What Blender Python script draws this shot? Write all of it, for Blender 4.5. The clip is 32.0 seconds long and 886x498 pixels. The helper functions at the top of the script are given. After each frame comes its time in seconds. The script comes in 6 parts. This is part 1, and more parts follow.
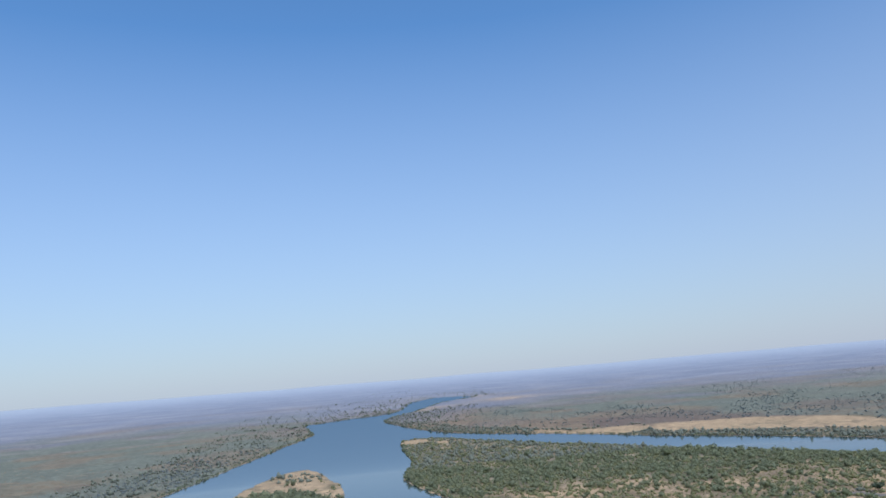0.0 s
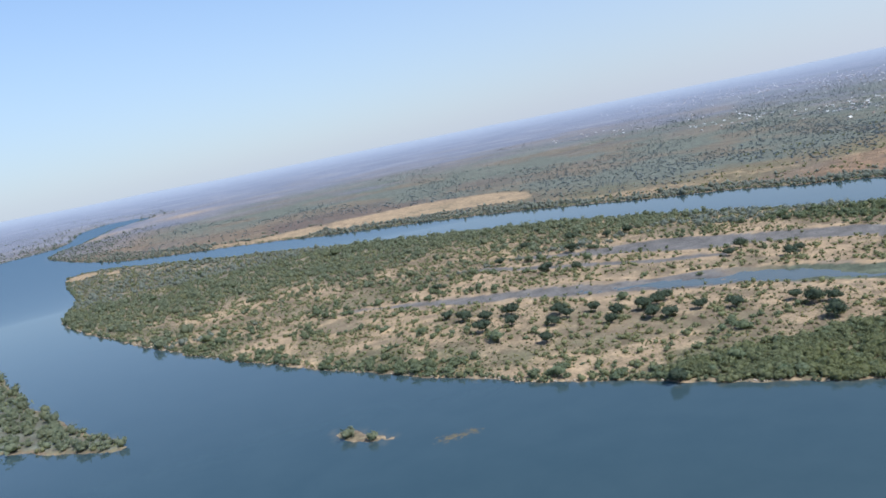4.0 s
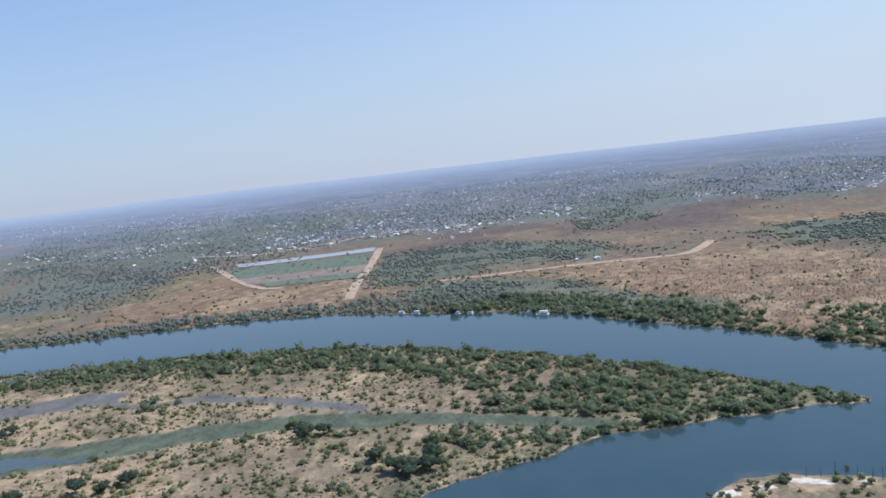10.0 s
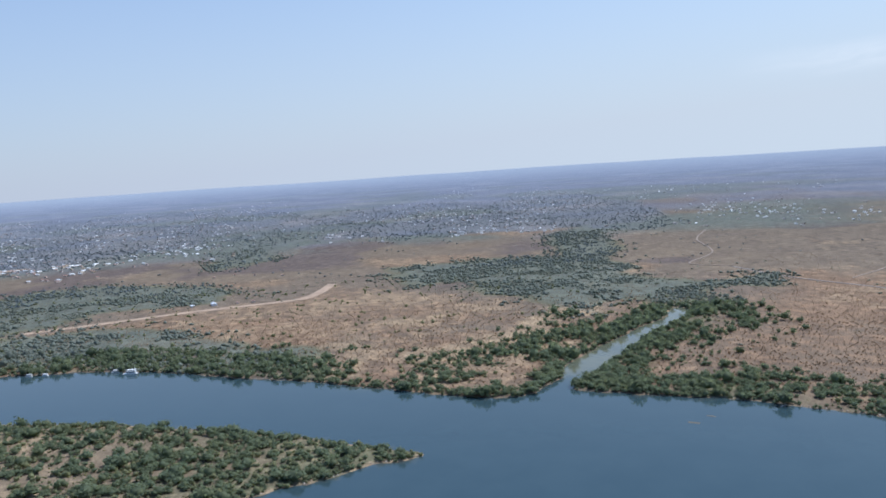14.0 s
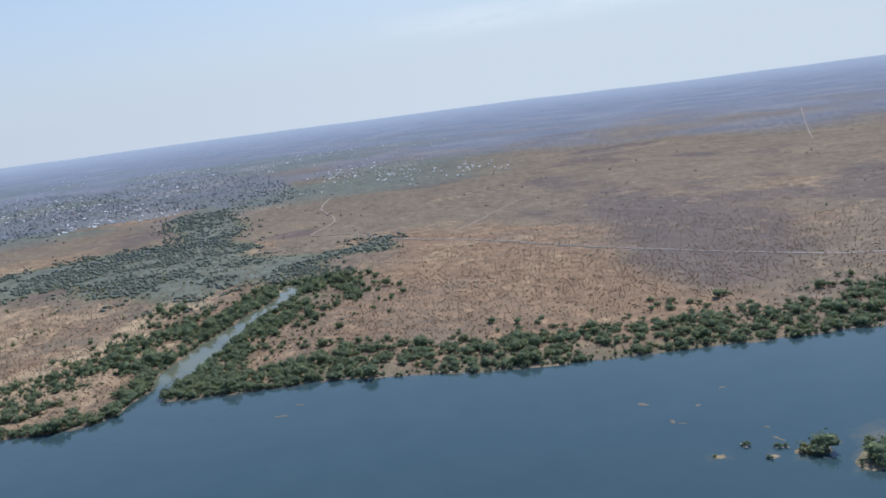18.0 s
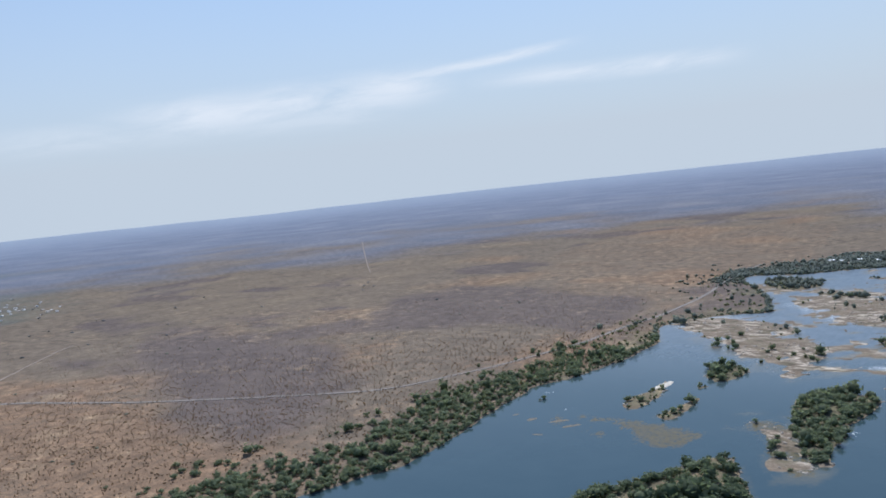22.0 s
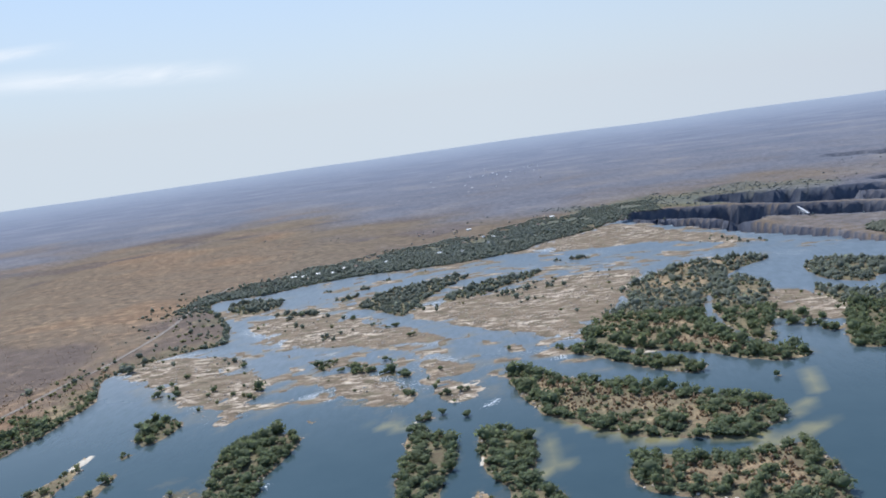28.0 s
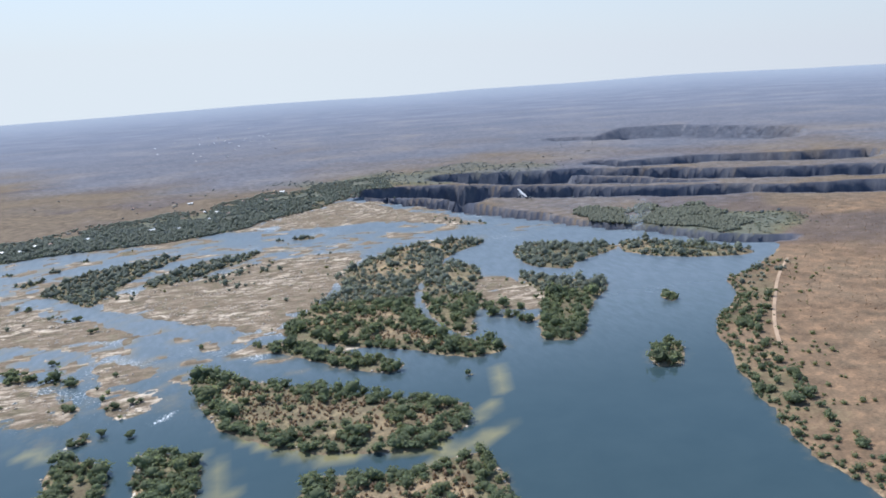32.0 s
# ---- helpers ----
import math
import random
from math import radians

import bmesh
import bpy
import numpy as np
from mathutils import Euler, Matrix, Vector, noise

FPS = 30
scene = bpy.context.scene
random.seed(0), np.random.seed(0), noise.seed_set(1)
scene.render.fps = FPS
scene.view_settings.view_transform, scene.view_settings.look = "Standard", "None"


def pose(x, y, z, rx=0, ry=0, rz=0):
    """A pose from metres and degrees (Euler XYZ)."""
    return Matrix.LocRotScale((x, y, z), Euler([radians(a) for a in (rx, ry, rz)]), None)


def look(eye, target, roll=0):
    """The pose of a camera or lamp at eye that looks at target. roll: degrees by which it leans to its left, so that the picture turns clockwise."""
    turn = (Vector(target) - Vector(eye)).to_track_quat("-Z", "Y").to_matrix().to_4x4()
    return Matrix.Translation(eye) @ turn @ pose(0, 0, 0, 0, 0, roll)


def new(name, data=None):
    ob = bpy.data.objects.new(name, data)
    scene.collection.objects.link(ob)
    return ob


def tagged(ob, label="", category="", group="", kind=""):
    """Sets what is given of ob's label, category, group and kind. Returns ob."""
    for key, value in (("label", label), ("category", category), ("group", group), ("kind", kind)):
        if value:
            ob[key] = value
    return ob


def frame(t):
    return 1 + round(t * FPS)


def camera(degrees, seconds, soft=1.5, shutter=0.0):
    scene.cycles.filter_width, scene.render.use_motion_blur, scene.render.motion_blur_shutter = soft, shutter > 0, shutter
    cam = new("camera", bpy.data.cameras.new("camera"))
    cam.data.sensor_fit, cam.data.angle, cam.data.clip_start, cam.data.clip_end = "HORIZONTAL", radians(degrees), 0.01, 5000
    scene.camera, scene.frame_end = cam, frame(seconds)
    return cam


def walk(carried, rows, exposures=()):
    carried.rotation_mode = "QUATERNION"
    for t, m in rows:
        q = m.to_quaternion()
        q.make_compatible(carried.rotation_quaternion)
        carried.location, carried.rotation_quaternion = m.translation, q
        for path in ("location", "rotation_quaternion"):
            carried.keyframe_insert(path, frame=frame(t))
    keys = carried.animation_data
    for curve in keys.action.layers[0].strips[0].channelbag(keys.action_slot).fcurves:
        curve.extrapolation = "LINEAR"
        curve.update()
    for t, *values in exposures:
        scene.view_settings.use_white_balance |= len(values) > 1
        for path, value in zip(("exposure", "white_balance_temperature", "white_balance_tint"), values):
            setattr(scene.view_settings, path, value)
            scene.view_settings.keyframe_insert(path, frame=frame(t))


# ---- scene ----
cam = camera(59.0, 32.0, soft=1.8)
# t, x, y, z, yaw, pitch, roll
ROWS = [
    (0.0, -14.8, -3.7, 250.0, 2.56, 8.79, 4.52),
    (0.5, 0.0, 0.0, 252.2, 0.00, 7.00, 5.52),
    (1.0, 14.8, 3.7, 254.4, -3.76, 3.37, 8.74),
    (1.5, 29.5, 7.3, 256.6, -6.23, 0.62, 11.38),
    (2.0, 44.1, 10.8, 258.9, -8.85, -0.42, 13.50),
    (2.5, 58.8, 14.0, 261.1, -10.22, -1.05, 14.24),
    (3.0, 73.5, 17.0, 263.4, -12.91, -6.02, 12.80),
    (3.5, 88.3, 19.6, 265.7, -15.99, -8.06, 11.22),
    (5.5, 147.5, 18.6, 275.2, -26.51, -10.80, 9.71),
    (6.0, 161.6, 14.6, 277.5, -29.38, -9.13, 8.52),
    (6.5, 175.5, 10.1, 279.7, -34.27, -7.63, 7.98),
    (7.0, 189.2, 4.8, 282.0, -41.87, -6.09, 6.81),
    (7.5, 202.6, -1.1, 284.2, -47.67, -5.30, 6.86),
    (8.0, 215.7, -7.8, 286.3, -52.35, -5.73, 7.20),
    (8.5, 228.5, -15.1, 288.4, -55.99, -6.11, 7.20),
    (9.0, 241.0, -23.0, 290.5, -59.42, -6.49, 7.98),
    (9.5, 253.1, -31.5, 292.4, -62.74, -6.58, 6.90),
    (10.0, 265.0, -40.7, 294.3, -64.86, -6.50, 6.10),
    (10.5, 276.7, -50.4, 296.1, -67.90, -6.60, 5.40),
    (11.0, 288.0, -60.8, 297.8, -72.87, -6.77, 4.48),
    (11.5, 298.9, -71.6, 299.5, -75.50, -7.10, 4.18),
    (12.0, 309.4, -82.9, 301.1, -76.22, -6.88, 3.33),
    (12.5, 319.4, -94.6, 302.6, -77.42, -6.05, 2.61),
    (13.0, 328.9, -106.7, 304.1, -80.87, -5.57, 2.19),
    (13.5, 338.0, -119.1, 305.6, -85.10, -5.56, 2.11),
    (14.0, 346.6, -131.8, 307.0, -89.12, -6.03, 3.18),
    (14.5, 354.7, -144.8, 308.4, -93.34, -7.14, 5.33),
    (16.5, 375.0, -203.3, 313.8, -103.37, -10.61, 7.05),
    (17.0, 377.0, -218.9, 315.3, -107.69, -11.11, 7.16),
    (17.5, 378.7, -234.5, 316.9, -111.44, -11.39, 7.38),
    (18.0, 379.8, -250.2, 318.5, -114.32, -10.53, 6.83),
    (18.5, 380.5, -265.9, 320.1, -117.28, -9.79, 6.33),
    (19.0, 380.6, -281.7, 321.7, -119.14, -9.80, 5.92),
    (19.5, 380.1, -297.6, 323.4, -121.94, -9.39, 5.09),
    (20.0, 378.8, -313.5, 325.0, -124.64, -9.24, 5.92),
    (20.5, 376.8, -329.4, 326.6, -131.30, -8.93, 7.93),
    (21.0, 374.0, -345.3, 328.2, -136.50, -8.38, 7.10),
    (21.5, 370.5, -361.1, 329.8, -140.23, -5.88, 5.00),
    (22.0, 366.3, -376.9, 331.3, -143.04, -4.46, 5.71),
    (22.5, 361.4, -392.4, 332.8, -148.21, -4.53, 5.89),
    (23.0, 355.7, -407.8, 334.3, -152.79, -4.70, 6.00),
    (23.5, 349.5, -422.8, 335.7, -154.62, -4.54, 6.48),
    (24.0, 342.7, -437.4, 337.1, -157.27, -4.65, 6.94),
    (24.5, 335.5, -451.7, 338.5, -161.60, -6.37, 7.89),
    (25.0, 327.9, -465.7, 339.9, -166.65, -6.96, 8.00),
    (25.5, 319.9, -479.4, 341.3, -168.58, -7.29, 9.06),
    (26.0, 311.6, -492.9, 342.7, -170.75, -7.38, 9.13),
    (26.5, 303.1, -506.1, 344.1, -172.51, -7.29, 9.06),
    (28.5, 262.2, -554.0, 349.8, -178.88, -7.73, 7.20),
    (29.0, 250.6, -565.0, 351.2, -179.32, -7.59, 7.28),
    (29.5, 238.8, -575.9, 352.7, -181.51, -8.08, 7.58),
    (30.0, 226.7, -586.7, 354.1, -183.46, -8.53, 7.83),
    (30.5, 214.5, -597.5, 355.6, -187.55, -9.45, 6.91),
    (31.0, 202.1, -608.2, 357.0, -191.70, -11.43, 5.50),
    (31.5, 189.7, -618.9, 358.5, -193.77, -11.74, 4.82),
    (32.0, 177.2, -629.6, 360.0, -195.45, -11.93, 3.93),
]
walk(cam, [(t, pose(x, y, z, 90 + pitch, roll, yaw)) for t, x, y, z, yaw, pitch, roll in ROWS],
     exposures=[(0.0, 0.0, 5900, 10), (3.0, 0.18, 6010, 10), (6.0, 0.27, 6080, 10), (9.0, 0.11, 5840, 10), (13.0, 0.02, 5760, 10), (20.0, -0.02, 5930, 10), (22.0, -0.14, 5850, 10), (24.0, -0.13, 5920, 10), (26.0, 0.09, 6160, 10), (29.0, 0.05, 6120, 10), (32.0, 0.24, 6220, 10)])

# ---- world and sun ----
SUN_YAW, SUN_UP = -150.0, 54.0
sun_dir = Vector((-math.sin(radians(SUN_YAW)) * math.cos(radians(SUN_UP)), math.cos(radians(SUN_YAW)) * math.cos(radians(SUN_UP)), math.sin(radians(SUN_UP))))
world = bpy.data.worlds.new("sky")
scene.world = world
world.use_nodes = True
wt = world.node_tree
wt.nodes.clear()
w_out = wt.nodes.new("ShaderNodeOutputWorld")
w_bg = wt.nodes.new("ShaderNodeBackground")
sky = wt.nodes.new("ShaderNodeTexSky")
sky.sky_type = "NISHITA"
sky.sun_disc = False
sky.sun_elevation = radians(SUN_UP)
sky.sun_rotation = math.atan2(sun_dir.x, sun_dir.y)
sky.altitude = 900
sky.air_density = 1.1
sky.dust_density = 0.5
sky.ozone_density = 2.0
w_bg.inputs["Strength"].default_value = 0.12
w_tc = wt.nodes.new("ShaderNodeTexCoord")
w_mix = wt.nodes.new("ShaderNodeMixRGB")
w_mix.inputs[2].default_value = (7.3, 7.5, 7.7, 1)
w_sep = wt.nodes.new("ShaderNodeSeparateXYZ")
w_low = wt.nodes.new("ShaderNodeMapRange")
w_low.inputs["From Min"].default_value, w_low.inputs["From Max"].default_value = -0.02, 0.42
w_low.inputs["To Min"].default_value, w_low.inputs["To Max"].default_value = 0.86, 0.0
w_haze = wt.nodes.new("ShaderNodeMixRGB")
w_dust = wt.nodes.new("ShaderNodeMixRGB")
w_dust.inputs[1].default_value = (4.0, 4.15, 4.75, 1)
w_dust.inputs[2].default_value = (5.3, 5.75, 6.1, 1)
wt.links.new(w_dust.outputs[0], w_haze.inputs[2])
wt.links.new(w_tc.outputs["Generated"], w_sep.inputs[0])
wt.links.new(w_sep.outputs["Z"], w_low.inputs["Value"])
# the dusty side of the sky, towards the sun
w_side = wt.nodes.new("ShaderNodeVectorMath")
w_side.operation = "DOT_PRODUCT"
w_side.inputs[1].default_value = (sun_dir.x, sun_dir.y, 0.0)
w_sunny = wt.nodes.new("ShaderNodeMapRange")
w_sunny.inputs["From Min"].default_value, w_sunny.inputs["From Max"].default_value = -0.45, 0.5
w_sunny.inputs["To Min"].default_value, w_sunny.inputs["To Max"].default_value = 0.0, 0.3
w_sum = wt.nodes.new("ShaderNodeMath")
w_sum.operation = "ADD"
w_sum.use_clamp = True
wt.links.new(w_tc.outputs["Generated"], w_side.inputs[0])
wt.links.new(w_side.outputs["Value"], w_sunny.inputs["Value"])
wt.links.new(w_low.outputs[0], w_sum.inputs[0])
wt.links.new(w_sunny.outputs[0], w_sum.inputs[1])
w_full = wt.nodes.new("ShaderNodeMapRange")
w_full.inputs["From Min"].default_value, w_full.inputs["From Max"].default_value = -0.3, 0.5
wt.links.new(w_side.outputs["Value"], w_full.inputs["Value"])
wt.links.new(w_full.outputs[0], w_dust.inputs[0])
wt.links.new(w_sum.outputs[0], w_haze.inputs[0])
w_tint = wt.nodes.new("ShaderNodeMixRGB")
w_tint.blend_type = "MULTIPLY"
w_tint.inputs[0].default_value = 1.0
w_tint.inputs[2].default_value = (0.83, 1.12, 1.3, 1)
wt.links.new(sky.outputs[0], w_tint.inputs[1])
wt.links.new(w_tint.outputs[0], w_haze.inputs[1])
wt.links.new(w_haze.outputs[0], w_mix.inputs[1])


# thin cirrus streaks low in the south-east
def w_math(op, a, b=0.0):
    n = wt.nodes.new("ShaderNodeMath")
    n.operation = op
    for k, v in enumerate((a, b)):
        if isinstance(v, (int, float)):
            n.inputs[k].default_value = v
        else:
            wt.links.new(v, n.inputs[k])
    return n.outputs[0]


def w_range(value, a, b, lo=0.0, hi=1.0, clamped=True, soft_ends=False):
    n = wt.nodes.new("ShaderNodeMapRange")
    n.clamp = clamped
    n.interpolation_type = "SMOOTHSTEP" if soft_ends else "LINEAR"
    for key, v in (("From Min", a), ("From Max", b), ("To Min", lo), ("To Max", hi)):
        n.inputs[key].default_value = v
    wt.links.new(value, n.inputs["Value"])
    return n.outputs[0]


w_az = w_math("MULTIPLY", w_math("ARCTAN2", w_math("MULTIPLY", w_sep.outputs["X"], -1.0), w_sep.outputs["Y"]), 180 / math.pi)
w_el = w_math("MULTIPLY", w_math("ARCSINE", w_sep.outputs["Z"]), 180 / math.pi)
w_vec = wt.nodes.new("ShaderNodeCombineXYZ")
wt.links.new(w_math("MULTIPLY", w_az, 0.16), w_vec.inputs[0])
wt.links.new(w_math("ADD", w_math("MULTIPLY", w_el, 0.75), w_math("MULTIPLY", w_az, 0.045)), w_vec.inputs[1])
w_noise = wt.nodes.new("ShaderNodeTexNoise")
w_noise.inputs["Scale"].default_value = 1.0
w_noise.inputs["Detail"].default_value = 8
w_noise.inputs["Roughness"].default_value = 0.6
w_noise.inputs["Distortion"].default_value = 0.4
wt.links.new(w_vec.outputs[0], w_noise.inputs["Vector"])
w_streak = w_range(w_noise.outputs["Fac"], 0.26, 0.6)


def cirrus(az0, az1, el0, el1, half, strength):
    """A streak from one azimuth and height, in degrees, to another."""
    mid = w_range(w_az, az0, az1, el0, el1, clamped=False)
    gap = w_math("ABSOLUTE", w_math("SUBTRACT", w_el, mid))
    body = w_range(gap, 0.0, half, 1.0, 0.0, soft_ends=True)
    left = w_range(w_az, az0, az0 - 9, 0.0, 1.0, soft_ends=True)
    right = w_range(w_az, az1, az1 + 6, 0.0, 1.0, soft_ends=True)
    return w_math("MULTIPLY", w_math("MULTIPLY", body, w_math("MULTIPLY", left, right)), strength)


w_cloud = cirrus(-118, -146, 6.2, 7.7, 2.0, 0.9)
w_cloud = w_math("MAXIMUM", w_cloud, cirrus(-136, -155, 7.6, 9.4, 0.6, 1.0))
w_cloud = w_math("MAXIMUM", w_cloud, cirrus(-144, -166, 7.4, 6.9, 1.0, 0.75))
w_cloud = w_math("MAXIMUM", w_cloud, cirrus(-108, -142, 5.4, 6.0, 1.4, 0.4))
wt.links.new(w_math("MULTIPLY", w_cloud, w_streak), w_mix.inputs[0])
wt.links.new(w_mix.outputs[0], w_bg.inputs["Color"])
wt.links.new(w_bg.outputs[0], w_out.inputs["Surface"])

sun_data = bpy.data.lights.new("sun", "SUN")
sun_data.energy = 4.9
sun_data.angle = radians(0.6)
sun_data.color = (1.0, 0.97, 0.93)
sun = new("sun", sun_data)
sun.matrix_world = look(sun_dir * 3000, (0, 0, 0))


# ---- materials ----
def node_mat(name):
    m = bpy.data.materials.new(name)
    m.use_nodes = True
    nt = m.node_tree
    bsdf = nt.nodes["Principled BSDF"]
    return m, nt, bsdf


def add_noise(nt, scale, detail=4.0, rough=0.55, vector=None):
    n = nt.nodes.new("ShaderNodeTexNoise")
    n.inputs["Scale"].default_value = scale
    n.inputs["Detail"].default_value = detail
    n.inputs["Roughness"].default_value = rough
    if vector is None:
        g = nt.nodes.new("ShaderNodeNewGeometry")
        vector = g.outputs["Position"]
    nt.links.new(vector, n.inputs["Vector"])
    return n.outputs["Fac"]


def remap(nt, value, a, b, lo=0.0, hi=1.0):
    n = nt.nodes.new("ShaderNodeMapRange")
    n.inputs["From Min"].default_value, n.inputs["From Max"].default_value = a, b
    n.inputs["To Min"].default_value, n.inputs["To Max"].default_value = lo, hi
    nt.links.new(value, n.inputs["Value"])
    return n.outputs[0]


def math_node(nt, op, a, b):
    n = nt.nodes.new("ShaderNodeMath")
    n.operation = op
    for k, v in enumerate((a, b)):
        if isinstance(v, (int, float)):
            n.inputs[k].default_value = v
        else:
            nt.links.new(v, n.inputs[k])
    return n.outputs[0]


def mix_rgb(nt, fac, a, b, mode="MIX"):
    n = nt.nodes.new("ShaderNodeMixRGB")
    n.blend_type = mode
    for k, v in ((0, fac), (1, a), (2, b)):
        if isinstance(v, (int, float)):
            n.inputs[k].default_value = v
        elif isinstance(v, tuple):
            n.inputs[k].default_value = (*v, 1)
        else:
            nt.links.new(v, n.inputs[k])
    return n.outputs[0]


def bump(nt, bsdf, height, strength, distance):
    b = nt.nodes.new("ShaderNodeBump")
    b.inputs["Strength"].default_value = strength
    b.inputs["Distance"].default_value = distance
    nt.links.new(height, b.inputs["Height"])
    nt.links.new(b.outputs[0], bsdf.inputs["Normal"])


def plain_mat(name, color, rough=0.8, vary=0.25, scale=1.5, metal=0.0):
    m, nt, bsdf = node_mat(name)
    n = add_noise(nt, scale)
    dark = tuple(c * (1 - vary) for c in color)
    light = tuple(min(1, c * (1 + vary)) for c in color)
    nt.links.new(mix_rgb(nt, remap(nt, n, 0.3, 0.7), dark, light), bsdf.inputs["Base Color"])
    bsdf.inputs["Roughness"].default_value = rough
    bsdf.inputs["Metallic"].default_value = metal
    return m


def leaf_mat(name, color, vary=0.45, warm=(0.0, 0.0, 0.0)):
    """Foliage: each clump its own shade, with mottling; some light comes through the leaves."""
    m, nt, bsdf = node_mat(name)
    g = nt.nodes.new("ShaderNodeNewGeometry")
    oi = nt.nodes.new("ShaderNodeObjectInfo")
    n = add_noise(nt, 0.5, 3)
    big = add_noise(nt, 0.012, 3)
    dark = tuple(c * (1 - vary) for c in color)
    light = tuple(c * (1 + vary) for c in color)
    r = math_node(nt, "ADD", math_node(nt, "MULTIPLY", g.outputs["Random Per Island"], 0.65), math_node(nt, "MULTIPLY", oi.outputs["Random"], 0.35))
    c = mix_rgb(nt, r, dark, light)
    c = mix_rgb(nt, math_node(nt, "MULTIPLY", remap(nt, n, 0.4, 0.7), 0.4), c, tuple(x * 1.5 for x in color))
    c = mix_rgb(nt, remap(nt, big, 0.45, 0.65, 0.0, 0.5), c, tuple(x + y for x, y in zip(color, warm)))
    nt.links.new(c, bsdf.inputs["Base Color"])
    bsdf.inputs["Roughness"].default_value = 0.75
    bsdf.inputs["Specular IOR Level"].default_value = 0.06
    glow, leaf = nt.nodes.new("ShaderNodeBsdfTranslucent"), nt.nodes.new("ShaderNodeMixShader")
    nt.links.new(mix_rgb(nt, 1.0, c, (1.7, 1.7, 1.4), "MULTIPLY"), glow.inputs["Color"])
    leaf.inputs[0].default_value = 0.45
    nt.links.new(bsdf.outputs[0], leaf.inputs[1])
    nt.links.new(glow.outputs[0], leaf.inputs[2])
    nt.links.new(leaf.outputs[0], nt.nodes["Material Output"].inputs["Surface"])
    return m


MAT_TREE = leaf_mat("tree_leaves", (0.13, 0.154, 0.095), vary=0.42, warm=(0.03, 0.018, 0.0))
# paler, bluer leaves for distant trees: haze put into the colour
MAT_TREE_HAZED = leaf_mat("hazed_tree_leaves", (0.18, 0.197, 0.168), vary=0.32, warm=(0.015, 0.01, 0.0))
MAT_LUSH = leaf_mat("lush_leaves", (0.157, 0.174, 0.115), vary=0.42, warm=(0.03, 0.02, 0.0))
MAT_TREE_DARK = leaf_mat("dark_leaves", (0.075, 0.096, 0.066), vary=0.35)
MAT_BUSH = leaf_mat("bush_leaves", (0.172, 0.18, 0.1), warm=(0.045, 0.025, 0.01))
MAT_THICKET = leaf_mat("thicket_leaves", (0.138, 0.15, 0.084), vary=0.5, warm=(0.04, 0.035, 0.0))
MAT_SHADY = leaf_mat("shady_leaves", (0.085, 0.106, 0.064), vary=0.4, warm=(0.03, 0.025, 0.0))
MAT_SCRUB = leaf_mat("low_scrub", (0.19, 0.185, 0.108), vary=0.35, warm=(0.05, 0.03, 0.0))
MAT_TUFT = leaf_mat("grass_tufts", (0.245, 0.232, 0.11), warm=(0.04, 0.02, 0.0))
MAT_BARE = leaf_mat("bare_twigs", (0.285, 0.212, 0.152), vary=0.3)
MAT_SHRUB = leaf_mat("dry_shrub", (0.25, 0.172, 0.115), vary=0.35, warm=(0.03, 0.02, 0.02))
# woodland leaves paled for haze; the far ones blued as well
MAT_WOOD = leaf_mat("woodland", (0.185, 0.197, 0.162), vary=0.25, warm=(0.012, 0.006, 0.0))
MAT_WOOD_HAZED = leaf_mat("far_woodland", (0.142, 0.168, 0.184), vary=0.2, warm=(0.01, 0.005, 0.0))
MAT_BARK = plain_mat("bark", (0.16, 0.13, 0.10), 0.9)
MAT_ROCK = plain_mat("rock", (0.38, 0.32, 0.255), 0.85, 0.4, 0.15)
MAT_ROAD = plain_mat("road_dust", (0.19, 0.16, 0.135), 0.9, 0.2, 0.05)
MAT_TRACK = plain_mat("orange_track", (0.37, 0.262, 0.178), 0.95, 0.2, 0.03)
MAT_TRACK_PALE = plain_mat("pale_track", (0.275, 0.215, 0.165), 0.95, 0.3, 0.05)
MAT_WHITE = plain_mat("white_paint", (0.78, 0.78, 0.76), 0.45, 0.08)
MAT_ROOF = plain_mat("roof_sheet", (0.62, 0.62, 0.63), 0.4, 0.15, 0.3)
MAT_ROOF_RED = plain_mat("roof_rust", (0.38, 0.22, 0.17), 0.7, 0.2, 0.3)
MAT_TOWN, town_nt, town_bsdf = node_mat("town_roof_sheets")
town_geo = town_nt.nodes.new("ShaderNodeNewGeometry")
town_nt.links.new(mix_rgb(town_nt, remap(town_nt, town_geo.outputs["Random Per Island"], 0.2, 0.9), (0.3, 0.25, 0.21), (0.8, 0.8, 0.8)), town_bsdf.inputs["Base Color"])
town_bsdf.inputs["Roughness"].default_value = 0.5
MAT_THATCH = plain_mat("thatch", (0.30, 0.24, 0.17), 0.95, 0.3, 0.8)
MAT_WALL = plain_mat("plaster", (0.6, 0.54, 0.46), 0.85, 0.15, 0.5)
MAT_DARK = plain_mat("dark_opening", (0.04, 0.045, 0.05), 0.3, 0.1)
MAT_STEEL = plain_mat("grey_steel", (0.42, 0.43, 0.45), 0.5, 0.12, 0.2)
# the pond's sky reflection is put into this pale, rough colour
MAT_POND = plain_mat("pond_water", (0.3, 0.31, 0.315), 0.55, 0.05, 0.02)
MAT_CROP = plain_mat("green_crop", (0.105, 0.128, 0.085), 0.9, 0.35, 0.06)
MAT_TILL = plain_mat("tilled_soil", (0.2, 0.15, 0.118), 0.95, 0.25, 0.03)


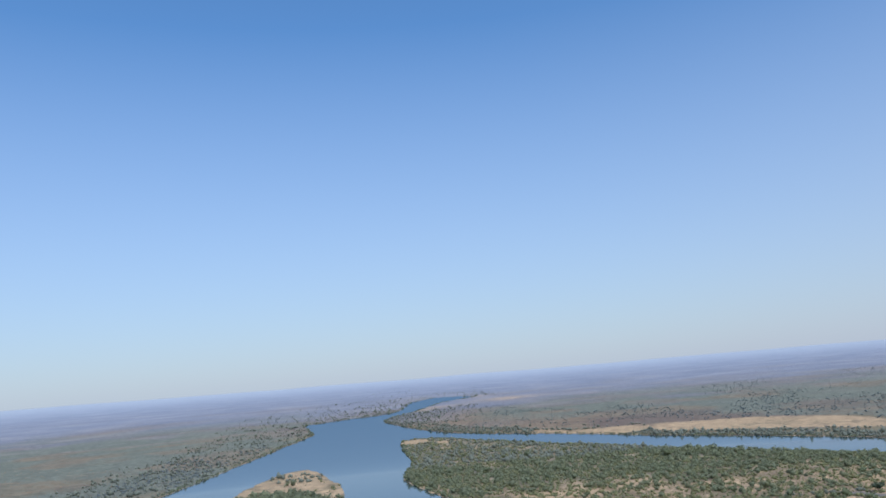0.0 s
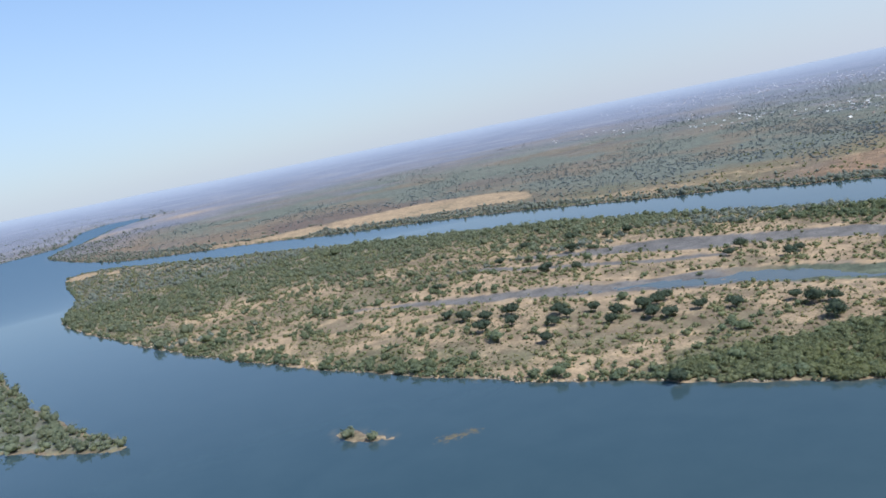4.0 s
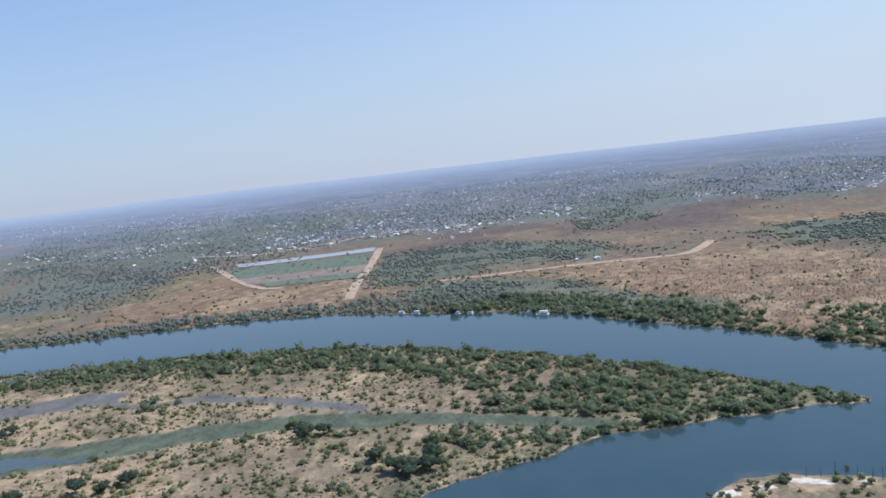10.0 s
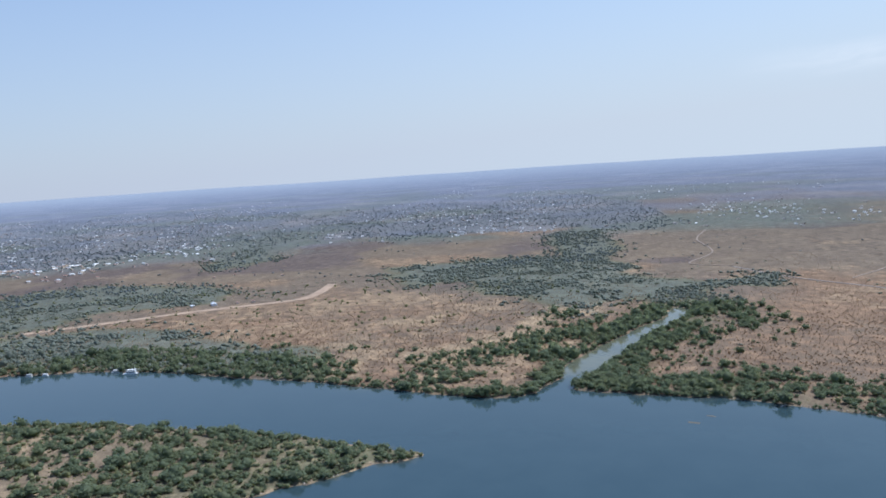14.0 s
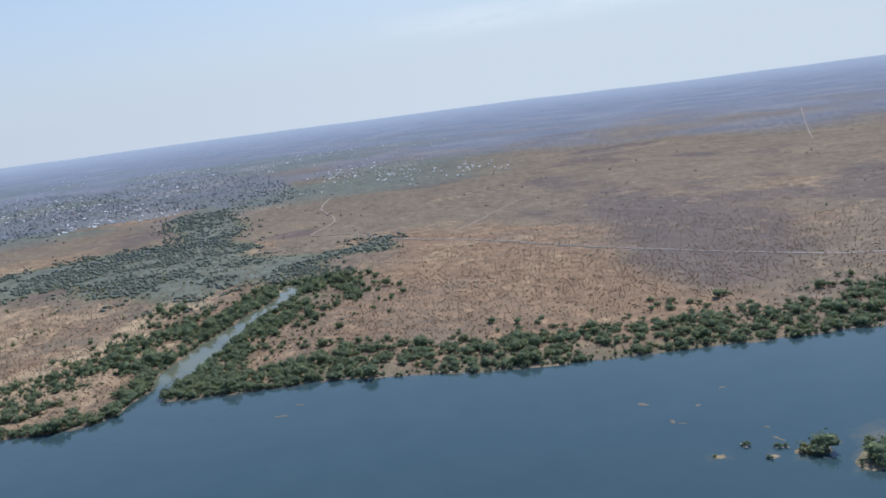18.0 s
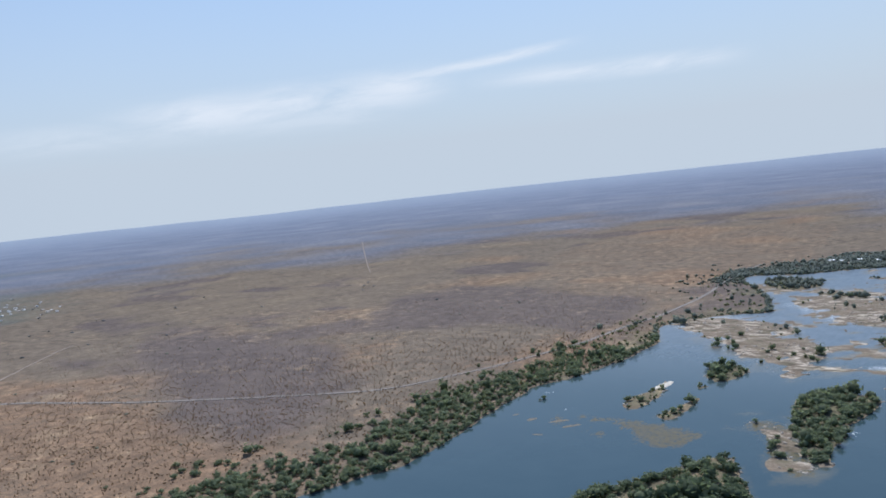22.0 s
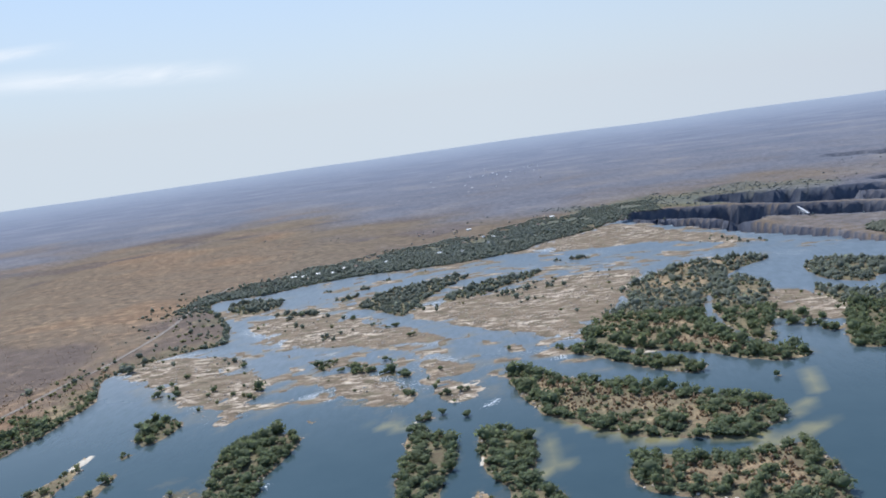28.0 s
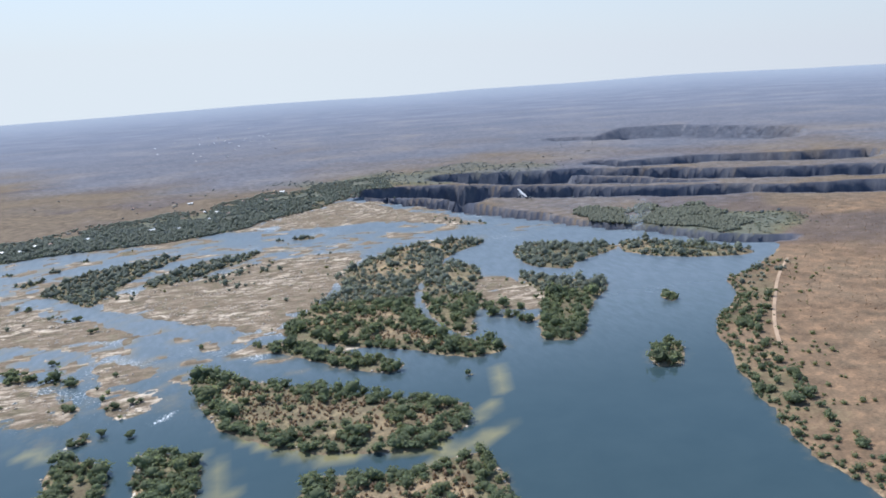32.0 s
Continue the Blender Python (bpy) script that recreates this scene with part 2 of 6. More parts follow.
def ground_material():
    m, nt, bsdf = node_mat("ground_soil")

    def chan(name):
        a = nt.nodes.new("ShaderNodeAttribute")
        a.attribute_name = name
        s = nt.nodes.new("ShaderNodeSeparateColor")
        nt.links.new(a.outputs["Color"], s.inputs[0])
        return s.outputs

    ca, cb, cc = chan("cover_a"), chan("cover_b"), chan("cover_c")
    lay = nt.nodes.new("ShaderNodeAttribute")
    lay.attribute_name = "plan"
    lay = lay.outputs["Vector"]
    fine = add_noise(nt, 0.22, 5, 0.7, lay)
    mid = add_noise(nt, 0.035, 5, 0.65, lay)
    wide = add_noise(nt, 0.008, 5, 0.6, lay)
    tufts = remap(nt, add_noise(nt, 0.42, 2, 0.6, lay), 0.52, 0.66)
    grain = math_node(nt, "ADD", math_node(nt, "MULTIPLY", fine, 0.35), math_node(nt, "ADD", math_node(nt, "MULTIPLY", mid, 0.4), math_node(nt, "MULTIPLY", wide, 0.25)))
    grain = math_node(nt, "SUBTRACT", grain, 0.5)

    def broken(value, spread=1.3):
        """The cover's edge, broken up by the noise."""
        return remap(nt, math_node(nt, "ADD", value, math_node(nt, "MULTIPLY", grain, spread * 2)), 0.25, 0.75)

    def tone(color, amount=0.3):
        lo = tuple(c * (1 - amount) for c in color)
        hi = tuple(c * (1 + amount) for c in color)
        return mix_rgb(nt, remap(nt, math_node(nt, "ADD", math_node(nt, "MULTIPLY", fine, 0.5), math_node(nt, "MULTIPLY", mid, 0.5)), 0.38, 0.62), lo, hi)

    c = tone((0.218, 0.165, 0.11))
    c = mix_rgb(nt, broken(cb[2]), c, tone((0.178, 0.138, 0.1), 0.38))      # scrub
    c = mix_rgb(nt, broken(cb[0]), c, tone((0.23, 0.15, 0.094), 0.45))      # red dry grass
    c = mix_rgb(nt, broken(cc[1]), c, tone((0.135, 0.105, 0.09), 0.32))      # burnt
    c = mix_rgb(nt, broken(ca[1]), c, tone((0.145, 0.138, 0.082), 0.35))      # green grass
    c = mix_rgb(nt, broken(ca[0]), c, tone((0.35, 0.256, 0.16), 0.3))       # sand
    c = mix_rgb(nt, math_node(nt, "MULTIPLY", tufts, 0.5), c, mix_rgb(nt, 1.0, c, (0.55, 0.56, 0.52), "MULTIPLY"))
    c = mix_rgb(nt, broken(cc[0], 0.6), c, tone((0.165, 0.168, 0.194), 0.3))  # leafless woodland, violet-grey from haze put into its colour
    c = mix_rgb(nt, broken(cb[1], 0.7), c, tone((0.145, 0.135, 0.125), 0.35))    # mud
    c = mix_rgb(nt, broken(cc[2], 0.9), c, tone((0.1, 0.112, 0.078), 0.4))  # reeds
    rock = mix_rgb(nt, remap(nt, math_node(nt, "ADD", math_node(nt, "MULTIPLY", fine, 0.5), math_node(nt, "MULTIPLY", mid, 0.5)), 0.42, 0.62), (0.155, 0.118, 0.083), (0.265, 0.203, 0.147))
    mp = nt.nodes.new("ShaderNodeMapping")
    mp.inputs["Rotation"].default_value = (0, 0, radians(35))
    mp.inputs["Scale"].default_value = (0.45, 1.0, 1.0)
    nt.links.new(lay, mp.inputs["Vector"])
    beds = add_noise(nt, 0.06, 8, 0.78, mp.outputs[0])
    rock = mix_rgb(nt, remap(nt, mid, 0.5, 0.62, 0, 0.65), rock, (0.115, 0.108, 0.066))
    rock = mix_rgb(nt, remap(nt, beds, 0.47, 0.39, 0, 0.85), rock, (0.1, 0.088, 0.06))
    rock = mix_rgb(nt, math_node(nt, "MULTIPLY", remap(nt, beds, 0.5, 0.58, 0, 1), remap(nt, wide, 0.44, 0.58, 0.12, 0.95)), rock, (0.66, 0.56, 0.44))
    c = mix_rgb(nt, broken(ca[2], 0.35), c, rock)
    lf = nt.nodes.new("ShaderNodeAttribute")
    lf.attribute_name = "leafy"
    c = mix_rgb(nt, broken(lf.outputs["Fac"], 1.0), c, tone((0.132, 0.143, 0.117), 0.35))  # closed woodland
    # gorge rock, with wall shade and blue haze put into its colour
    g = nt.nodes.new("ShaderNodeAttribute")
    g.attribute_name = "hazed_basalt"
    hazed_basalt = mix_rgb(nt, remap(nt, mid, 0.4, 0.6), (0.07, 0.085, 0.125), (0.11, 0.12, 0.15))
    c = mix_rgb(nt, g.outputs["Fac"], c, hazed_basalt)
    # patches on the far ground, paled and blued for haze
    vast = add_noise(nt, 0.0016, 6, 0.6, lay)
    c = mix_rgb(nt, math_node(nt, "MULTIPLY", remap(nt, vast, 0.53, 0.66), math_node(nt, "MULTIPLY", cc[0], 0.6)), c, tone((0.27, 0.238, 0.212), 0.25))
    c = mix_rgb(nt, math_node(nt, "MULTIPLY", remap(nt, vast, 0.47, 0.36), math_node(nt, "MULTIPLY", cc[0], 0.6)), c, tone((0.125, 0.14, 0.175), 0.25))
    c = mix_rgb(nt, remap(nt, mid, 0.54, 0.66, 0.0, 0.3), c, mix_rgb(nt, 1.0, c, (1.3, 1.24, 1.16), "MULTIPLY"))
    c = mix_rgb(nt, remap(nt, wide, 0.38, 0.62, 0.0, 0.5), c, mix_rgb(nt, 1.0, c, (0.70, 0.70, 0.72), "MULTIPLY"))
    clumps = add_noise(nt, 0.03, 6, 0.68, lay)
    open_land = math_node(nt, "SUBTRACT", 1.0, ca[2])
    c = mix_rgb(nt, math_node(nt, "MULTIPLY", remap(nt, clumps, 0.53, 0.66, 0.0, 0.6), open_land), c, mix_rgb(nt, 1.0, c, (0.6, 0.6, 0.6), "MULTIPLY"))
    c = mix_rgb(nt, remap(nt, clumps, 0.45, 0.34, 0.0, 0.45), c, mix_rgb(nt, 1.0, c, (1.4, 1.32, 1.22), "MULTIPLY"))
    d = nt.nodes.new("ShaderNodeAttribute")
    d.attribute_name = "far_haze"
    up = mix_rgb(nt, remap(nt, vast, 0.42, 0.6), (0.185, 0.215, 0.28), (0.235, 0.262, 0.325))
    c = mix_rgb(nt, d.outputs["Fac"], c, up)                                   # distance haze painted into the far ground
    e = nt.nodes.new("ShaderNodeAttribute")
    e.attribute_name = "rim_haze"
    c = mix_rgb(nt, e.outputs["Fac"], c, (0.285, 0.322, 0.375))                    # thickest haze, painted along the rim
    nt.links.new(c, bsdf.inputs["Base Color"])
    bsdf.inputs["Roughness"].default_value = 0.95
    bsdf.inputs["Specular IOR Level"].default_value = 0.1
    bump(nt, bsdf, fine, 0.6, 1.5)
    return m


def water_material():
    m, nt, bsdf = node_mat("river_water")
    a = nt.nodes.new("ShaderNodeAttribute")
    a.attribute_name = "bed"
    s = nt.nodes.new("ShaderNodeSeparateColor")
    nt.links.new(a.outputs["Color"], s.inputs[0])
    fine = add_noise(nt, 0.12, 5, 0.65)
    mid = add_noise(nt, 0.02, 4, 0.6)
    deep = mix_rgb(nt, remap(nt, mid, 0.35, 0.65), (0.033, 0.058, 0.067), (0.037, 0.063, 0.072))
    lines = nt.nodes.new("ShaderNodeMapping")
    lines.inputs["Rotation"].default_value = (0, 0, radians(-24))
    lines.inputs["Scale"].default_value = (1.0, 0.3, 1.0)
    geo = nt.nodes.new("ShaderNodeNewGeometry")
    nt.links.new(geo.outputs["Position"], lines.inputs["Vector"])
    current = add_noise(nt, 0.09, 7, 0.75, lines.outputs[0])
    deep = mix_rgb(nt, math_node(nt, "MULTIPLY", s.outputs[2], remap(nt, current, 0.4, 0.62, 0.45, 0.85)), deep, (0.15, 0.185, 0.225))   # broken water, with mirrored sky put into its base colour
    k = math_node(nt, "ADD", s.outputs[0], math_node(nt, "MULTIPLY", math_node(nt, "SUBTRACT", fine, 0.5), 0.7))
    c = mix_rgb(nt, remap(nt, k, 0.15, 1.0, 0, 0.8), deep, (0.19, 0.15, 0.08))
    f = math_node(nt, "ADD", s.outputs[1], math_node(nt, "MULTIPLY", math_node(nt, "SUBTRACT", add_noise(nt, 0.3, 5, 0.75), 0.5), 3.0))
    foam = remap(nt, f, 0.92, 1.15)
    wd = nt.nodes.new("ShaderNodeAttribute")
    wd.attribute_name = "drowned"
    ws_ = nt.nodes.new("ShaderNodeSeparateColor")
    nt.links.new(wd.outputs["Color"], ws_.inputs[0])
    c = mix_rgb(nt, math_node(nt, "MULTIPLY", ws_.outputs[1], remap(nt, mid, 0.3, 0.6, 0.45, 0.9)), c, (0.27, 0.235, 0.105))
    weed = math_node(nt, "ADD", ws_.outputs[0], math_node(nt, "MULTIPLY", math_node(nt, "SUBTRACT", add_noise(nt, 0.16, 6, 0.75), 0.5), 2.2))
    weed = remap(nt, weed, 0.45, 0.75)
    c = mix_rgb(nt, weed, c, mix_rgb(nt, fine, (0.07, 0.06, 0.032), (0.18, 0.145, 0.085)))
    c = mix_rgb(nt, foam, c, (0.75, 0.78, 0.8))
    nt.links.new(c, bsdf.inputs["Base Color"])
    ruff = math_node(nt, "ADD", math_node(nt, "ADD", remap(nt, mid, 0.4, 0.6, 0.05, 0.08), math_node(nt, "MULTIPLY", s.outputs[2], 0.28)), math_node(nt, "MULTIPLY", math_node(nt, "MAXIMUM", foam, math_node(nt, "MULTIPLY", weed, 0.3)), 0.5))
    nt.links.new(ruff, bsdf.inputs["Roughness"])
    bsdf.inputs["IOR"].default_value = 1.33
    nt.links.new(math_node(nt, "SUBTRACT", 0.5, math_node(nt, "MULTIPLY", weed, 0.42)), bsdf.inputs["Specular IOR Level"])
    bump(nt, bsdf, add_noise(nt, 0.35, 3, 0.6), 0.06, 0.5)
    return m


MAT_GROUND = ground_material()
MAT_WATER = water_material()


# ---- arithmetic on the plan ----
def hash2(ix, iy, seed):
    n = (ix.astype(np.int64) * 374761393 + iy.astype(np.int64) * 668265263 + seed * 974634541) & 0x7FFFFFFF
    n = ((n ^ (n >> 13)) * 1274126177) & 0x7FFFFFFF
    return ((n ^ (n >> 16)) & 0xFFFF) / 65535.0


def vnoise(x, y, size, seed=0):
    """Smooth noise from 0 to 1, with features of the given size in metres."""
    u, v = x / size, y / size
    iu, iv = np.floor(u), np.floor(v)
    fu, fv = u - iu, v - iv
    fu, fv = fu * fu * (3 - 2 * fu), fv * fv * (3 - 2 * fv)
    a, b = hash2(iu, iv, seed), hash2(iu + 1, iv, seed)
    c, d = hash2(iu, iv + 1, seed), hash2(iu + 1, iv + 1, seed)
    return (a * (1 - fu) + b * fu) * (1 - fv) + (c * (1 - fu) + d * fu) * fv


def fbm(x, y, size, seed=0, octaves=3):
    total, weight, amp = 0.0, 0.0, 1.0
    for k in range(octaves):
        total = total + amp * vnoise(x, y, size / 2 ** k, seed + k)
        weight += amp
        amp *= 0.55
    return total / weight


def smooth(a, b, v):
    k = np.clip((v - a) / (b - a), 0, 1)
    return k * k * (3 - 2 * k)


def rounded(points, steps=3, closed=True):
    """Catmull-Rom curve through the points."""
    p = np.array(points, float)
    n = len(p)
    out = []
    for i in range(n if closed else n - 1):
        if closed:
            a, b, c, d = p[i - 1], p[i], p[(i + 1) % n], p[(i + 2) % n]
        else:
            a, b, c, d = p[max(i - 1, 0)], p[i], p[i + 1], p[min(i + 2, n - 1)]
        for k in range(steps):
            t = k / steps
            out.append(0.5 * (2 * b + (c - a) * t + (2 * a - 5 * b + 4 * c - d) * t * t + (3 * b - a - 3 * c + d) * t ** 3))
    if not closed:
        out.append(p[-1])
    return np.array(out)


def line_dist(x, y, line, reach=1e9):
    """Distance to an open line; reach where it is farther than that."""
    out = np.full(x.shape, float(reach))
    lo, hi = line.min(0) - reach, line.max(0) + reach
    idx = np.nonzero((x > lo[0]) & (x < hi[0]) & (y > lo[1]) & (y < hi[1]))[0]
    for part_idx in np.array_split(idx, max(1, len(idx) // 20000)):
        px, py = x[part_idx, None], y[part_idx, None]
        a, b = line[:-1], line[1:]
        d = b - a
        t = np.clip(((px - a[:, 0]) * d[:, 0] + (py - a[:, 1]) * d[:, 1]) / np.maximum((d ** 2).sum(1), 1e-9), 0, 1)
        q = (px - a[:, 0] - t * d[:, 0]) ** 2 + (py - a[:, 1] - t * d[:, 1]) ** 2
        out[part_idx] = np.minimum(np.sqrt(q.min(1)), reach)
    return out


def inside_dist(x, y, poly, reach=1e9):
    """Distance to a closed outline, positive inside; -reach where it is farther off than that."""
    ring = np.vstack([poly, poly[:1]])
    d = line_dist(x, y, ring, reach)
    lo, hi = poly.min(0), poly.max(0)
    idx = np.nonzero((x > lo[0]) & (x < hi[0]) & (y > lo[1]) & (y < hi[1]))[0]
    inside = np.zeros(x.shape, bool)
    for part_idx in np.array_split(idx, max(1, len(idx) // 20000)):
        px, py = x[part_idx, None], y[part_idx, None]
        a, b = ring[:-1], ring[1:]
        cross = (a[:, 1] > py) != (b[:, 1] > py)
        at = a[:, 0] + (py - a[:, 1]) / np.where(b[:, 1] == a[:, 1], 1e-9, b[:, 1] - a[:, 1]) * (b[:, 0] - a[:, 0])
        inside[part_idx] = (cross & (px < at)).sum(1) % 2 == 1
    return np.where(inside, d, -d)


# ---- the plan, in metres ----
CENTRE = (220.0, -250.0)
FLAT_R, RIM_R = 2400.0, 4450.0
EAST_A = [(-40, 3560), (-148, 3482), (-218, 3403), (-261, 3313), (-345, 3193), (-397, 3092), (-346, 2986), (-230, 2841), (-107, 2735), (174, 2606), (331, 2510), (523, 2380), (735, 2246), (870, 2135), (983, 2005), (1073, 1859), (1158, 1725)]
EAST_B = [(1242, 1615), (1312, 1517), (1363, 1390), (1438, 1294), (1492, 1176), (1551, 1064), (1592, 942), (1610, 814), (1603, 677), (1607, 559), (1600, 446), (1571, 333), (1520, 225), (1490, 125), (1447, 35), (1401, -54), (1364, -128), (1350, -184), (1362, -219), (1430, -265)]
CREEK_MOUTH = [(1453, -268), (1505, -287), (1601, -352), (1726, -436), (1820, -516), (1890, -540), (1905, -560), (1870, -575), (1801, -548), (1679, -460), (1634, -428), (1487, -342), (1390, -284)]
EAST_C = [(1372, -284), (1353, -312), (1320, -396), (1299, -457), (1262, -516), (1226, -573), (1188, -630), (1153, -686), (1130, -750), (1104, -812), (1077, -875), (1049, -930), (1022, -1000), (995, -1070), (993, -1183), (1010, -1290), (1017, -1425), (984, -1490), (954, -1639), (941, -1775), (996, -1902)]
EAST_D = [(994, -1943), (949, -2010), (881, -2063), (825, -2101), (858, -2237), (942, -2417), (1010, -2546), (1005, -2613), (878, -2627), (770, -2699), (679, -2730), (537, -2749), (376, -2749), (246, -2789), (128, -2836), (21, -2890), (-58, -2963), (-139, -3027)]
LIP_LINE = [(-188, -3060), (-276, -2963), (-358, -2866), (-432, -2763), (-484, -2663), (-549, -2574), (-617, -2471), (-659, -2362), (-710, -2261), (-767, -2185), (-812, -2061), (-844, -1998), (-860, -1930)]
WEST_A = [(-721, -1821), (-623, -1766), (-590, -1700), (-519, -1618), (-460, -1571), (-428, -1498), (-414, -1456), (-373, -1388), (-356, -1325), (-339, -1283), (-310, -1180), (-330, -1000), (-420, -700), (-520, -300), (-600, 200), (-680, 700), (-760, 1200), (-809, 1748)]
WEST_B = [(-781, 2149), (-708, 2519), (-677, 2687), (-620, 2871), (-700, 3055), (-645, 3104), (-524, 3179), (-395, 3240), (-345, 3323), (-321, 3476), (-227, 3578)]
LONG_S = [(-288, 2571), (-220, 2228), (-219, 2010), (-183, 1804), (-71, 1537), (33, 1305), (113, 1155), (179, 1040), (237, 942), (310, 836), (375, 753), (434, 680), (490, 615), (529, 575), (571, 534), (613, 489), (649, 460), (683, 431), (737, 392), (790, 328), (859, 283), (897, 253), (960, 200)]
LONG_E = [(1020, 166), (1034, 128), (1061, 87), (1095, 30), (1115, 0), (1143, -35), (1156, -85), (1171, -65), (1208, 7), (1245, 90), (1278, 175), (1296, 255), (1319, 345), (1340, 440), (1352, 556), (1348, 661), (1323, 759), (1302, 867), (1264, 967), (1226, 1071), (1178, 1169), (1131, 1268)]
LONG_N = [(1082, 1370), (921, 1660), (714, 1885), (599, 2000), (487, 2130), (362, 2270), (172, 2415), (-28, 2560), (-121, 2625), (-200, 2660), (-270, 2640)]
# wide sandy creek through the long island, its mud flat, and two narrow arms
CREEK_MAIN = [(300, 1290), (403, 1206), (467, 1156), (536, 1116), (600, 1059), (644, 1012), (709, 970), (762, 947), (806, 909), (867, 812), (928, 715), (983, 624), (1021, 558), (1038, 485), (1050, 394), (1062, 300), (1065, 225), (1066, 150), (1040, 140), (1030, 200), (1026, 262), (1020, 330), (1010, 390), (992, 450), (975, 513), (935, 588), (875, 668), (812, 751), (780, 786), (749, 831), (711, 869), (673, 907), (621, 965), (576, 1004), (521, 1073), (455, 1113), (398, 1184), (300, 1280)]
CREEK_FLAT = [(640, 1385), (720, 1300), (791, 1246), (858, 1224), (909, 1170), (949, 1104), (987, 1040), (1033, 996), (1070, 930), (1062, 880), (1010, 900), (982, 940), (948, 992), (902, 1040), (847, 1077), (808, 1138), (765, 1196), (690, 1280)]
CREEK_B = [(1050, 910), (1020, 850), (1030, 790), (1059, 740), (1069, 653), (1064, 555), (1050, 480)]
CREEK_C = [(560, 1350), (612, 1276), (653, 1229), (694, 1168), (736, 1113), (778, 1062), (840, 1010)]
# kind of ground: forest (trees all over), rim (trees round a bare middle), rock (bare flats), bush
ISLANDS = []


def island(kind, *ring):
    ISLANDS.append((kind, list(ring)))


island("forest", (-512, 2225), (-375, 1927), (-318, 1685), (-370, 1735), (-399, 1788), (-279, 1521), (-217, 1366), (-168, 1216), (-95, 1042), (-40, 944), (-9, 891), (-38, 895), (-105, 945), (-222, 1047), (-360, 1183), (-459, 1292), (-574, 1675), (-602, 2050))
island("bush", (180, 749), (204, 740), (221, 718), (238, 691), (203, 716))
island("rim", (764, -945), (764, -976), (760, -1025), (745, -1082), (711, -1148), (657, -1234), (625, -1191), (592, -1123), (587, -1081), (621, -1007), (642, -959), (690, -912), (732, -919))
island("rock", (810, -823), (809, -846), (794, -871), (776, -891), (752, -893), (749, -865), (764, -828), (777, -817))
island("bush", (846, -1380), (848, -1424), (832, -1470), (830, -1516), (815, -1445), (822, -1375))
island("bush", (783, -1350), (772, -1398), (761, -1452), (752, -1423), (762, -1341))
island("forest", (777, -1546), (795, -1605), (774, -1639), (744, -1624), (735, -1582), (747, -1535))
island("forest", (616, -1360), (630, -1436), (628, -1487), (588, -1527), (543, -1514), (534, -1476), (548, -1412), (548, -1342), (554, -1288), (540, -1239), (567, -1252))
island("rock", (667, -1371), (638, -1360), (608, -1355), (580, -1276), (539, -1235), (559, -1220), (600, -1214), (614, -1283))
island("forest", (395, -1227), (393, -1344), (395, -1465), (373, -1473), (338, -1434), (331, -1376), (346, -1314), (335, -1254), (342, -1205), (358, -1150), (381, -1153))
island("forest", (309, -1454), (288, -1452), (250, -1421), (243, -1354), (246, -1291), (226, -1267), (212, -1206), (221, -1142), (269, -1162), (272, -1229), (277, -1284), (300, -1330), (306, -1387))
island("forest", (305, -1290), (290, -1265), (291, -1220), (307, -1185), (319, -1201), (311, -1263))
island("rim", (261, -1669), (240, -1681), (182, -1619), (108, -1567), (28, -1499), (-20, -1469), (-52, -1436), (-37, -1400), (-5, -1368), (42, -1347), (107, -1375), (172, -1417), (218, -1466), (241, -1542), (256, -1608))
island("rim", (144, -1324), (114, -1323), (62, -1308), (16, -1313), (-27, -1320), (-33, -1287), (-24, -1224), (3, -1186), (145, -1243))
island("forest", (193, -1797), (137, -1749), (105, -1741), (36, -1654), (-13, -1601), (12, -1577), (72, -1624), (125, -1698))
island("rock", (431, -2127), (430, -2230), (348, -2260), (216, -2321), (92, -2392), (-81, -2348), (-4, -2134), (63, -1949), (130, -1833), (200, -1860), (309, -1971), (369, -2039))
island("rim", (131, -1813), (81, -1936), (17, -2014), (-20, -2178), (-158, -2339), (-287, -2371), (-358, -2307), (-257, -2220), (-193, -2111), (-130, -1997), (-91, -1864), (-88, -1755), (-98, -1683), (-159, -1619), (-144, -1590), (-98, -1588), (-29, -1658), (59, -1715))
island("bush", (-169, -2098), (-236, -2147), (-264, -2062), (-222, -1912), (-158, -1757), (-128, -1679), (-103, -1716), (-107, -1848), (-134, -1981))
island("rock", (-241, -1993), (-310, -1952), (-291, -1792), (-256, -1755), (-198, -1787), (-181, -1822))
island("forest", (-318, -1987), (-350, -1938), (-403, -1883), (-429, -1831), (-345, -1724), (-271, -1600), (-235, -1596), (-216, -1628), (-274, -1756), (-301, -1858))
island("forest", (-382, -2172), (-440, -2222), (-503, -2180), (-578, -2115), (-565, -2071), (-465, -2015), (-408, -1968), (-359, -2047))
island("bush", (-577, -2063), (-635, -2147), (-714, -2072), (-782, -1928), (-731, -1902), (-621, -1962))
island("forest", (-301, -1470), (-337, -1518), (-370, -1517), (-341, -1450), (-311, -1447))
island("forest", (-464, -1721), (-490, -1745), (-491, -1717), (-462, -1689))
island("rock", (994, -1943), (920, -2021), (772, -1974), (666, -1799), (649, -1710), (657, -1576), (740, -1668), (902, -1858))
island("rock", (812, -2229), (764, -2311), (625, -2265), (477, -2087), (357, -1943), (395, -1903), (544, -1946), (684, -2005), (752, -2129))
island("forest", (931, -2460), (938, -2574), (854, -2542), (789, -2471), (851, -2380))
island("forest", (783, -2333), (735, -2345), (688, -2322), (680, -2267), (730, -2280))
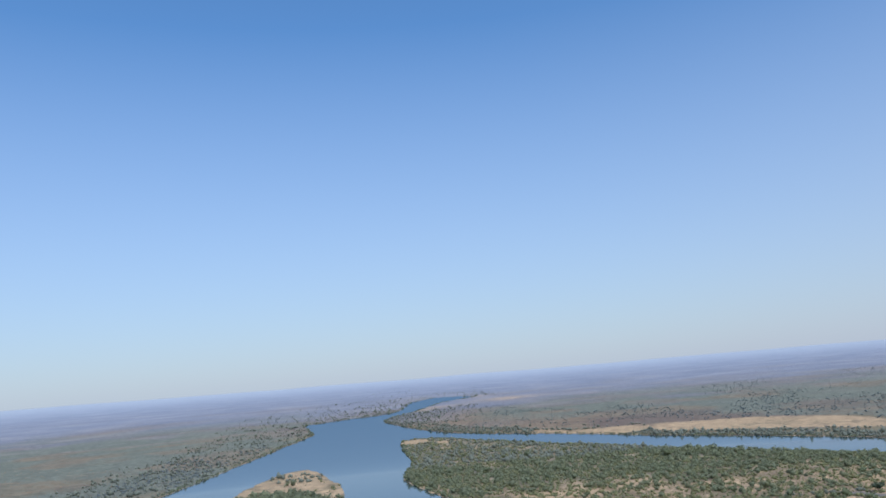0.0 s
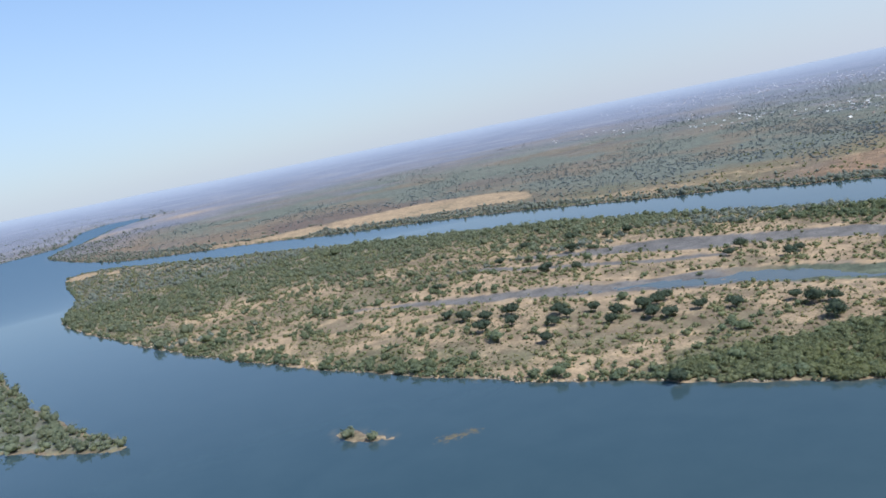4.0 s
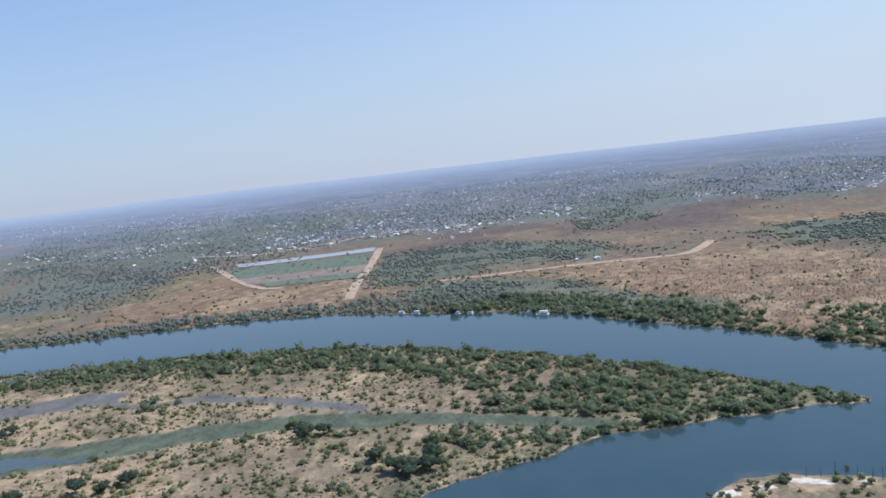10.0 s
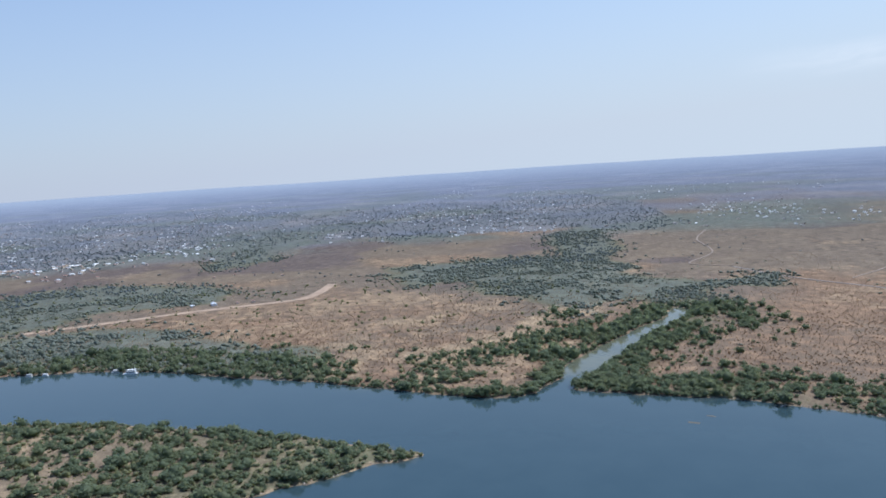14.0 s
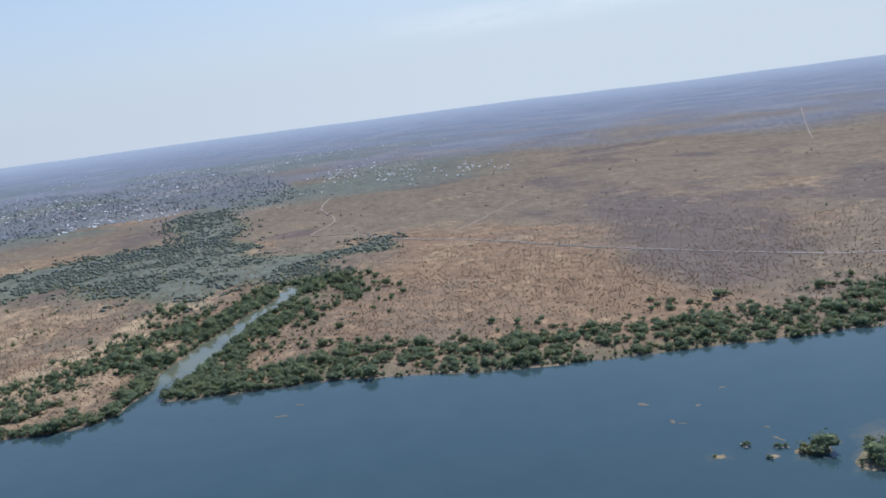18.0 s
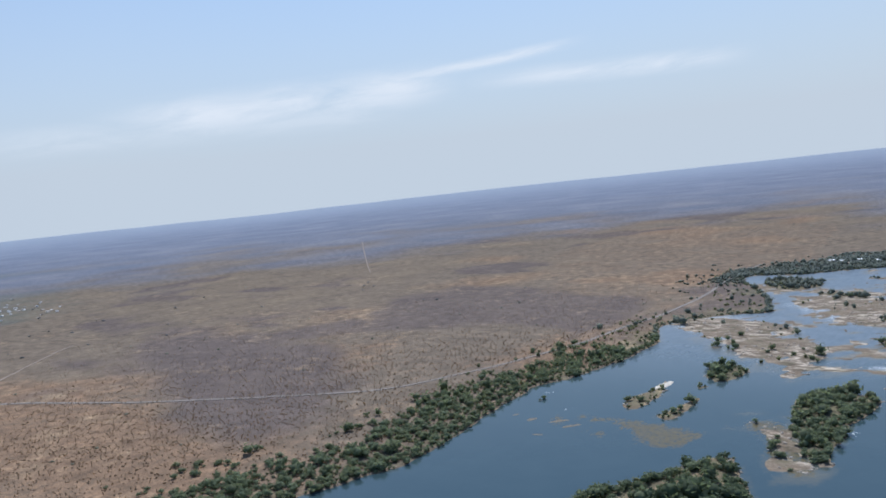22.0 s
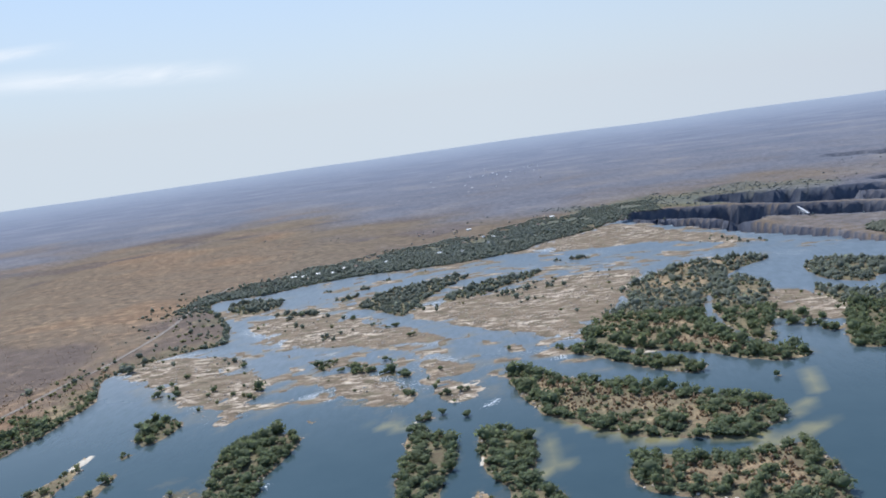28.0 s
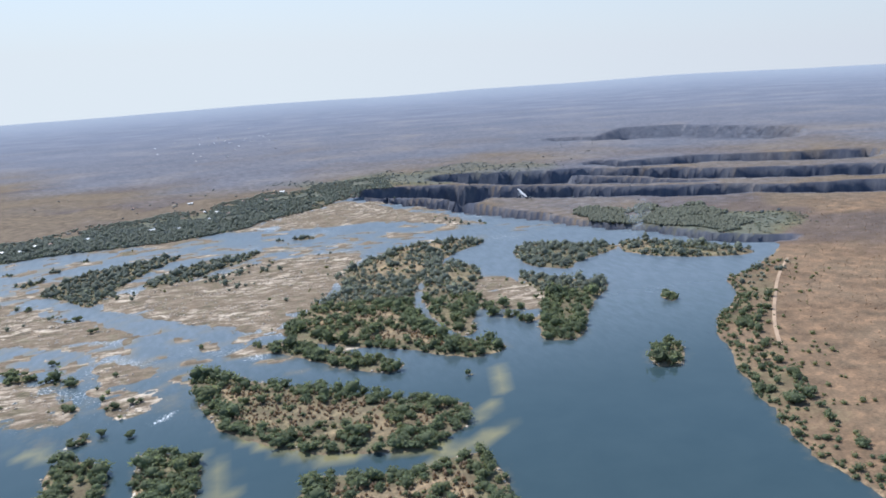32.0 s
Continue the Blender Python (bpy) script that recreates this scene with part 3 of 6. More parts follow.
island("forest", (580, -2327), (509, -2490), (440, -2520), (315, -2563), (378, -2421), (435, -2269), (458, -2151), (550, -2275))
island("forest", (382, -2298), (295, -2426), (153, -2499), (148, -2447), (256, -2318), (345, -2247))
island("rock", (566, -1761), (513, -1770), (413, -1676), (396, -1589), (450, -1585), (531, -1681))
island("rock", (408, -1821), (359, -1784), (295, -1713), (321, -1695), (380, -1691))
island("rock", (389, -1694), (311, -1639), (295, -1597), (341, -1568), (376, -1638))
island("rock", (402, -1514), (376, -1539), (361, -1511))
island("rock", (260, -1824), (230, -1811), (223, -1774), (250, -1779))
island("rock", (144, -2845), (-58, -2963), (-141, -3034), (-289, -2848), (-435, -2606), (-418, -2519), (-306, -2619), (-177, -2717), (10, -2721))
island("bush", (885, 48), (924, 36), (946, 14), (960, -38), (963, -88), (960, -132), (948, -170), (925, -165), (918, -80), (905, -10))
island("forest", (789, -751), (797, -771), (798, -793), (783, -794), (765, -782), (770, -760))
island("bush", (833, -733), (832, -750), (822, -764), (816, -755), (823, -737))
island("bush", (842, -707), (840, -722), (833, -718), (837, -707))
island("bush", (863, -677), (862, -689), (855, -686))
# rims of the gorges
GORGES = []


def gorge_ring(*points):
    GORGES.append(list(points))


gorge_ring((-167, -3047), (-255, -2950), (-337, -2853), (-411, -2750), (-463, -2650), (-528, -2561), (-596, -2458), (-638, -2349), (-689, -2248), (-746, -2172), (-791, -2048), (-823, -1985), (-900, -1960), (-935, -2000), (-850, -2050), (-818, -2100), (-767, -2215), (-709, -2300), (-654, -2395), (-619, -2511), (-587, -2588), (-521, -2677), (-482, -2786), (-410, -2864), (-339, -2932), (-264, -2993))
gorge_ring((-202, -3044), (-267, -3007), (-405, -2909), (-484, -2792), (-538, -2823), (-643, -2770), (-784, -2687), (-915, -2598), (-1088, -2496), (-1256, -2400), (-1500, -2230), (-1560, -2330), (-1316, -2474), (-1158, -2599), (-1041, -2659), (-905, -2746), (-769, -2854), (-621, -2955), (-462, -3048), (-327, -3112), (-216, -3117))
gorge_ring((-464, -3124), (-632, -2983), (-784, -2887), (-928, -2791), (-1066, -2701), (-1182, -2634), (-1077, -2720), (-999, -2818), (-875, -2939), (-848, -3032), (-683, -3127), (-502, -3189))
gorge_ring((-832, -2997), (-1017, -2850), (-1096, -2750), (-1201, -2663), (-1376, -2549), (-1600, -2400), (-1660, -2490), (-1447, -2637), (-1270, -2765), (-1157, -2851), (-1014, -2956), (-854, -3046))
gorge_ring((-985, -3063), (-1111, -2946), (-1324, -2844), (-1510, -2716), (-1700, -2590), (-1750, -2660), (-1566, -2785), (-1317, -2941), (-1141, -3000), (-996, -3084))
gorge_ring((-1009, -3450), (-1120, -3387), (-1212, -3335), (-1382, -3222), (-1496, -3097), (-1702, -2955), (-1784, -3057), (-1605, -3258), (-1472, -3370), (-1319, -3447), (-1182, -3392), (-1115, -3424), (-1019, -3475))
FIELD = [(2222, 1720), (2523, 1311), (2041, 1086), (1937, 1328)]
TOWN = [(2156, 2320), (2296, 2818), (2616, 2700), (2952, 2500), (3350, 2150), (3784, 1404), (3900, 647), (3950, 0), (3950, -600), (3560, -1000), (3200, -900), (3300, -300), (3300, 300), (3100, 700), (2800, 1250), (2600, 1560), (2445, 1740), (2390, 2121)]

# drowned banks of sand and weed
WEEDS = []


def weed_ring(*points):
    WEEDS.append(list(points))


weed_ring((840, -1318), (779, -1323), (705, -1304), (702, -1282), (721, -1237), (750, -1239), (797, -1285))
weed_ring((874, -1318), (849, -1325), (831, -1311), (849, -1296))
weed_ring((923, -1302), (903, -1306), (861, -1271), (875, -1268))
weed_ring((846, -1262), (823, -1268), (801, -1253), (816, -1244))
weed_ring((670, -1366), (644, -1376), (611, -1346), (575, -1275), (555, -1215), (583, -1208), (621, -1279))
weed_ring((483, -1210), (457, -1235), (398, -1230), (396, -1175), (447, -1178))
weed_ring((565, -1730), (540, -1773), (495, -1759), (407, -1656), (413, -1630), (468, -1670))
weed_ring((509, -1621), (480, -1634), (399, -1597), (436, -1577))
weed_ring((256, 673), (286, 665), (306, 659), (290, 649), (267, 658))
SHOALS = []


def shoal(*points):
    SHOALS.append(list(points))


shoal((256, -1436), (235, -1413), (220, -1378), (225, -1345), (236, -1350), (228, -1377), (239, -1410))
shoal((198, -1360), (211, -1331), (230, -1307), (244, -1298), (237, -1326), (206, -1346), (203, -1371))
shoal((170, -1415), (138, -1401), (105, -1377), (82, -1357), (85, -1344), (145, -1374))
shoal((32, -1317), (-10, -1347), (-45, -1373), (-78, -1369), (-49, -1340), (-19, -1324), (20, -1303))
shoal((456, -1512), (420, -1507), (383, -1486), (411, -1482))
shoal((215, -1462), (198, -1429), (160, -1408), (119, -1388), (54, -1352), (7, -1340), (-9, -1362), (54, -1378), (119, -1412), (170, -1440), (205, -1478))
shoal((-60, -1395), (-95, -1440), (-117, -1485), (-135, -1546), (-122, -1545), (-104, -1482), (-84, -1440), (-50, -1405))
# straw-coloured open ground north of the river, and the sandy flats upstream
STRAW_FLATS = [[(156, 2672), (267, 2614), (422, 2605), (501, 2599), (475, 2481), (323, 2469), (198, 2513)],
               [(-336, 3344), (-254, 3593), (-75, 3577), (177, 3493), (455, 3450), (460, 3386), (272, 3422), (20, 3373), (-171, 3330), (-282, 3219)]]
# the open sandy head of the upstream island
SAND_HEAD = [(-540, 2195), (-470, 2180), (-420, 2040), (-330, 1740), (-345, 1715), (-400, 1800), (-455, 1850), (-520, 1810), (-580, 1790), (-625, 1900), (-600, 2050)]
# golden grass with clumps of trees beside the creek mouth
GLADE = [(1500, 90), (1349, -203), (1440, -262), (1511, -274), (1870, -417), (2010, -344), (1721, -153), (1780, 100)]
STRAW = [(500, 2590), (724, 2575), (905, 2530), (1100, 2370), (1064, 2200), (884, 2308), (694, 2380), (539, 2442)]
# dense low green thicket on the island's south shore
THICKET = [(699, 610), (709, 572), (748, 550), (752, 490), (755, 432), (772, 372), (737, 380), (701, 421), (629, 473), (595, 513), (545, 572), (490, 640), (535, 645), (589, 640), (640, 622)]
BARE = [(1056, 2129), (1134, 2048), (1214, 1947), (1352, 1869), (1500, 1800), (1600, 1640), (1500, 1600), (1387, 1700), (1300, 1760), (1173, 1831), (1066, 1944)]
# white water: x, y, reach
RAPIDS = [(600, -1734, 22), (562, -1665, 18), (533, -1645, 14), (326, -1625, 16), (201, -1763, 22), (175, -1721, 18), (293, -1536, 12), (358, -1709, 14), (641, -1952, 22), (571, -1906, 18), (338, -2600, 30), (280, -2548, 30), (656, -2749, 24), (382, -2212, 20),
          (138, -1973, 18), (981, -1406, 12), (903, -1343, 10), (942, -1422, 9), (545, -1356, 12), (282, -1552, 12), (-60, -2480, 60), (-250, -2420, 70), (-420, -2330, 60), (-30, -2650, 60), (-300, -2250, 40), (150, -2560, 40)]
# round islets with trees, and bare sand spits: x, y, radius
ISLETS = [(565, -1821, 17), (499, -1770, 20), (450, -1737, 13), (420, -1722, 11), (357, -1744, 9), (338, -1605, 10), (382, -1517, 9), (628, -2430, 26), (452, -2681, 24), (535, -1552, 6), (17, -2610, 22), (84, -2615, 10), (767, -1504, 8), (-77, -1522, 5), (589, -2548, 14), (836, -1759, 7), (700, -2560, 12), (540, -2640, 12), (-191, -1760, 10), (-211, -1737, 11), (-232, -1705, 12)]
SPITS = [(905, 33, 18), (917, 14, 12), (938, -22, 16), (947, -64, 9), (944, -110, 8), (-143, 3491, 30), (-23, 3474, 36), (106, 3444, 40), (198, 3463, 34), (829, -1497, 13), (301, -1363, 7), (303, -1272, 8), (337, -1442, 7), (647, -958, 9), (632, -985, 8), (619, -1014, 9), (934, -25, 12), (910, 30, 10), (-500, 2172, 34), (-355, 1760, 22), (-562, 1860, 30), (-592, 1716, 16), (-524, 1500, 18), (-262, 2585, 26), (-215, 2590, 24), (-150, 2556, 20), (-240, 2600, 40), (68, -2188, 12), (53, -2209, 14), (691, -1815, 20), (222, -1968, 18), (848, -1976, 24), (357, -1750, 7), (-16, -1607, 14)]
# pieces of the plain: woods, tan grass, burnt ground, green ground
AREAS = []


def area(kind, *ring):
    AREAS.append((kind, list(ring)))


area("woods", (-660, -2394), (-819, -2371), (-1004, -2286), (-1113, -2199), (-931, -1992), (-838, -2015), (-781, -2069), (-747, -2171))
area("green", (128, -3399), (-173, -3318), (-474, -3314), (-761, -3231), (-910, -3084), (-684, -3026), (-441, -3114), (-153, -3187))
area("woods", (1013, -2618), (875, -2810), (649, -2960), (384, -3040), (136, -3150), (-99, -3200), (-285, -3194), (-85, -3022), (122, -2830), (380, -2745), (680, -2730), (880, -2630))
area("tan", (1734, -2993), (1299, -3313), (782, -3248), (650, -3100), (812, -2903), (1044, -2709), (1080, -2455), (1148, -2183), (1161, -1994), (1500, -2300))
area("tan", (-510, -2822), (-597, -2792), (-619, -2712), (-627, -2606), (-548, -2659), (-509, -2741))
area("burnt", (2173, -3796), (1700, -3801), (1215, -3763), (1341, -3435), (1797, -3503))
area("burnt", (1025, -1942), (1025, -2130), (1054, -2446), (963, -2428), (866, -2241), (846, -2128), (963, -2043))
area("woods", (2655, -152), (2689, -325), (2784, -458), (3143, -447), (3263, -656), (2891, -645), (2498, -588), (2232, -648), (2251, -827), (2239, -915), (2069, -867), (2069, -713), (1985, -613), (1933, -576), (1997, -496), (1935, -462), (1849, -406), (1958, -335), (2135, -237), (2353, -145))
area("woods", (2086, 1076), (2396, 1165), (2569, 1017), (2511, 585), (2286, 429), (2207, 593), (2126, 782), (1937, 816), (1914, 924))
area("woods", (2689, 87), (2823, -191), (2805, -424), (2562, -510), (2356, -29))
area("woods", (3039, 773), (3123, 579), (2909, 494), (2777, 620))
area("woods", (-73, -3198), (-248, -3294), (-446, -3279), (-510, -3224), (-453, -3131), (-298, -3164), (-96, -3096))
area("tan", (2455, -491), (2592, -541), (2592, -613), (2490, -696), (2381, -621), (2342, -541))
area("tan", (2026, -411), (1987, -439), (1829, -473), (1813, -447), (1897, -422))
area("tan", (3386, -204), (3349, -468), (3185, -428), (3253, -216))
area("tan", (2860, 186), (2922, -197), (2728, -170), (2712, 56))
area("tan", (767, -3210), (691, -3210), (500, -3186), (455, -3050), (681, -3133))
area("tan", (1640, 150), (1760, -60), (1800, -250), (1620, -200), (1480, -130), (1420, -40), (1500, 60))
area("burnt", (1989, -2149), (1876, -2305), (1787, -2442), (1467, -2339), (1126, -2173), (1090, -1892), (1084, -1784), (1178, -1833), (1291, -1889), (1434, -1869), (1529, -1810), (1711, -1850))
area("tan", (1056, 2129), (1134, 2048), (1214, 1947), (1352, 1869), (1470, 1833), (1454, 1678), (1387, 1683), (1318, 1731), (1173, 1781), (1066, 1884))
area("tan", (1507, 1500), (1813, 1644), (2023, 1746), (2146, 1656), (2154, 1532), (1855, 1302), (1750, 1353), (1728, 1471), (1601, 1460), (1509, 1432))
area("woods", (1962, 793), (1979, 644), (1980, 571), (1850, 360), (1729, 200), (1609, 145), (1568, 274), (1624, 430), (1639, 642), (1740, 771), (1900, 847))
area("tan", (2577, 588), (2603, 366), (2493, 366), (2507, 504))
area("tan", (1544, -134), (1608, -214), (1635, -241), (1533, -219), (1487, -171), (1486, -99), (1509, -70))
area("burnt", (1073, -1843), (1075, -2042), (993, -2173), (945, -2392), (868, -2243), (860, -2057), (949, -2068), (1027, -2023), (986, -1759))
area("brown", (2434, -1713), (1835, -1664), (1366, -1440), (1240, -1220), (1219, -1072), (1327, -989), (1700, -1150), (2100, -1350))
area("tan", (1990, 760), (2140, 470), (2280, 250), (2420, 200), (2050, -250), (1750, 0), (1640, 250), (1690, 420), (1760, 650))
area("tan", (1800, 1400), (1937, 1330), (2041, 1086), (1900, 880), (1750, 780), (1690, 1000), (1640, 1250))
RIVER = np.vstack([rounded(EAST_A + EAST_B + CREEK_MOUTH + EAST_C + EAST_D + LIP_LINE + WEST_A + WEST_B, 2)])
LONG = rounded(LONG_S + LONG_E + LONG_N, 2)
ISLES = [(kind, rounded(pts, 3)) for kind, pts in ISLANDS]
EAST_LINE = np.array(EAST_A + EAST_B + CREEK_MOUTH + EAST_C + EAST_D, float)
WEST_LINE = np.array(WEST_A + WEST_B, float)
CREEK_RINGS = [rounded(CREEK_MAIN, 2), rounded(CREEK_FLAT, 2)]
CREEK_ARMS = [rounded(CREEK_B, 3, False), rounded(CREEK_C, 3, False)]
GORGE_RINGS = [rounded(g, 3) for g in GORGES]
AREA_RINGS = [(kind, rounded(pts, 3)) for kind, pts in AREAS]
SHOAL_RINGS = [rounded(pts, 3) for pts in SHOALS]
RAIN_RING = rounded([(-692, -2529), (-833, -2512), (-1005, -2359), (-890, -2129), (-833, -2108), (-781, -2230), (-723, -2311), (-668, -2411)], 3)
STRAW_RINGS = [rounded(pts, 3) for pts in [STRAW] + STRAW_FLATS]
HEAD_RING = rounded(SAND_HEAD, 3)
GLADE_RING = rounded(GLADE, 3)
THICKET_RING = rounded(THICKET, 3)
BARE_RING = rounded(BARE, 3)
WEED_RINGS = [rounded(pts, 3) for pts in WEEDS]


# rim heights set from the camera's eye level in each viewing direction
def rim_height(x, y):
    yaw = np.degrees(np.arctan2(-(x - CENTRE[0]), y - CENTRE[1]))
    return np.interp(yaw, [-180, -135, -90, -60, 0, 60, 150, 180], [318, 292, 270, 253, 215, 230, 322, 318])


def base_height(x, y):
    """Level round the river, then bent up so its rim meets the camera's horizon."""
    s = np.clip((np.hypot(x - CENTRE[0], y - CENTRE[1]) - FLAT_R) / (RIM_R - FLAT_R), 0, 1)
    return rim_height(x, y) * s ** 1.5


def stretched(x, y):
    """Plan places for the patterns of the ground, spread beyond the level part to fit the camera's view; far things
    shrink by k.
    """
    z = base_height(x, y)
    k = 1 / (1 - 0.89 * z / rim_height(x, y))
    return CENTRE[0] + (x - CENTRE[0]) * k, CENTRE[1] + (y - CENTRE[1]) * k, k


TOWN_RING = np.array(TOWN, float)


def survey(x, y):
    """All that is known of the ground at the places x, y."""
    wx = x + 16 * (fbm(x, y, 60, 11) - 0.5) + 7 * (vnoise(x, y, 14, 21) - 0.5)
    wy = y + 16 * (fbm(x, y, 60, 31) - 0.5) + 7 * (vnoise(x, y, 14, 41) - 0.5)
    s = {"x": x, "y": y}
    river = inside_dist(wx, wy, RIVER)
    long_in = inside_dist(wx, wy, LONG, 400)
    s["river"], s["long"] = river, long_in
    isle = np.full(x.shape, -400.0)
    s["forest"], s["rim"], s["rock"], s["bush"], s["shoal"], s["weed"], s["woods"], s["tan"], s["burnt"], s["brown"], s["green"] = (np.full(x.shape, -400.0) for _ in range(11))
    ax, ay = x + 170 * (fbm(x, y, 150, 17) - 0.5), y + 170 * (fbm(x, y, 150, 37) - 0.5)
    for kind, pts in AREA_RINGS:
        s[kind] = np.maximum(s[kind], inside_dist(ax, ay, pts, 160))
    for pts in SHOAL_RINGS:
        s["shoal"] = np.maximum(s["shoal"], inside_dist(wx, wy, pts, 60))
    for pts in WEED_RINGS:
        s["weed"] = np.maximum(s["weed"], inside_dist(wx, wy, pts, 60))
    for kind, pts in ISLES:
        d = inside_dist(wx, wy, pts, 120)
        s[kind] = np.maximum(s[kind], d)
        isle = np.maximum(isle, d)
    for px, py, pr in ISLETS:
        d = pr - np.hypot(wx - px, wy - py) * (1 + 0.25 * np.sin(3 * np.arctan2(wy - py, wx - px) + px))
        d = np.maximum(d, -120)
        s["forest"], isle = np.maximum(s["forest"], d), np.maximum(isle, d)
    s["isle"] = isle
    s["spit"] = np.full(x.shape, -400.0)
    for px, py, pr in SPITS:
        s["spit"] = np.maximum(s["spit"], pr - np.hypot(wx - px, wy - py))
    s["thicket"] = inside_dist(wx, wy, THICKET_RING, 60)
    s["bare"] = inside_dist(ax, ay, BARE_RING, 80)
    s["straw"] = np.max([inside_dist(wx, wy, ring, 60) for ring in STRAW_RINGS], axis=0)
    s["glade"] = inside_dist(wx, wy, GLADE_RING, 60)
    s["head"] = inside_dist(wx, wy, HEAD_RING, 60)
    s["water"] = np.minimum(river, -np.maximum(isle, long_in))
    s["creek"] = np.minimum(line_dist(wx, wy, CREEK_ARMS[0], 80) + 14, line_dist(wx, wy, CREEK_ARMS[1], 80) + 15)
    s["stream"] = 26 - inside_dist(wx, wy, CREEK_RINGS[0], 60)
    s["creek"] = np.minimum(s["creek"], np.minimum(s["stream"], 26 - inside_dist(wx, wy, CREEK_RINGS[1], 60)))
    s["pool"] = smooth(30, 12, s["stream"]) * smooth(560, 640, x) * smooth(905, 820, x)
    s["east"] = line_dist(x, y, EAST_LINE, 500)
    s["west"] = line_dist(x, y, WEST_LINE, 900)
    gorge = np.full(x.shape, 120.0)
    hx_, hy_ = x + 34 * (fbm(x, y, 70, 181) - 0.5), y + 34 * (fbm(x, y, 70, 187) - 0.5)
    for k, g in enumerate(GORGE_RINGS):
        gorge = np.minimum(gorge, np.clip(60 - inside_dist(hx_, hy_, g, 60), 55 if k == 5 else 0, 120))
    s["gorge"] = gorge
    s["r"] = np.hypot(x - CENTRE[0], y - CENTRE[1])
    s["town"] = inside_dist(x + 420 * (fbm(x, y, 260, 211) - 0.5), y + 420 * (fbm(x, y, 240, 221) - 0.5), TOWN_RING, 300)
    return s


def reef_weight(s):
    """Low rocks and weed beds that break the water above the falls."""
    x, y = s["x"], s["y"]
    zone = smooth(-1480, -1750, y) * (s["water"] > 3) * smooth(900, 700, x + 0.4 * (y + 1700)) * smooth(-330, -150, x - 0.25 * (y + 2600))
    zone = np.maximum(zone, smooth(-2250, -2450, y) * (s["water"] > 3))
    return zone * smooth(0.54, 0.63, 0.5 * fbm(x, y, 90, 151) + 0.5 * vnoise(x + 0.6 * y, y, 22, 161))


def relief(s):
    """Height above the valley's level."""
    x, y, w = s["x"], s["y"], s["water"]
    dry = np.clip(-w, 0, None)
    h = np.where(w > 0, -np.minimum(w * 0.25, 4.0), np.minimum(dry * 0.25, 0.8) + 1.8 * (1 - np.exp(-dry / 30)))
    h = h + np.where(w < -4, (fbm(x, y, 90, 5) - 0.5) * 2.2 * smooth(4, 40, dry), 0)
    bare = np.maximum(s["rock"], 0)
    flat = 0.8 * smooth(0, 34, bare) + (fbm(x, y, 30, 7) - 0.47) * 3.6
    h = np.where((bare > 0) & (s["rock"] >= s["isle"] - 1), np.minimum(h, flat), h)
    reef = reef_weight(s)
    h = np.where((w > 3) & (reef > 0.3), -0.9 + 1.5 * reef, h)
    creek = smooth(26, 8, s["creek"]) * (s["long"] > 0)
    h = h * (1 - creek) + creek * (0.4 - 0.6 * s["pool"] + 0.5 * (vnoise(x, y, 30, 3) - 0.5) + 0.5 * (vnoise(x + 0.8 * y, y * 0.4, 13, 33) - 0.5))
    h = h - 95 * smooth(62, 46, s["gorge"])
    return h


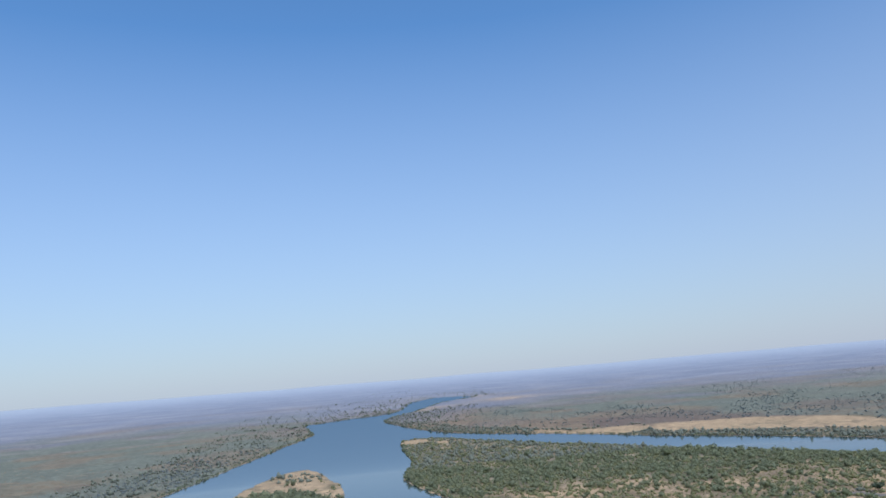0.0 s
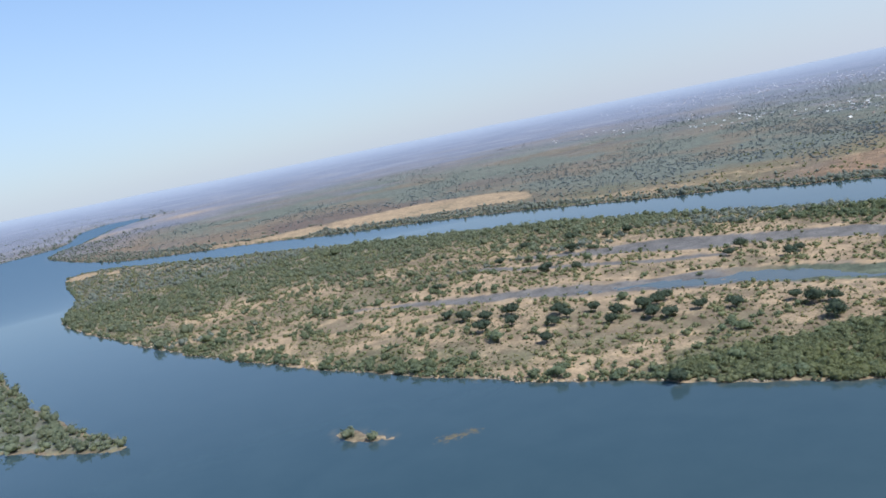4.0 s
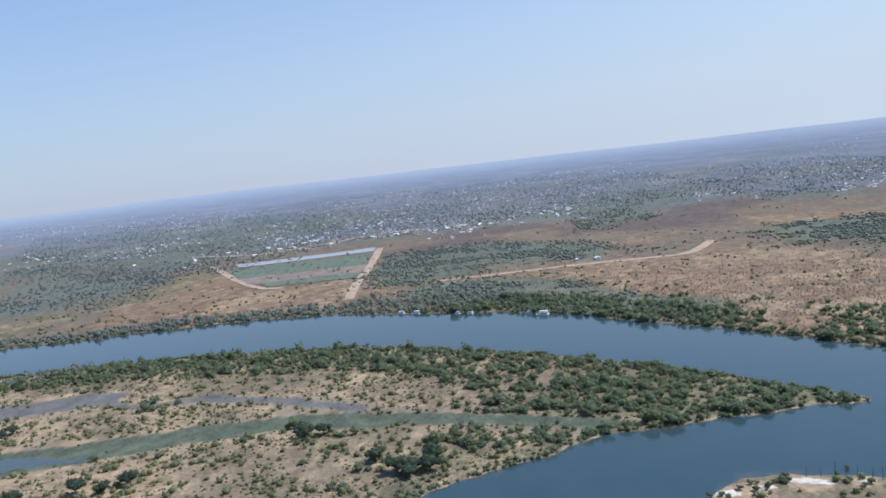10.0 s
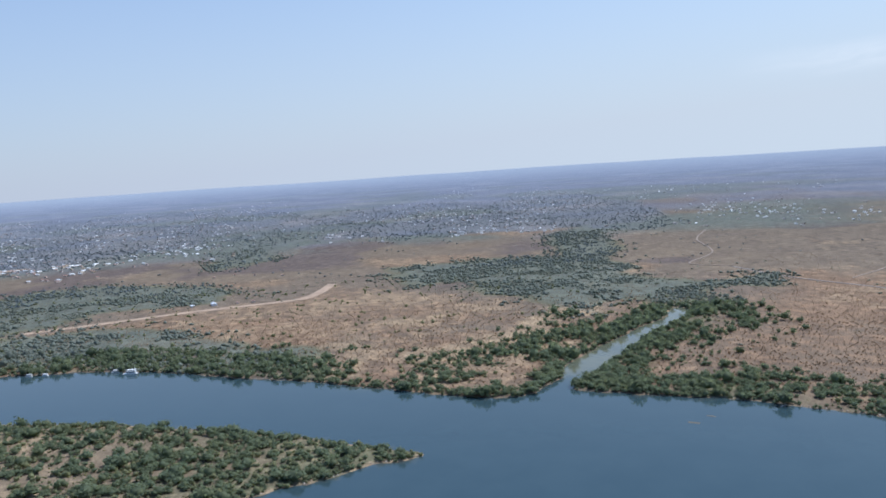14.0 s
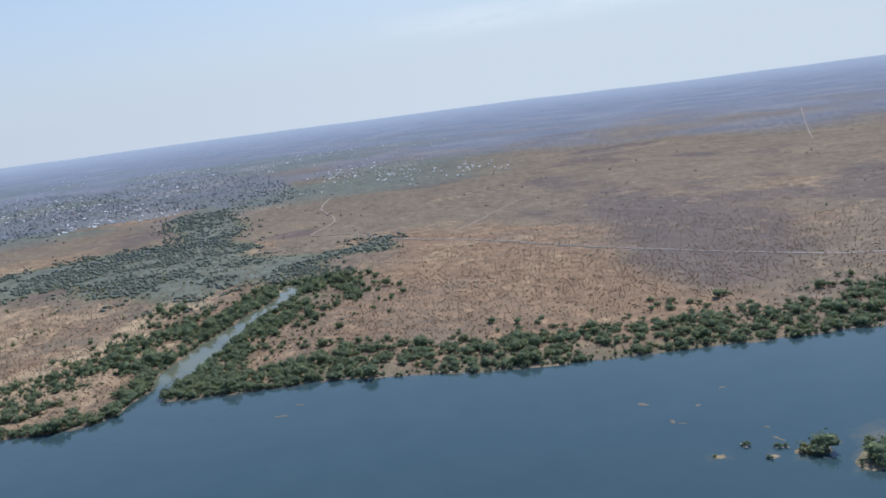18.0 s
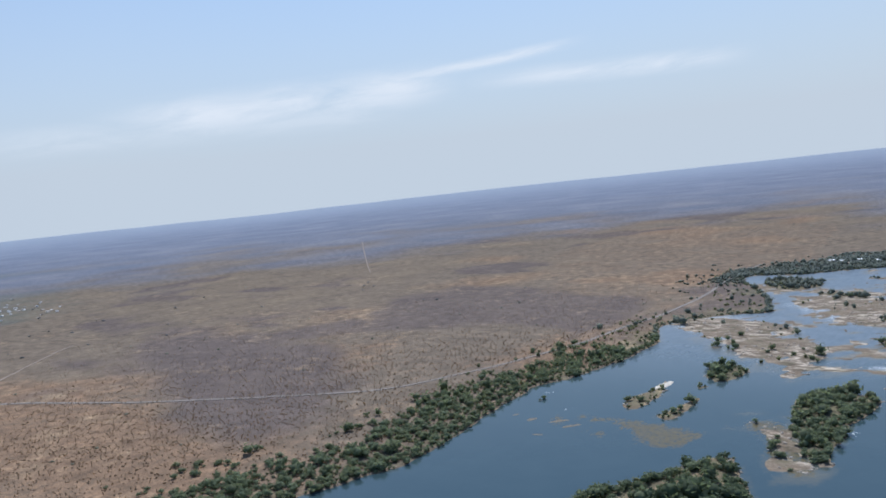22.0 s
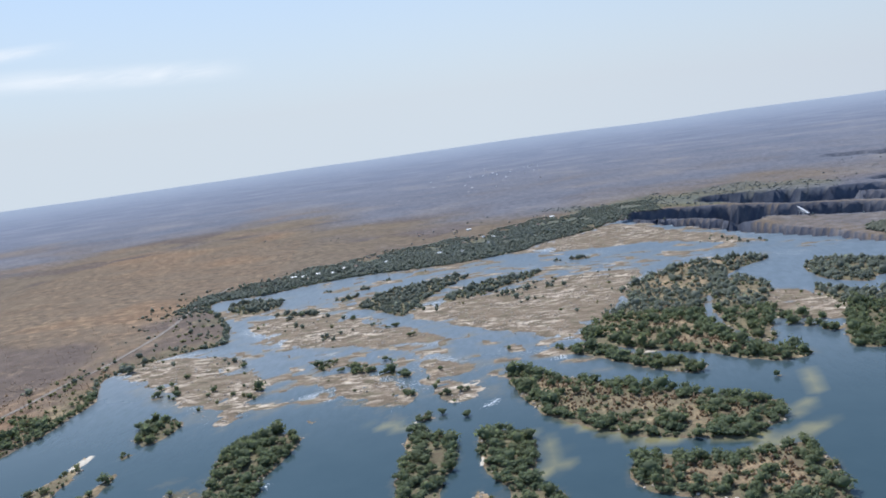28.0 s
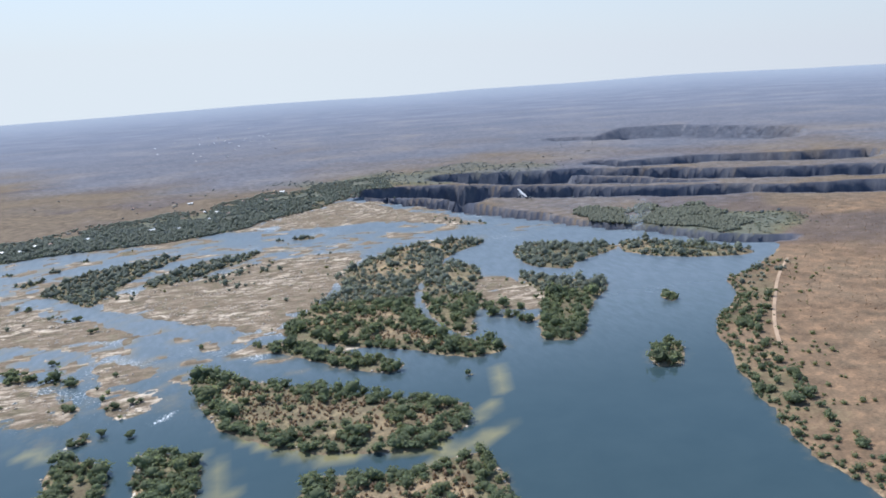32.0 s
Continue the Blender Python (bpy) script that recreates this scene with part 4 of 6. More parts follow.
def cover(s):
    """What grows or lies on the ground: three sets of three weights."""
    x, y, w = s["x"], s["y"], s["water"]
    land = w < 0
    px_, py_, _ = stretched(x, y)
    n1, n2, n3 = fbm(px_, py_, 320, 51), fbm(px_, py_, 90, 61), fbm(px_, py_, 700, 71)
    zero = np.zeros(x.shape)
    on_long = s["long"] > 0
    on_isle = s["isle"] > 0
    main = land & ~on_long & ~on_isle
    shore = smooth(9, 2, -w) * land
    creek = smooth(30, 21, s["creek"] + 14 * (n2 - 0.5)) * on_long
    sand = np.where(on_long, 0.36 + 2.2 * (n2 - 0.45) + 0.5 * smooth(60, 25, s["creek"]), 0)
    sand = np.where(on_long, sand * (0.4 + 0.6 * smooth(200, 950, y)) + 0.05 * smooth(900, 500, y), sand)
    sand = np.where(on_isle, 0.30 + 0.7 * (n2 - 0.5), sand)
    sand = np.where((s["forest"] > 0) | ((s["rim"] > 0) & (s["rim"] < 30)), 0.12, sand)
    sand = np.where((s["rim"] > 28) & on_isle, 0.42 + 0.9 * (n2 - 0.5), sand)
    sand = np.where(on_isle & (s["head"] > -12), 0.62 + 1.2 * (n2 - 0.5), sand)
    east_plain = main & (x > 900) & (y < 1900)
    sand = np.where(east_plain, np.maximum(sand, smooth(0.5, 0.75, n1) * 0.18 + smooth(0.5, 0.72, n2) * 0.22), sand)
    sand = np.where(main, np.maximum(sand, (0.42 + 1.4 * (n2 - 0.5)) * smooth(-30, 20, s["glade"])), sand)
    pale = main * smooth(-1500, -1900, y) * smooth(600, 1200, x)
    sand = np.maximum(sand, pale * (smooth(0.4, 0.65, n1) * 0.2 + smooth(0.45, 0.7, n2) * 0.18))
    sand = np.maximum(sand, np.where(on_long & (y < 700), 0.95, 0.6) * shore * (fbm(x, y, 45, 8) > np.where(on_long, 0.45, 0.6)))
    sand = np.maximum(sand, (0.72 + 0.9 * (n2 - 0.5)) * smooth(-28, 14, s["straw"]) * (s["water"] < 0))
    sand = np.maximum(sand, (0.5 + 0.8 * (n2 - 0.5)) * smooth(-30, 20, s["bare"]) * main)
    for px, py, pr in SPITS:
        sand = np.maximum(sand, 1.6 * smooth(pr + 8, pr - 6, np.hypot(x - px, y - py)))
    green = np.where(on_long, 0.25 + 0.9 * (n1 - 0.5) + 0.35 * smooth(150, 30, -w), 0)
    green = np.where(on_isle, 0.55, green)
    woody = smooth(-20, 20, np.maximum(s["woods"], s["green"]))
    green = np.where(main, (0.35 + 1.2 * (n2 - 0.5)) * smooth(100, 40, np.minimum(s["east"], s["west"])), green)
    green = np.maximum(green, 0.75 * woody * main)
    sand = np.maximum(sand, (0.27 + 0.9 * (n2 - 0.42)) * (1 - 0.5 * smooth(-1500, -2200, y)) * smooth(-100, 60, s["tan"]) * main)
    north = main & (y > 1600)
    green = np.where(north, np.maximum(green, (0.60 + 0.7 * (n1 - 0.5)) * smooth(3050, 2650, s["r"])), green)
    rock = np.where((s["rock"] > -3) & (s["rock"] >= s["isle"] - 8), 1.0, 0)
    reef = reef_weight(s)
    rock = np.maximum(rock, (reef > 0.45) * 0.8)
    red = np.where(east_plain, smooth(850, 1100, x) * 0.6 + 1.5 * (n1 - 0.5) - 0.6 * smooth(1700, 2500, x) - 0.25 * smooth(-1150, -1700, y), 0)
    red = np.where(east_plain, np.maximum(red, (0.6 - 0.25 * smooth(-1700, -2200, y)) * smooth(-100, 60, s["tan"])), red)
    red = np.where(main & (x < -600) & (y > 800), 0.18 * smooth(200, 500, s["west"]), red)
    red = np.where(main & (x < -250) & (y < 0), 0.6 - 0.5 * smooth(-2150, -2450, y), red)
    scrub = np.where(main, 0.35 + 0.9 * (n3 - 0.4) + 0.4 * smooth(500, 1500, s["r"]), 0)
    reedy = smooth(720, 860, x + 90 * (n2 - 0.5)) * smooth(33, 24, s["stream"])
    mud = creek * (1 - reedy) * 0.9 + 0.4 * smooth(60, 40, s["creek"]) * on_long * (n2 > 0.56)
    reed = creek * reedy * 0.95
    burnt = np.where(main & (s["r"] > 1200), smooth(0.56, 0.70, fbm(px_, py_ * 1.4, 520, 91)) * 0.75 * smooth(1500, 2300, s["r"]), 0)
    burnt = np.maximum(burnt * (1 - smooth(-40, 40, s["tan"])), 0.72 * smooth(-50, 50, s["burnt"]) * main)
    burnt = np.maximum(burnt, 0.85 * smooth(-80, 120, s["brown"]) * main)
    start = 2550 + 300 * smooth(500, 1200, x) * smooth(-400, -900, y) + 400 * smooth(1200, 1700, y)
    # this cover grows with distance and carries the haze colour
    hazed_wood = smooth(start - 150, start + 1350, s["r"] + 1100 * (n3 - 0.5)) * 0.95 * (1 - 0.8 * smooth(-60, 60, s["tan"]))
    in_town = smooth(-80, 60, s["town"]) * main
    hazed_wood = np.maximum(hazed_wood, 0.7 * in_town)
    green = np.maximum(green, 0.7 * in_town)
    hazed_wood = np.maximum(hazed_wood, 0.4 * main * smooth(-300, -500, x) * smooth(-2150, -2500, y) * smooth(0.35, 0.55, n1))
    a = np.stack([sand, green, rock], 1)
    b = np.stack([red, mud, scrub], 1)
    c = np.stack([hazed_wood, burnt, reed], 1)
    return [np.clip(k, 0, 1) for k in (a, b, c)]


def mesh_np(name, verts, faces, mats, index=None, shade=False):
    """A mesh from arrays: places, triangles or quads, and their materials."""
    me = bpy.data.meshes.new(name)
    verts, faces = np.asarray(verts, np.float32), np.asarray(faces, np.int32)
    k = faces.shape[1]
    me.vertices.add(len(verts))
    me.vertices.foreach_set("co", verts.ravel())
    me.loops.add(len(faces) * k)
    me.loops.foreach_set("vertex_index", faces.ravel())
    me.polygons.add(len(faces))
    me.polygons.foreach_set("loop_start", np.arange(0, len(faces) * k, k, dtype=np.int32))
    for m in mats:
        me.materials.append(m)
    if index is not None:
        me.polygons.foreach_set("material_index", np.asarray(index, np.int32))
    me.polygons.foreach_set("use_smooth", np.full(len(faces), shade))
    me.update(calc_edges=True)
    me.validate()
    return me


def paint_weights(me, name, rgb):
    at = me.attributes.new(name, "FLOAT_COLOR", "POINT")
    at.data.foreach_set("color", np.column_stack([rgb, np.ones(len(rgb))]).astype(np.float32).ravel())


def polar_grid(radii, angles):
    nr, na = len(radii), len(angles)
    rr, aa = np.meshgrid(radii, angles, indexing="ij")
    x, y = CENTRE[0] - rr * np.sin(aa), CENTRE[1] + rr * np.cos(aa)
    i = np.arange(nr - 1)[:, None] * na
    j = np.arange(na)[None, :]
    k = (j + 1) % na
    faces = np.stack([i + j, i + na + j, i + na + k, i + k], -1).reshape(-1, 4)
    return x.ravel(), y.ravel(), faces


# ---- ground and river ----
seen_arc = np.radians(np.arange(40, -226, -0.38))
blind_arc = np.radians(np.arange(-228, -318, -3.0))
ANGLES = np.concatenate([seen_arc, blind_arc])
RADII = np.concatenate([np.linspace(1, 300, 12), np.arange(312, 2300, 9.6), np.arange(2300, 2960, 9.0), np.geomspace(2970, 4010, 62)])
gx, gy, gf = polar_grid(RADII, ANGLES)
gs = survey(gx, gy)
gz = base_height(gx, gy) + relief(gs)
me = mesh_np("ground", np.column_stack([gx, gy, gz]), gf, [MAT_GROUND], shade=True)


def lay_cover(me, s, x, y):
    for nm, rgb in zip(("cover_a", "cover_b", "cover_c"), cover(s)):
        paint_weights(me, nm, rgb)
    # weaker on the farthest walls, as haze would fade them
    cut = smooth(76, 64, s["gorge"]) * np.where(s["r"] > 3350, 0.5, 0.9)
    paint_weights(me, "hazed_basalt", np.column_stack([cut, cut, cut]))
    px, py, _ = stretched(x, y)
    # weights of the painted haze, growing with distance from the middle
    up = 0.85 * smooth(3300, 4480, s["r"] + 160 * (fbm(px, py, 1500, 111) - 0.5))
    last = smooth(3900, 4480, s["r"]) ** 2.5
    leafy = np.maximum(0.4 * smooth(-140, 90, s["town"]), 0.62 * smooth(-20, 50, s["woods"]))
    yaw = np.degrees(np.arctan2(-(x - CENTRE[0]), y - CENTRE[1]))
    round_town = smooth(-20, -45, yaw) * smooth(-125, -108, yaw) * smooth(2750, 3050, s["r"]) * smooth(4350, 4000, s["r"])
    leafy = np.maximum(leafy, (0.42 + 0.4 * smooth(0.36, 0.6, fbm(px, py, 260, 211))) * (0.3 + 0.7 * smooth(120, 480, s["east"])) * smooth(1650, 1900, y) * smooth(4050, 3350, s["r"]) * smooth(2, -24, s["straw"]) * smooth(10, -30, s["bare"]))
    leafy = np.maximum(leafy, round_town * (0.05 + 0.65 * smooth(0.42, 0.62, fbm(px, py, 900, 411)))) * (s["water"] < 0) * (s["isle"] < 0) * (s["long"] < 0)
    leafy = np.maximum(leafy, 0.6 * (y > 600) * smooth(0, 12, s["forest"]) * smooth(-12, -26, s["head"]) * smooth(-4, -14, s["spit"]))
    leafy = np.maximum(leafy, 0.45 * smooth(1350, 1800, y) * smooth(0, 14, s["long"]) * smooth(26, 40, s["creek"]) * smooth(-4, -14, s["spit"]))
    paint_weights(me, "leafy", np.column_stack([leafy, leafy, leafy]))
    paint_weights(me, "rim_haze", np.column_stack([last, last, last]))
    paint_weights(me, "far_haze", np.column_stack([up, up, up]))
    at = me.attributes.new("plan", "FLOAT_VECTOR", "POINT")
    at.data.foreach_set("vector", np.column_stack([px, py, np.zeros(len(px))]).astype(np.float32).ravel())


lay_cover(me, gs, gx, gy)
ground = tagged(new("ground", me), "dry river valley floor with sand, scrub and rock", "ground", kind="structure")

# the bent-up rim at the horizon, with blue haze in its colour
bx_, by_, bf_ = polar_grid(np.linspace(4000, 4480, 30), np.radians(np.arange(0, -360, -0.5)))
br_ = np.hypot(bx_ - CENTRE[0], by_ - CENTRE[1])
bz_ = base_height(bx_, by_) - 0.5 * smooth(4030, 4000, br_) + smooth(4150, 4450, br_) * (fbm(bx_, by_, 700, 101) - 0.5) * 14
me = mesh_np("backdrop", np.column_stack([bx_, by_, bz_]), bf_, [MAT_GROUND], shade=True)
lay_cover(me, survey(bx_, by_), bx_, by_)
backdrop = tagged(new("backdrop", me), "ground bent up to the horizon, haze-blue in its colour", "horizon", kind="structure")

near = np.nonzero(((gs["water"] > -60) | (gs["pool"] > 0.02)) & ~((gs["gorge"] < 75) & (gs["river"] < -3)))[0]
keep = np.zeros(len(gx), bool)
keep[near] = True
na = len(ANGLES)
ri, ai = np.meshgrid(np.arange(0, len(RADII) - 2, 2), np.arange(0, na, 2), indexing="ij")
aj = np.where(ai + 2 >= na, 0, ai + 2)
wf = np.stack([ri * na + ai, (ri + 2) * na + ai, (ri + 2) * na + aj, ri * na + aj], -1).reshape(-1, 4)
wf = wf[keep[wf].all(1)]
used, inv = np.unique(wf, return_inverse=True)
wx_, wy_ = gx[used], gy[used]
me = mesh_np("water", np.column_stack([wx_, wy_, base_height(wx_, wy_) - 95 * smooth(62, 46, gs["gorge"][used])]), inv.reshape(-1, 4), [MAT_WATER], shade=True)
ws = {k: v[used] for k, v in gs.items()}
rocky = smooth(-60, -5, ws["rock"])
shallow = np.maximum(smooth(9, 1, ws["water"]) * 0.35, smooth(0.58, 0.75, fbm(wx_, wy_, 70, 131)) * smooth(-50, -10, ws["rock"]) * 0.6)
shallow = np.maximum(shallow, reef_weight(ws) * 0.9)
foam = rocky * 0.5 + 0.36 * smooth(-1500, -1800, wy_) * smooth(0.45, 0.7, fbm(wx_, wy_, 150, 141))
foam = np.maximum(foam, (0.55 + 0.4 * smooth(0.4, 0.55, fbm(wx_, wy_, 120, 461))) * smooth(72, 61, ws["gorge"]))
for px, py, pr in RAPIDS:
    foam = np.maximum(foam, (0.95 if pr < 20 else 0.7) * smooth(pr * 1.9, pr * 0.5, np.hypot(wx_ - px, wy_ - py)))
paint_weights(me, "drowned", np.column_stack([smooth(-12, 8, ws["weed"]) * 0.75, np.maximum(0.92 * smooth(-5, 6, ws["shoal"]), 0.42 * smooth(1400, 1480, wx_) * smooth(60, 0, wy_) * smooth(-700, -650, wy_)), np.zeros(len(wx_))]))
# third channel: rougher water, also paled for the sky it mirrors
paint_weights(me, "bed", np.column_stack([np.clip(shallow, 0, 1), np.clip(foam, 0, 1), smooth(-1400, -1950, wy_)]))
water = tagged(new("water", me), "calm blue-green river with shoals and rapids", "river", kind="structure")

# ---- helpers for things ----
def part(name, me, parent, label="", m=None):
    ob = new(name, me)
    ob.parent = parent
    if m is not None:
        ob.matrix_basis = m
    if label:
        ob["label"] = label
    return ob


def mesh_bm(name, bm, mat):
    me = bpy.data.meshes.new(name)
    bm.normal_update()
    bm.to_mesh(me)
    bm.free()
    me.materials.append(mat)
    return me


def bm_box(bm, x0, x1, y0, y1, z0, z1, bevel=0.0):
    r = bmesh.ops.create_cube(bm, size=1.0, matrix=Matrix.Translation(((x0 + x1) / 2, (y0 + y1) / 2, (z0 + z1) / 2)) @ Matrix.Diagonal((x1 - x0, y1 - y0, z1 - z0, 1)))
    if bevel:
        edges = list({e for v in r["verts"] for e in v.link_edges})
        bmesh.ops.bevel(bm, geom=edges, offset=bevel, segments=1, affect="EDGES")
    return bm


def box_mesh(name, mat, *box, bevel=0.0):
    return mesh_bm(name, bm_box(bmesh.new(), *box, bevel=bevel), mat)


def thing(name, label, category, group="", at=None):
    ob = new(name)
    ob.empty_display_size = 0.5
    if at is not None:
        ob.matrix_basis = at
    return tagged(ob, label, category, group)


def height_at(x, y):
    x, y = np.atleast_1d(np.asarray(x, float)), np.atleast_1d(np.asarray(y, float))
    return base_height(x, y) + np.maximum(relief(survey(x, y)), 0.05)


# ---- plants ----
rng = np.random.default_rng(7)
PHI = (1 + 5 ** 0.5) / 2
ICO_V = np.array([(-1, PHI, 0), (1, PHI, 0), (-1, -PHI, 0), (1, -PHI, 0), (0, -1, PHI), (0, 1, PHI), (0, -1, -PHI), (0, 1, -PHI), (PHI, 0, -1), (PHI, 0, 1), (-PHI, 0, -1), (-PHI, 0, 1)]) / math.hypot(1, PHI)
ICO_F = np.array([(0, 11, 5), (0, 5, 1), (0, 1, 7), (0, 7, 10), (0, 10, 11), (1, 5, 9), (5, 11, 4), (11, 10, 2), (10, 7, 6), (7, 1, 8), (3, 9, 4), (3, 4, 2), (3, 2, 6), (3, 6, 8), (3, 8, 9), (4, 9, 5), (2, 4, 11), (6, 2, 10), (8, 6, 7), (9, 8, 1)])
OCT_V = np.array([(1, 0, 0), (0, 1, 0), (-1, 0, 0), (0, -1, 0), (0, 0, 1), (0, 0, -0.6)], float)
OCT_F = np.array([(0, 1, 4), (1, 2, 4), (2, 3, 4), (3, 0, 4), (1, 0, 5), (2, 1, 5), (3, 2, 5), (0, 3, 5)])


def finer(v, f):
    """The triangles of a unit ball, each cut in four."""
    v, out, seen = [tuple(p) for p in v], [], {}

    def half(i, j):
        key = (min(i, j), max(i, j))
        if key not in seen:
            p = (np.array(v[i]) + np.array(v[j])) / 2
            seen[key] = len(v)
            v.append(tuple(p / np.linalg.norm(p)))
        return seen[key]

    for a, b, c in f:
        ab, bc, ca = half(a, b), half(b, c), half(c, a)
        out += [(a, ab, ca), (b, bc, ab), (c, ca, bc), (ab, bc, ca)]
    return np.array(v), np.array(out)


BALL_V, BALL_F = finer(ICO_V, ICO_F)


def crown_shape(clumps, leaves, flat=0.62, fine=0, spray=0.15):
    """A crown of radius 1 standing on z = 0: ragged leaf masses, the first of them the largest, hung with loose leaf sprays."""
    vs, fs, n = [], [], 0
    spots = []
    for k in range(clumps):
        a = 2 * math.pi * k / max(1, clumps - 1) + rng.uniform(-0.6, 0.6)
        big = k == 0
        d = 0.0 if big else rng.uniform(0.4, 0.75)
        c = np.array([d * math.cos(a), d * math.sin(a), flat * (0.6 if big else rng.uniform(0.3, 0.85))])
        r = rng.uniform(0.58, 0.7) if big else rng.uniform(0.3, 0.48)
        bv, bf = (BALL_V, BALL_F) if k < fine else (ICO_V, ICO_F)
        q = bv * rng.uniform(0.68, 1.0, len(bv))[:, None] * np.array([r * rng.uniform(0.85, 1.15), r * rng.uniform(0.85, 1.15), r * 0.8]) + c
        vs.append(q)
        fs.append(bf + n)
        n += len(bv)
        spots.append((c, r))
    pick = np.array([r * r for _, r in spots])
    for k in range(leaves):
        c, r = spots[rng.choice(len(spots), p=pick / pick.sum())]
        d = rng.normal(size=3)
        d[2] = abs(d[2]) * 0.9 - 0.2
        d /= np.linalg.norm(d)
        p = c + d * r * rng.uniform(0.8, 1.15) * np.array([1, 1, 0.85])
        q = p + np.clip(rng.normal(size=(3, 3)), -1.3, 1.3) * spray * np.array([1.1, 1.1, 0.8])
        vs.append(q)
        fs.append(np.array([[n, n + 1, n + 2]]))
        n += 3
    v, f = np.vstack(vs), np.vstack(fs)
    v[:, 2] = np.maximum(v[:, 2], 0.02)
    v[:, :2] /= np.percentile(np.hypot(v[:, 0], v[:, 1]), 92)
    v[:, 2] /= max(1.0, v[:, 2].max() * 0.8)
    return v, f


def trunk_shape(height, radius, limbs=3):
    """A tapered trunk that parts into limbs."""
    vs, fs, n = [], [], 0

    def tube(a, b, ra, rb):
        nonlocal n
        a, b = np.array(a), np.array(b)
        for p, r in ((a, ra), (b, rb)):
            for k in range(5):
                t = 2 * math.pi * k / 5
                vs.append(p + np.array([math.cos(t) * r, math.sin(t) * r, 0]))
        for k in range(5):
            m = (k + 1) % 5
            fs.extend([(n + k, n + m, n + 5 + m), (n + k, n + 5 + m, n + 5 + k)])
        n += 10

    fork = (0.02, 0.01, height * 0.55)
    tube((0, 0, -0.05), fork, radius, radius * 0.7)
    for k in range(limbs):
        t = 2 * math.pi * k / limbs + 0.4
        tube(fork, (math.cos(t) * height * 0.5, math.sin(t) * height * 0.5, height * 1.25), radius * 0.55, radius * 0.2)
    return np.array(vs), np.array(fs)


def scatter(name, shapes, x, y, z, radius, tall, mats, label, category, index=None):
    """Many plants as one object of kind stuff: a shape each, turned and sized."""
    vs, fs, ix, n = [], [], [], 0
    pick = rng.integers(len(shapes), size=len(x))
    turn = rng.uniform(0, 2 * math.pi, len(x))
    for k, (v, f) in enumerate(shapes):
        m = np.nonzero(pick == k)[0]
        if not len(m):
            continue
        c, s = np.cos(turn[m])[:, None], np.sin(turn[m])[:, None]
        px = (v[:, 0] * c - v[:, 1] * s) * radius[m, None] + x[m, None]
        py = (v[:, 0] * s + v[:, 1] * c) * radius[m, None] + y[m, None]
        pz = v[:, 2] * tall[m, None] + z[m, None]
        vs.append(np.stack([px, py, pz], -1).reshape(-1, 3))
        fs.append((f[None] + (np.arange(len(m)) * len(v))[:, None, None] + n).reshape(-1, 3))
        if index is not None:
            ix.append(np.tile(index[k], len(m)))
        n += len(m) * len(v)
    me = mesh_np(name, np.vstack(vs), np.vstack(fs), mats, np.concatenate(ix) if ix else None, shade=name not in ("boulder_field", "bank_stones", "town_roofs"))
    return tagged(new(name, me), label, category, kind="stuff")


def with_trunk(v, f, lift):
    """A crown on a short stem, as one shape; z is in parts of the plant's height."""
    tv, tf = trunk_shape(0.35, 0.05, 0)
    q = v.copy()
    q[:, 2] = q[:, 2] * (1 - lift) / max(q[:, 2].max(), 1e-6) + lift
    return np.vstack([q, tv]), np.vstack([f, tf + len(q)]), np.concatenate([np.zeros(len(f)), np.ones(len(tf))])


TREE_SHAPES = [with_trunk(*crown_shape(2 + k % 2, 50, spray=0.16), 0.12) for k in range(8)]
BUSH_SHAPES = [crown_shape(1, 12, spray=0.2) for k in range(8)]
FAR_SHAPES = [crown_shape(1, 19, 0.75, spray=0.23) for k in range(8)]
SHRUB_SHAPES = []
for _ in range(4):
    v = OCT_V * rng.uniform(0.55, 1.3, (6, 1))
    v[:, 2] = np.maximum(v[:, 2] * 0.9 + 0.3, 0)
    SHRUB_SHAPES.append((v, OCT_F))


def sown(n, x0, x1, y0, y1, chance):
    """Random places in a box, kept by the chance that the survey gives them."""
    x, y = rng.uniform(x0, x1, n), rng.uniform(y0, y1, n)
    s = survey(x, y)
    keep = (rng.uniform(size=n) < chance(s)) & (s["water"] < -1.0) & (s["gorge"] > 62) & (s["spit"] < -1)
    s = {k: v[keep] for k, v in s.items()}
    return s["x"], s["y"], base_height(s["x"], s["y"]) + np.maximum(relief(s), 0.0) - 0.1, s


def sown_along(n, line, reach, chance):
    """The same, in a belt along a line."""
    seg = np.hypot(*np.diff(line, axis=0).T)
    k = rng.choice(len(seg), n, p=seg / seg.sum())
    t = rng.uniform(size=n)[:, None]
    p = line[k] * (1 - t) + line[k + 1] * t + rng.uniform(-reach, reach, (n, 2))
    s = survey(p[:, 0], p[:, 1])
    keep = (rng.uniform(size=n) < chance(s)) & (s["water"] < -1.0) & (s["gorge"] > 62) & (s["spit"] < -1)
    s = {k: v[keep] for k, v in s.items()}
    return s["x"], s["y"], base_height(s["x"], s["y"]) + np.maximum(relief(s), 0.0) - 0.1, s


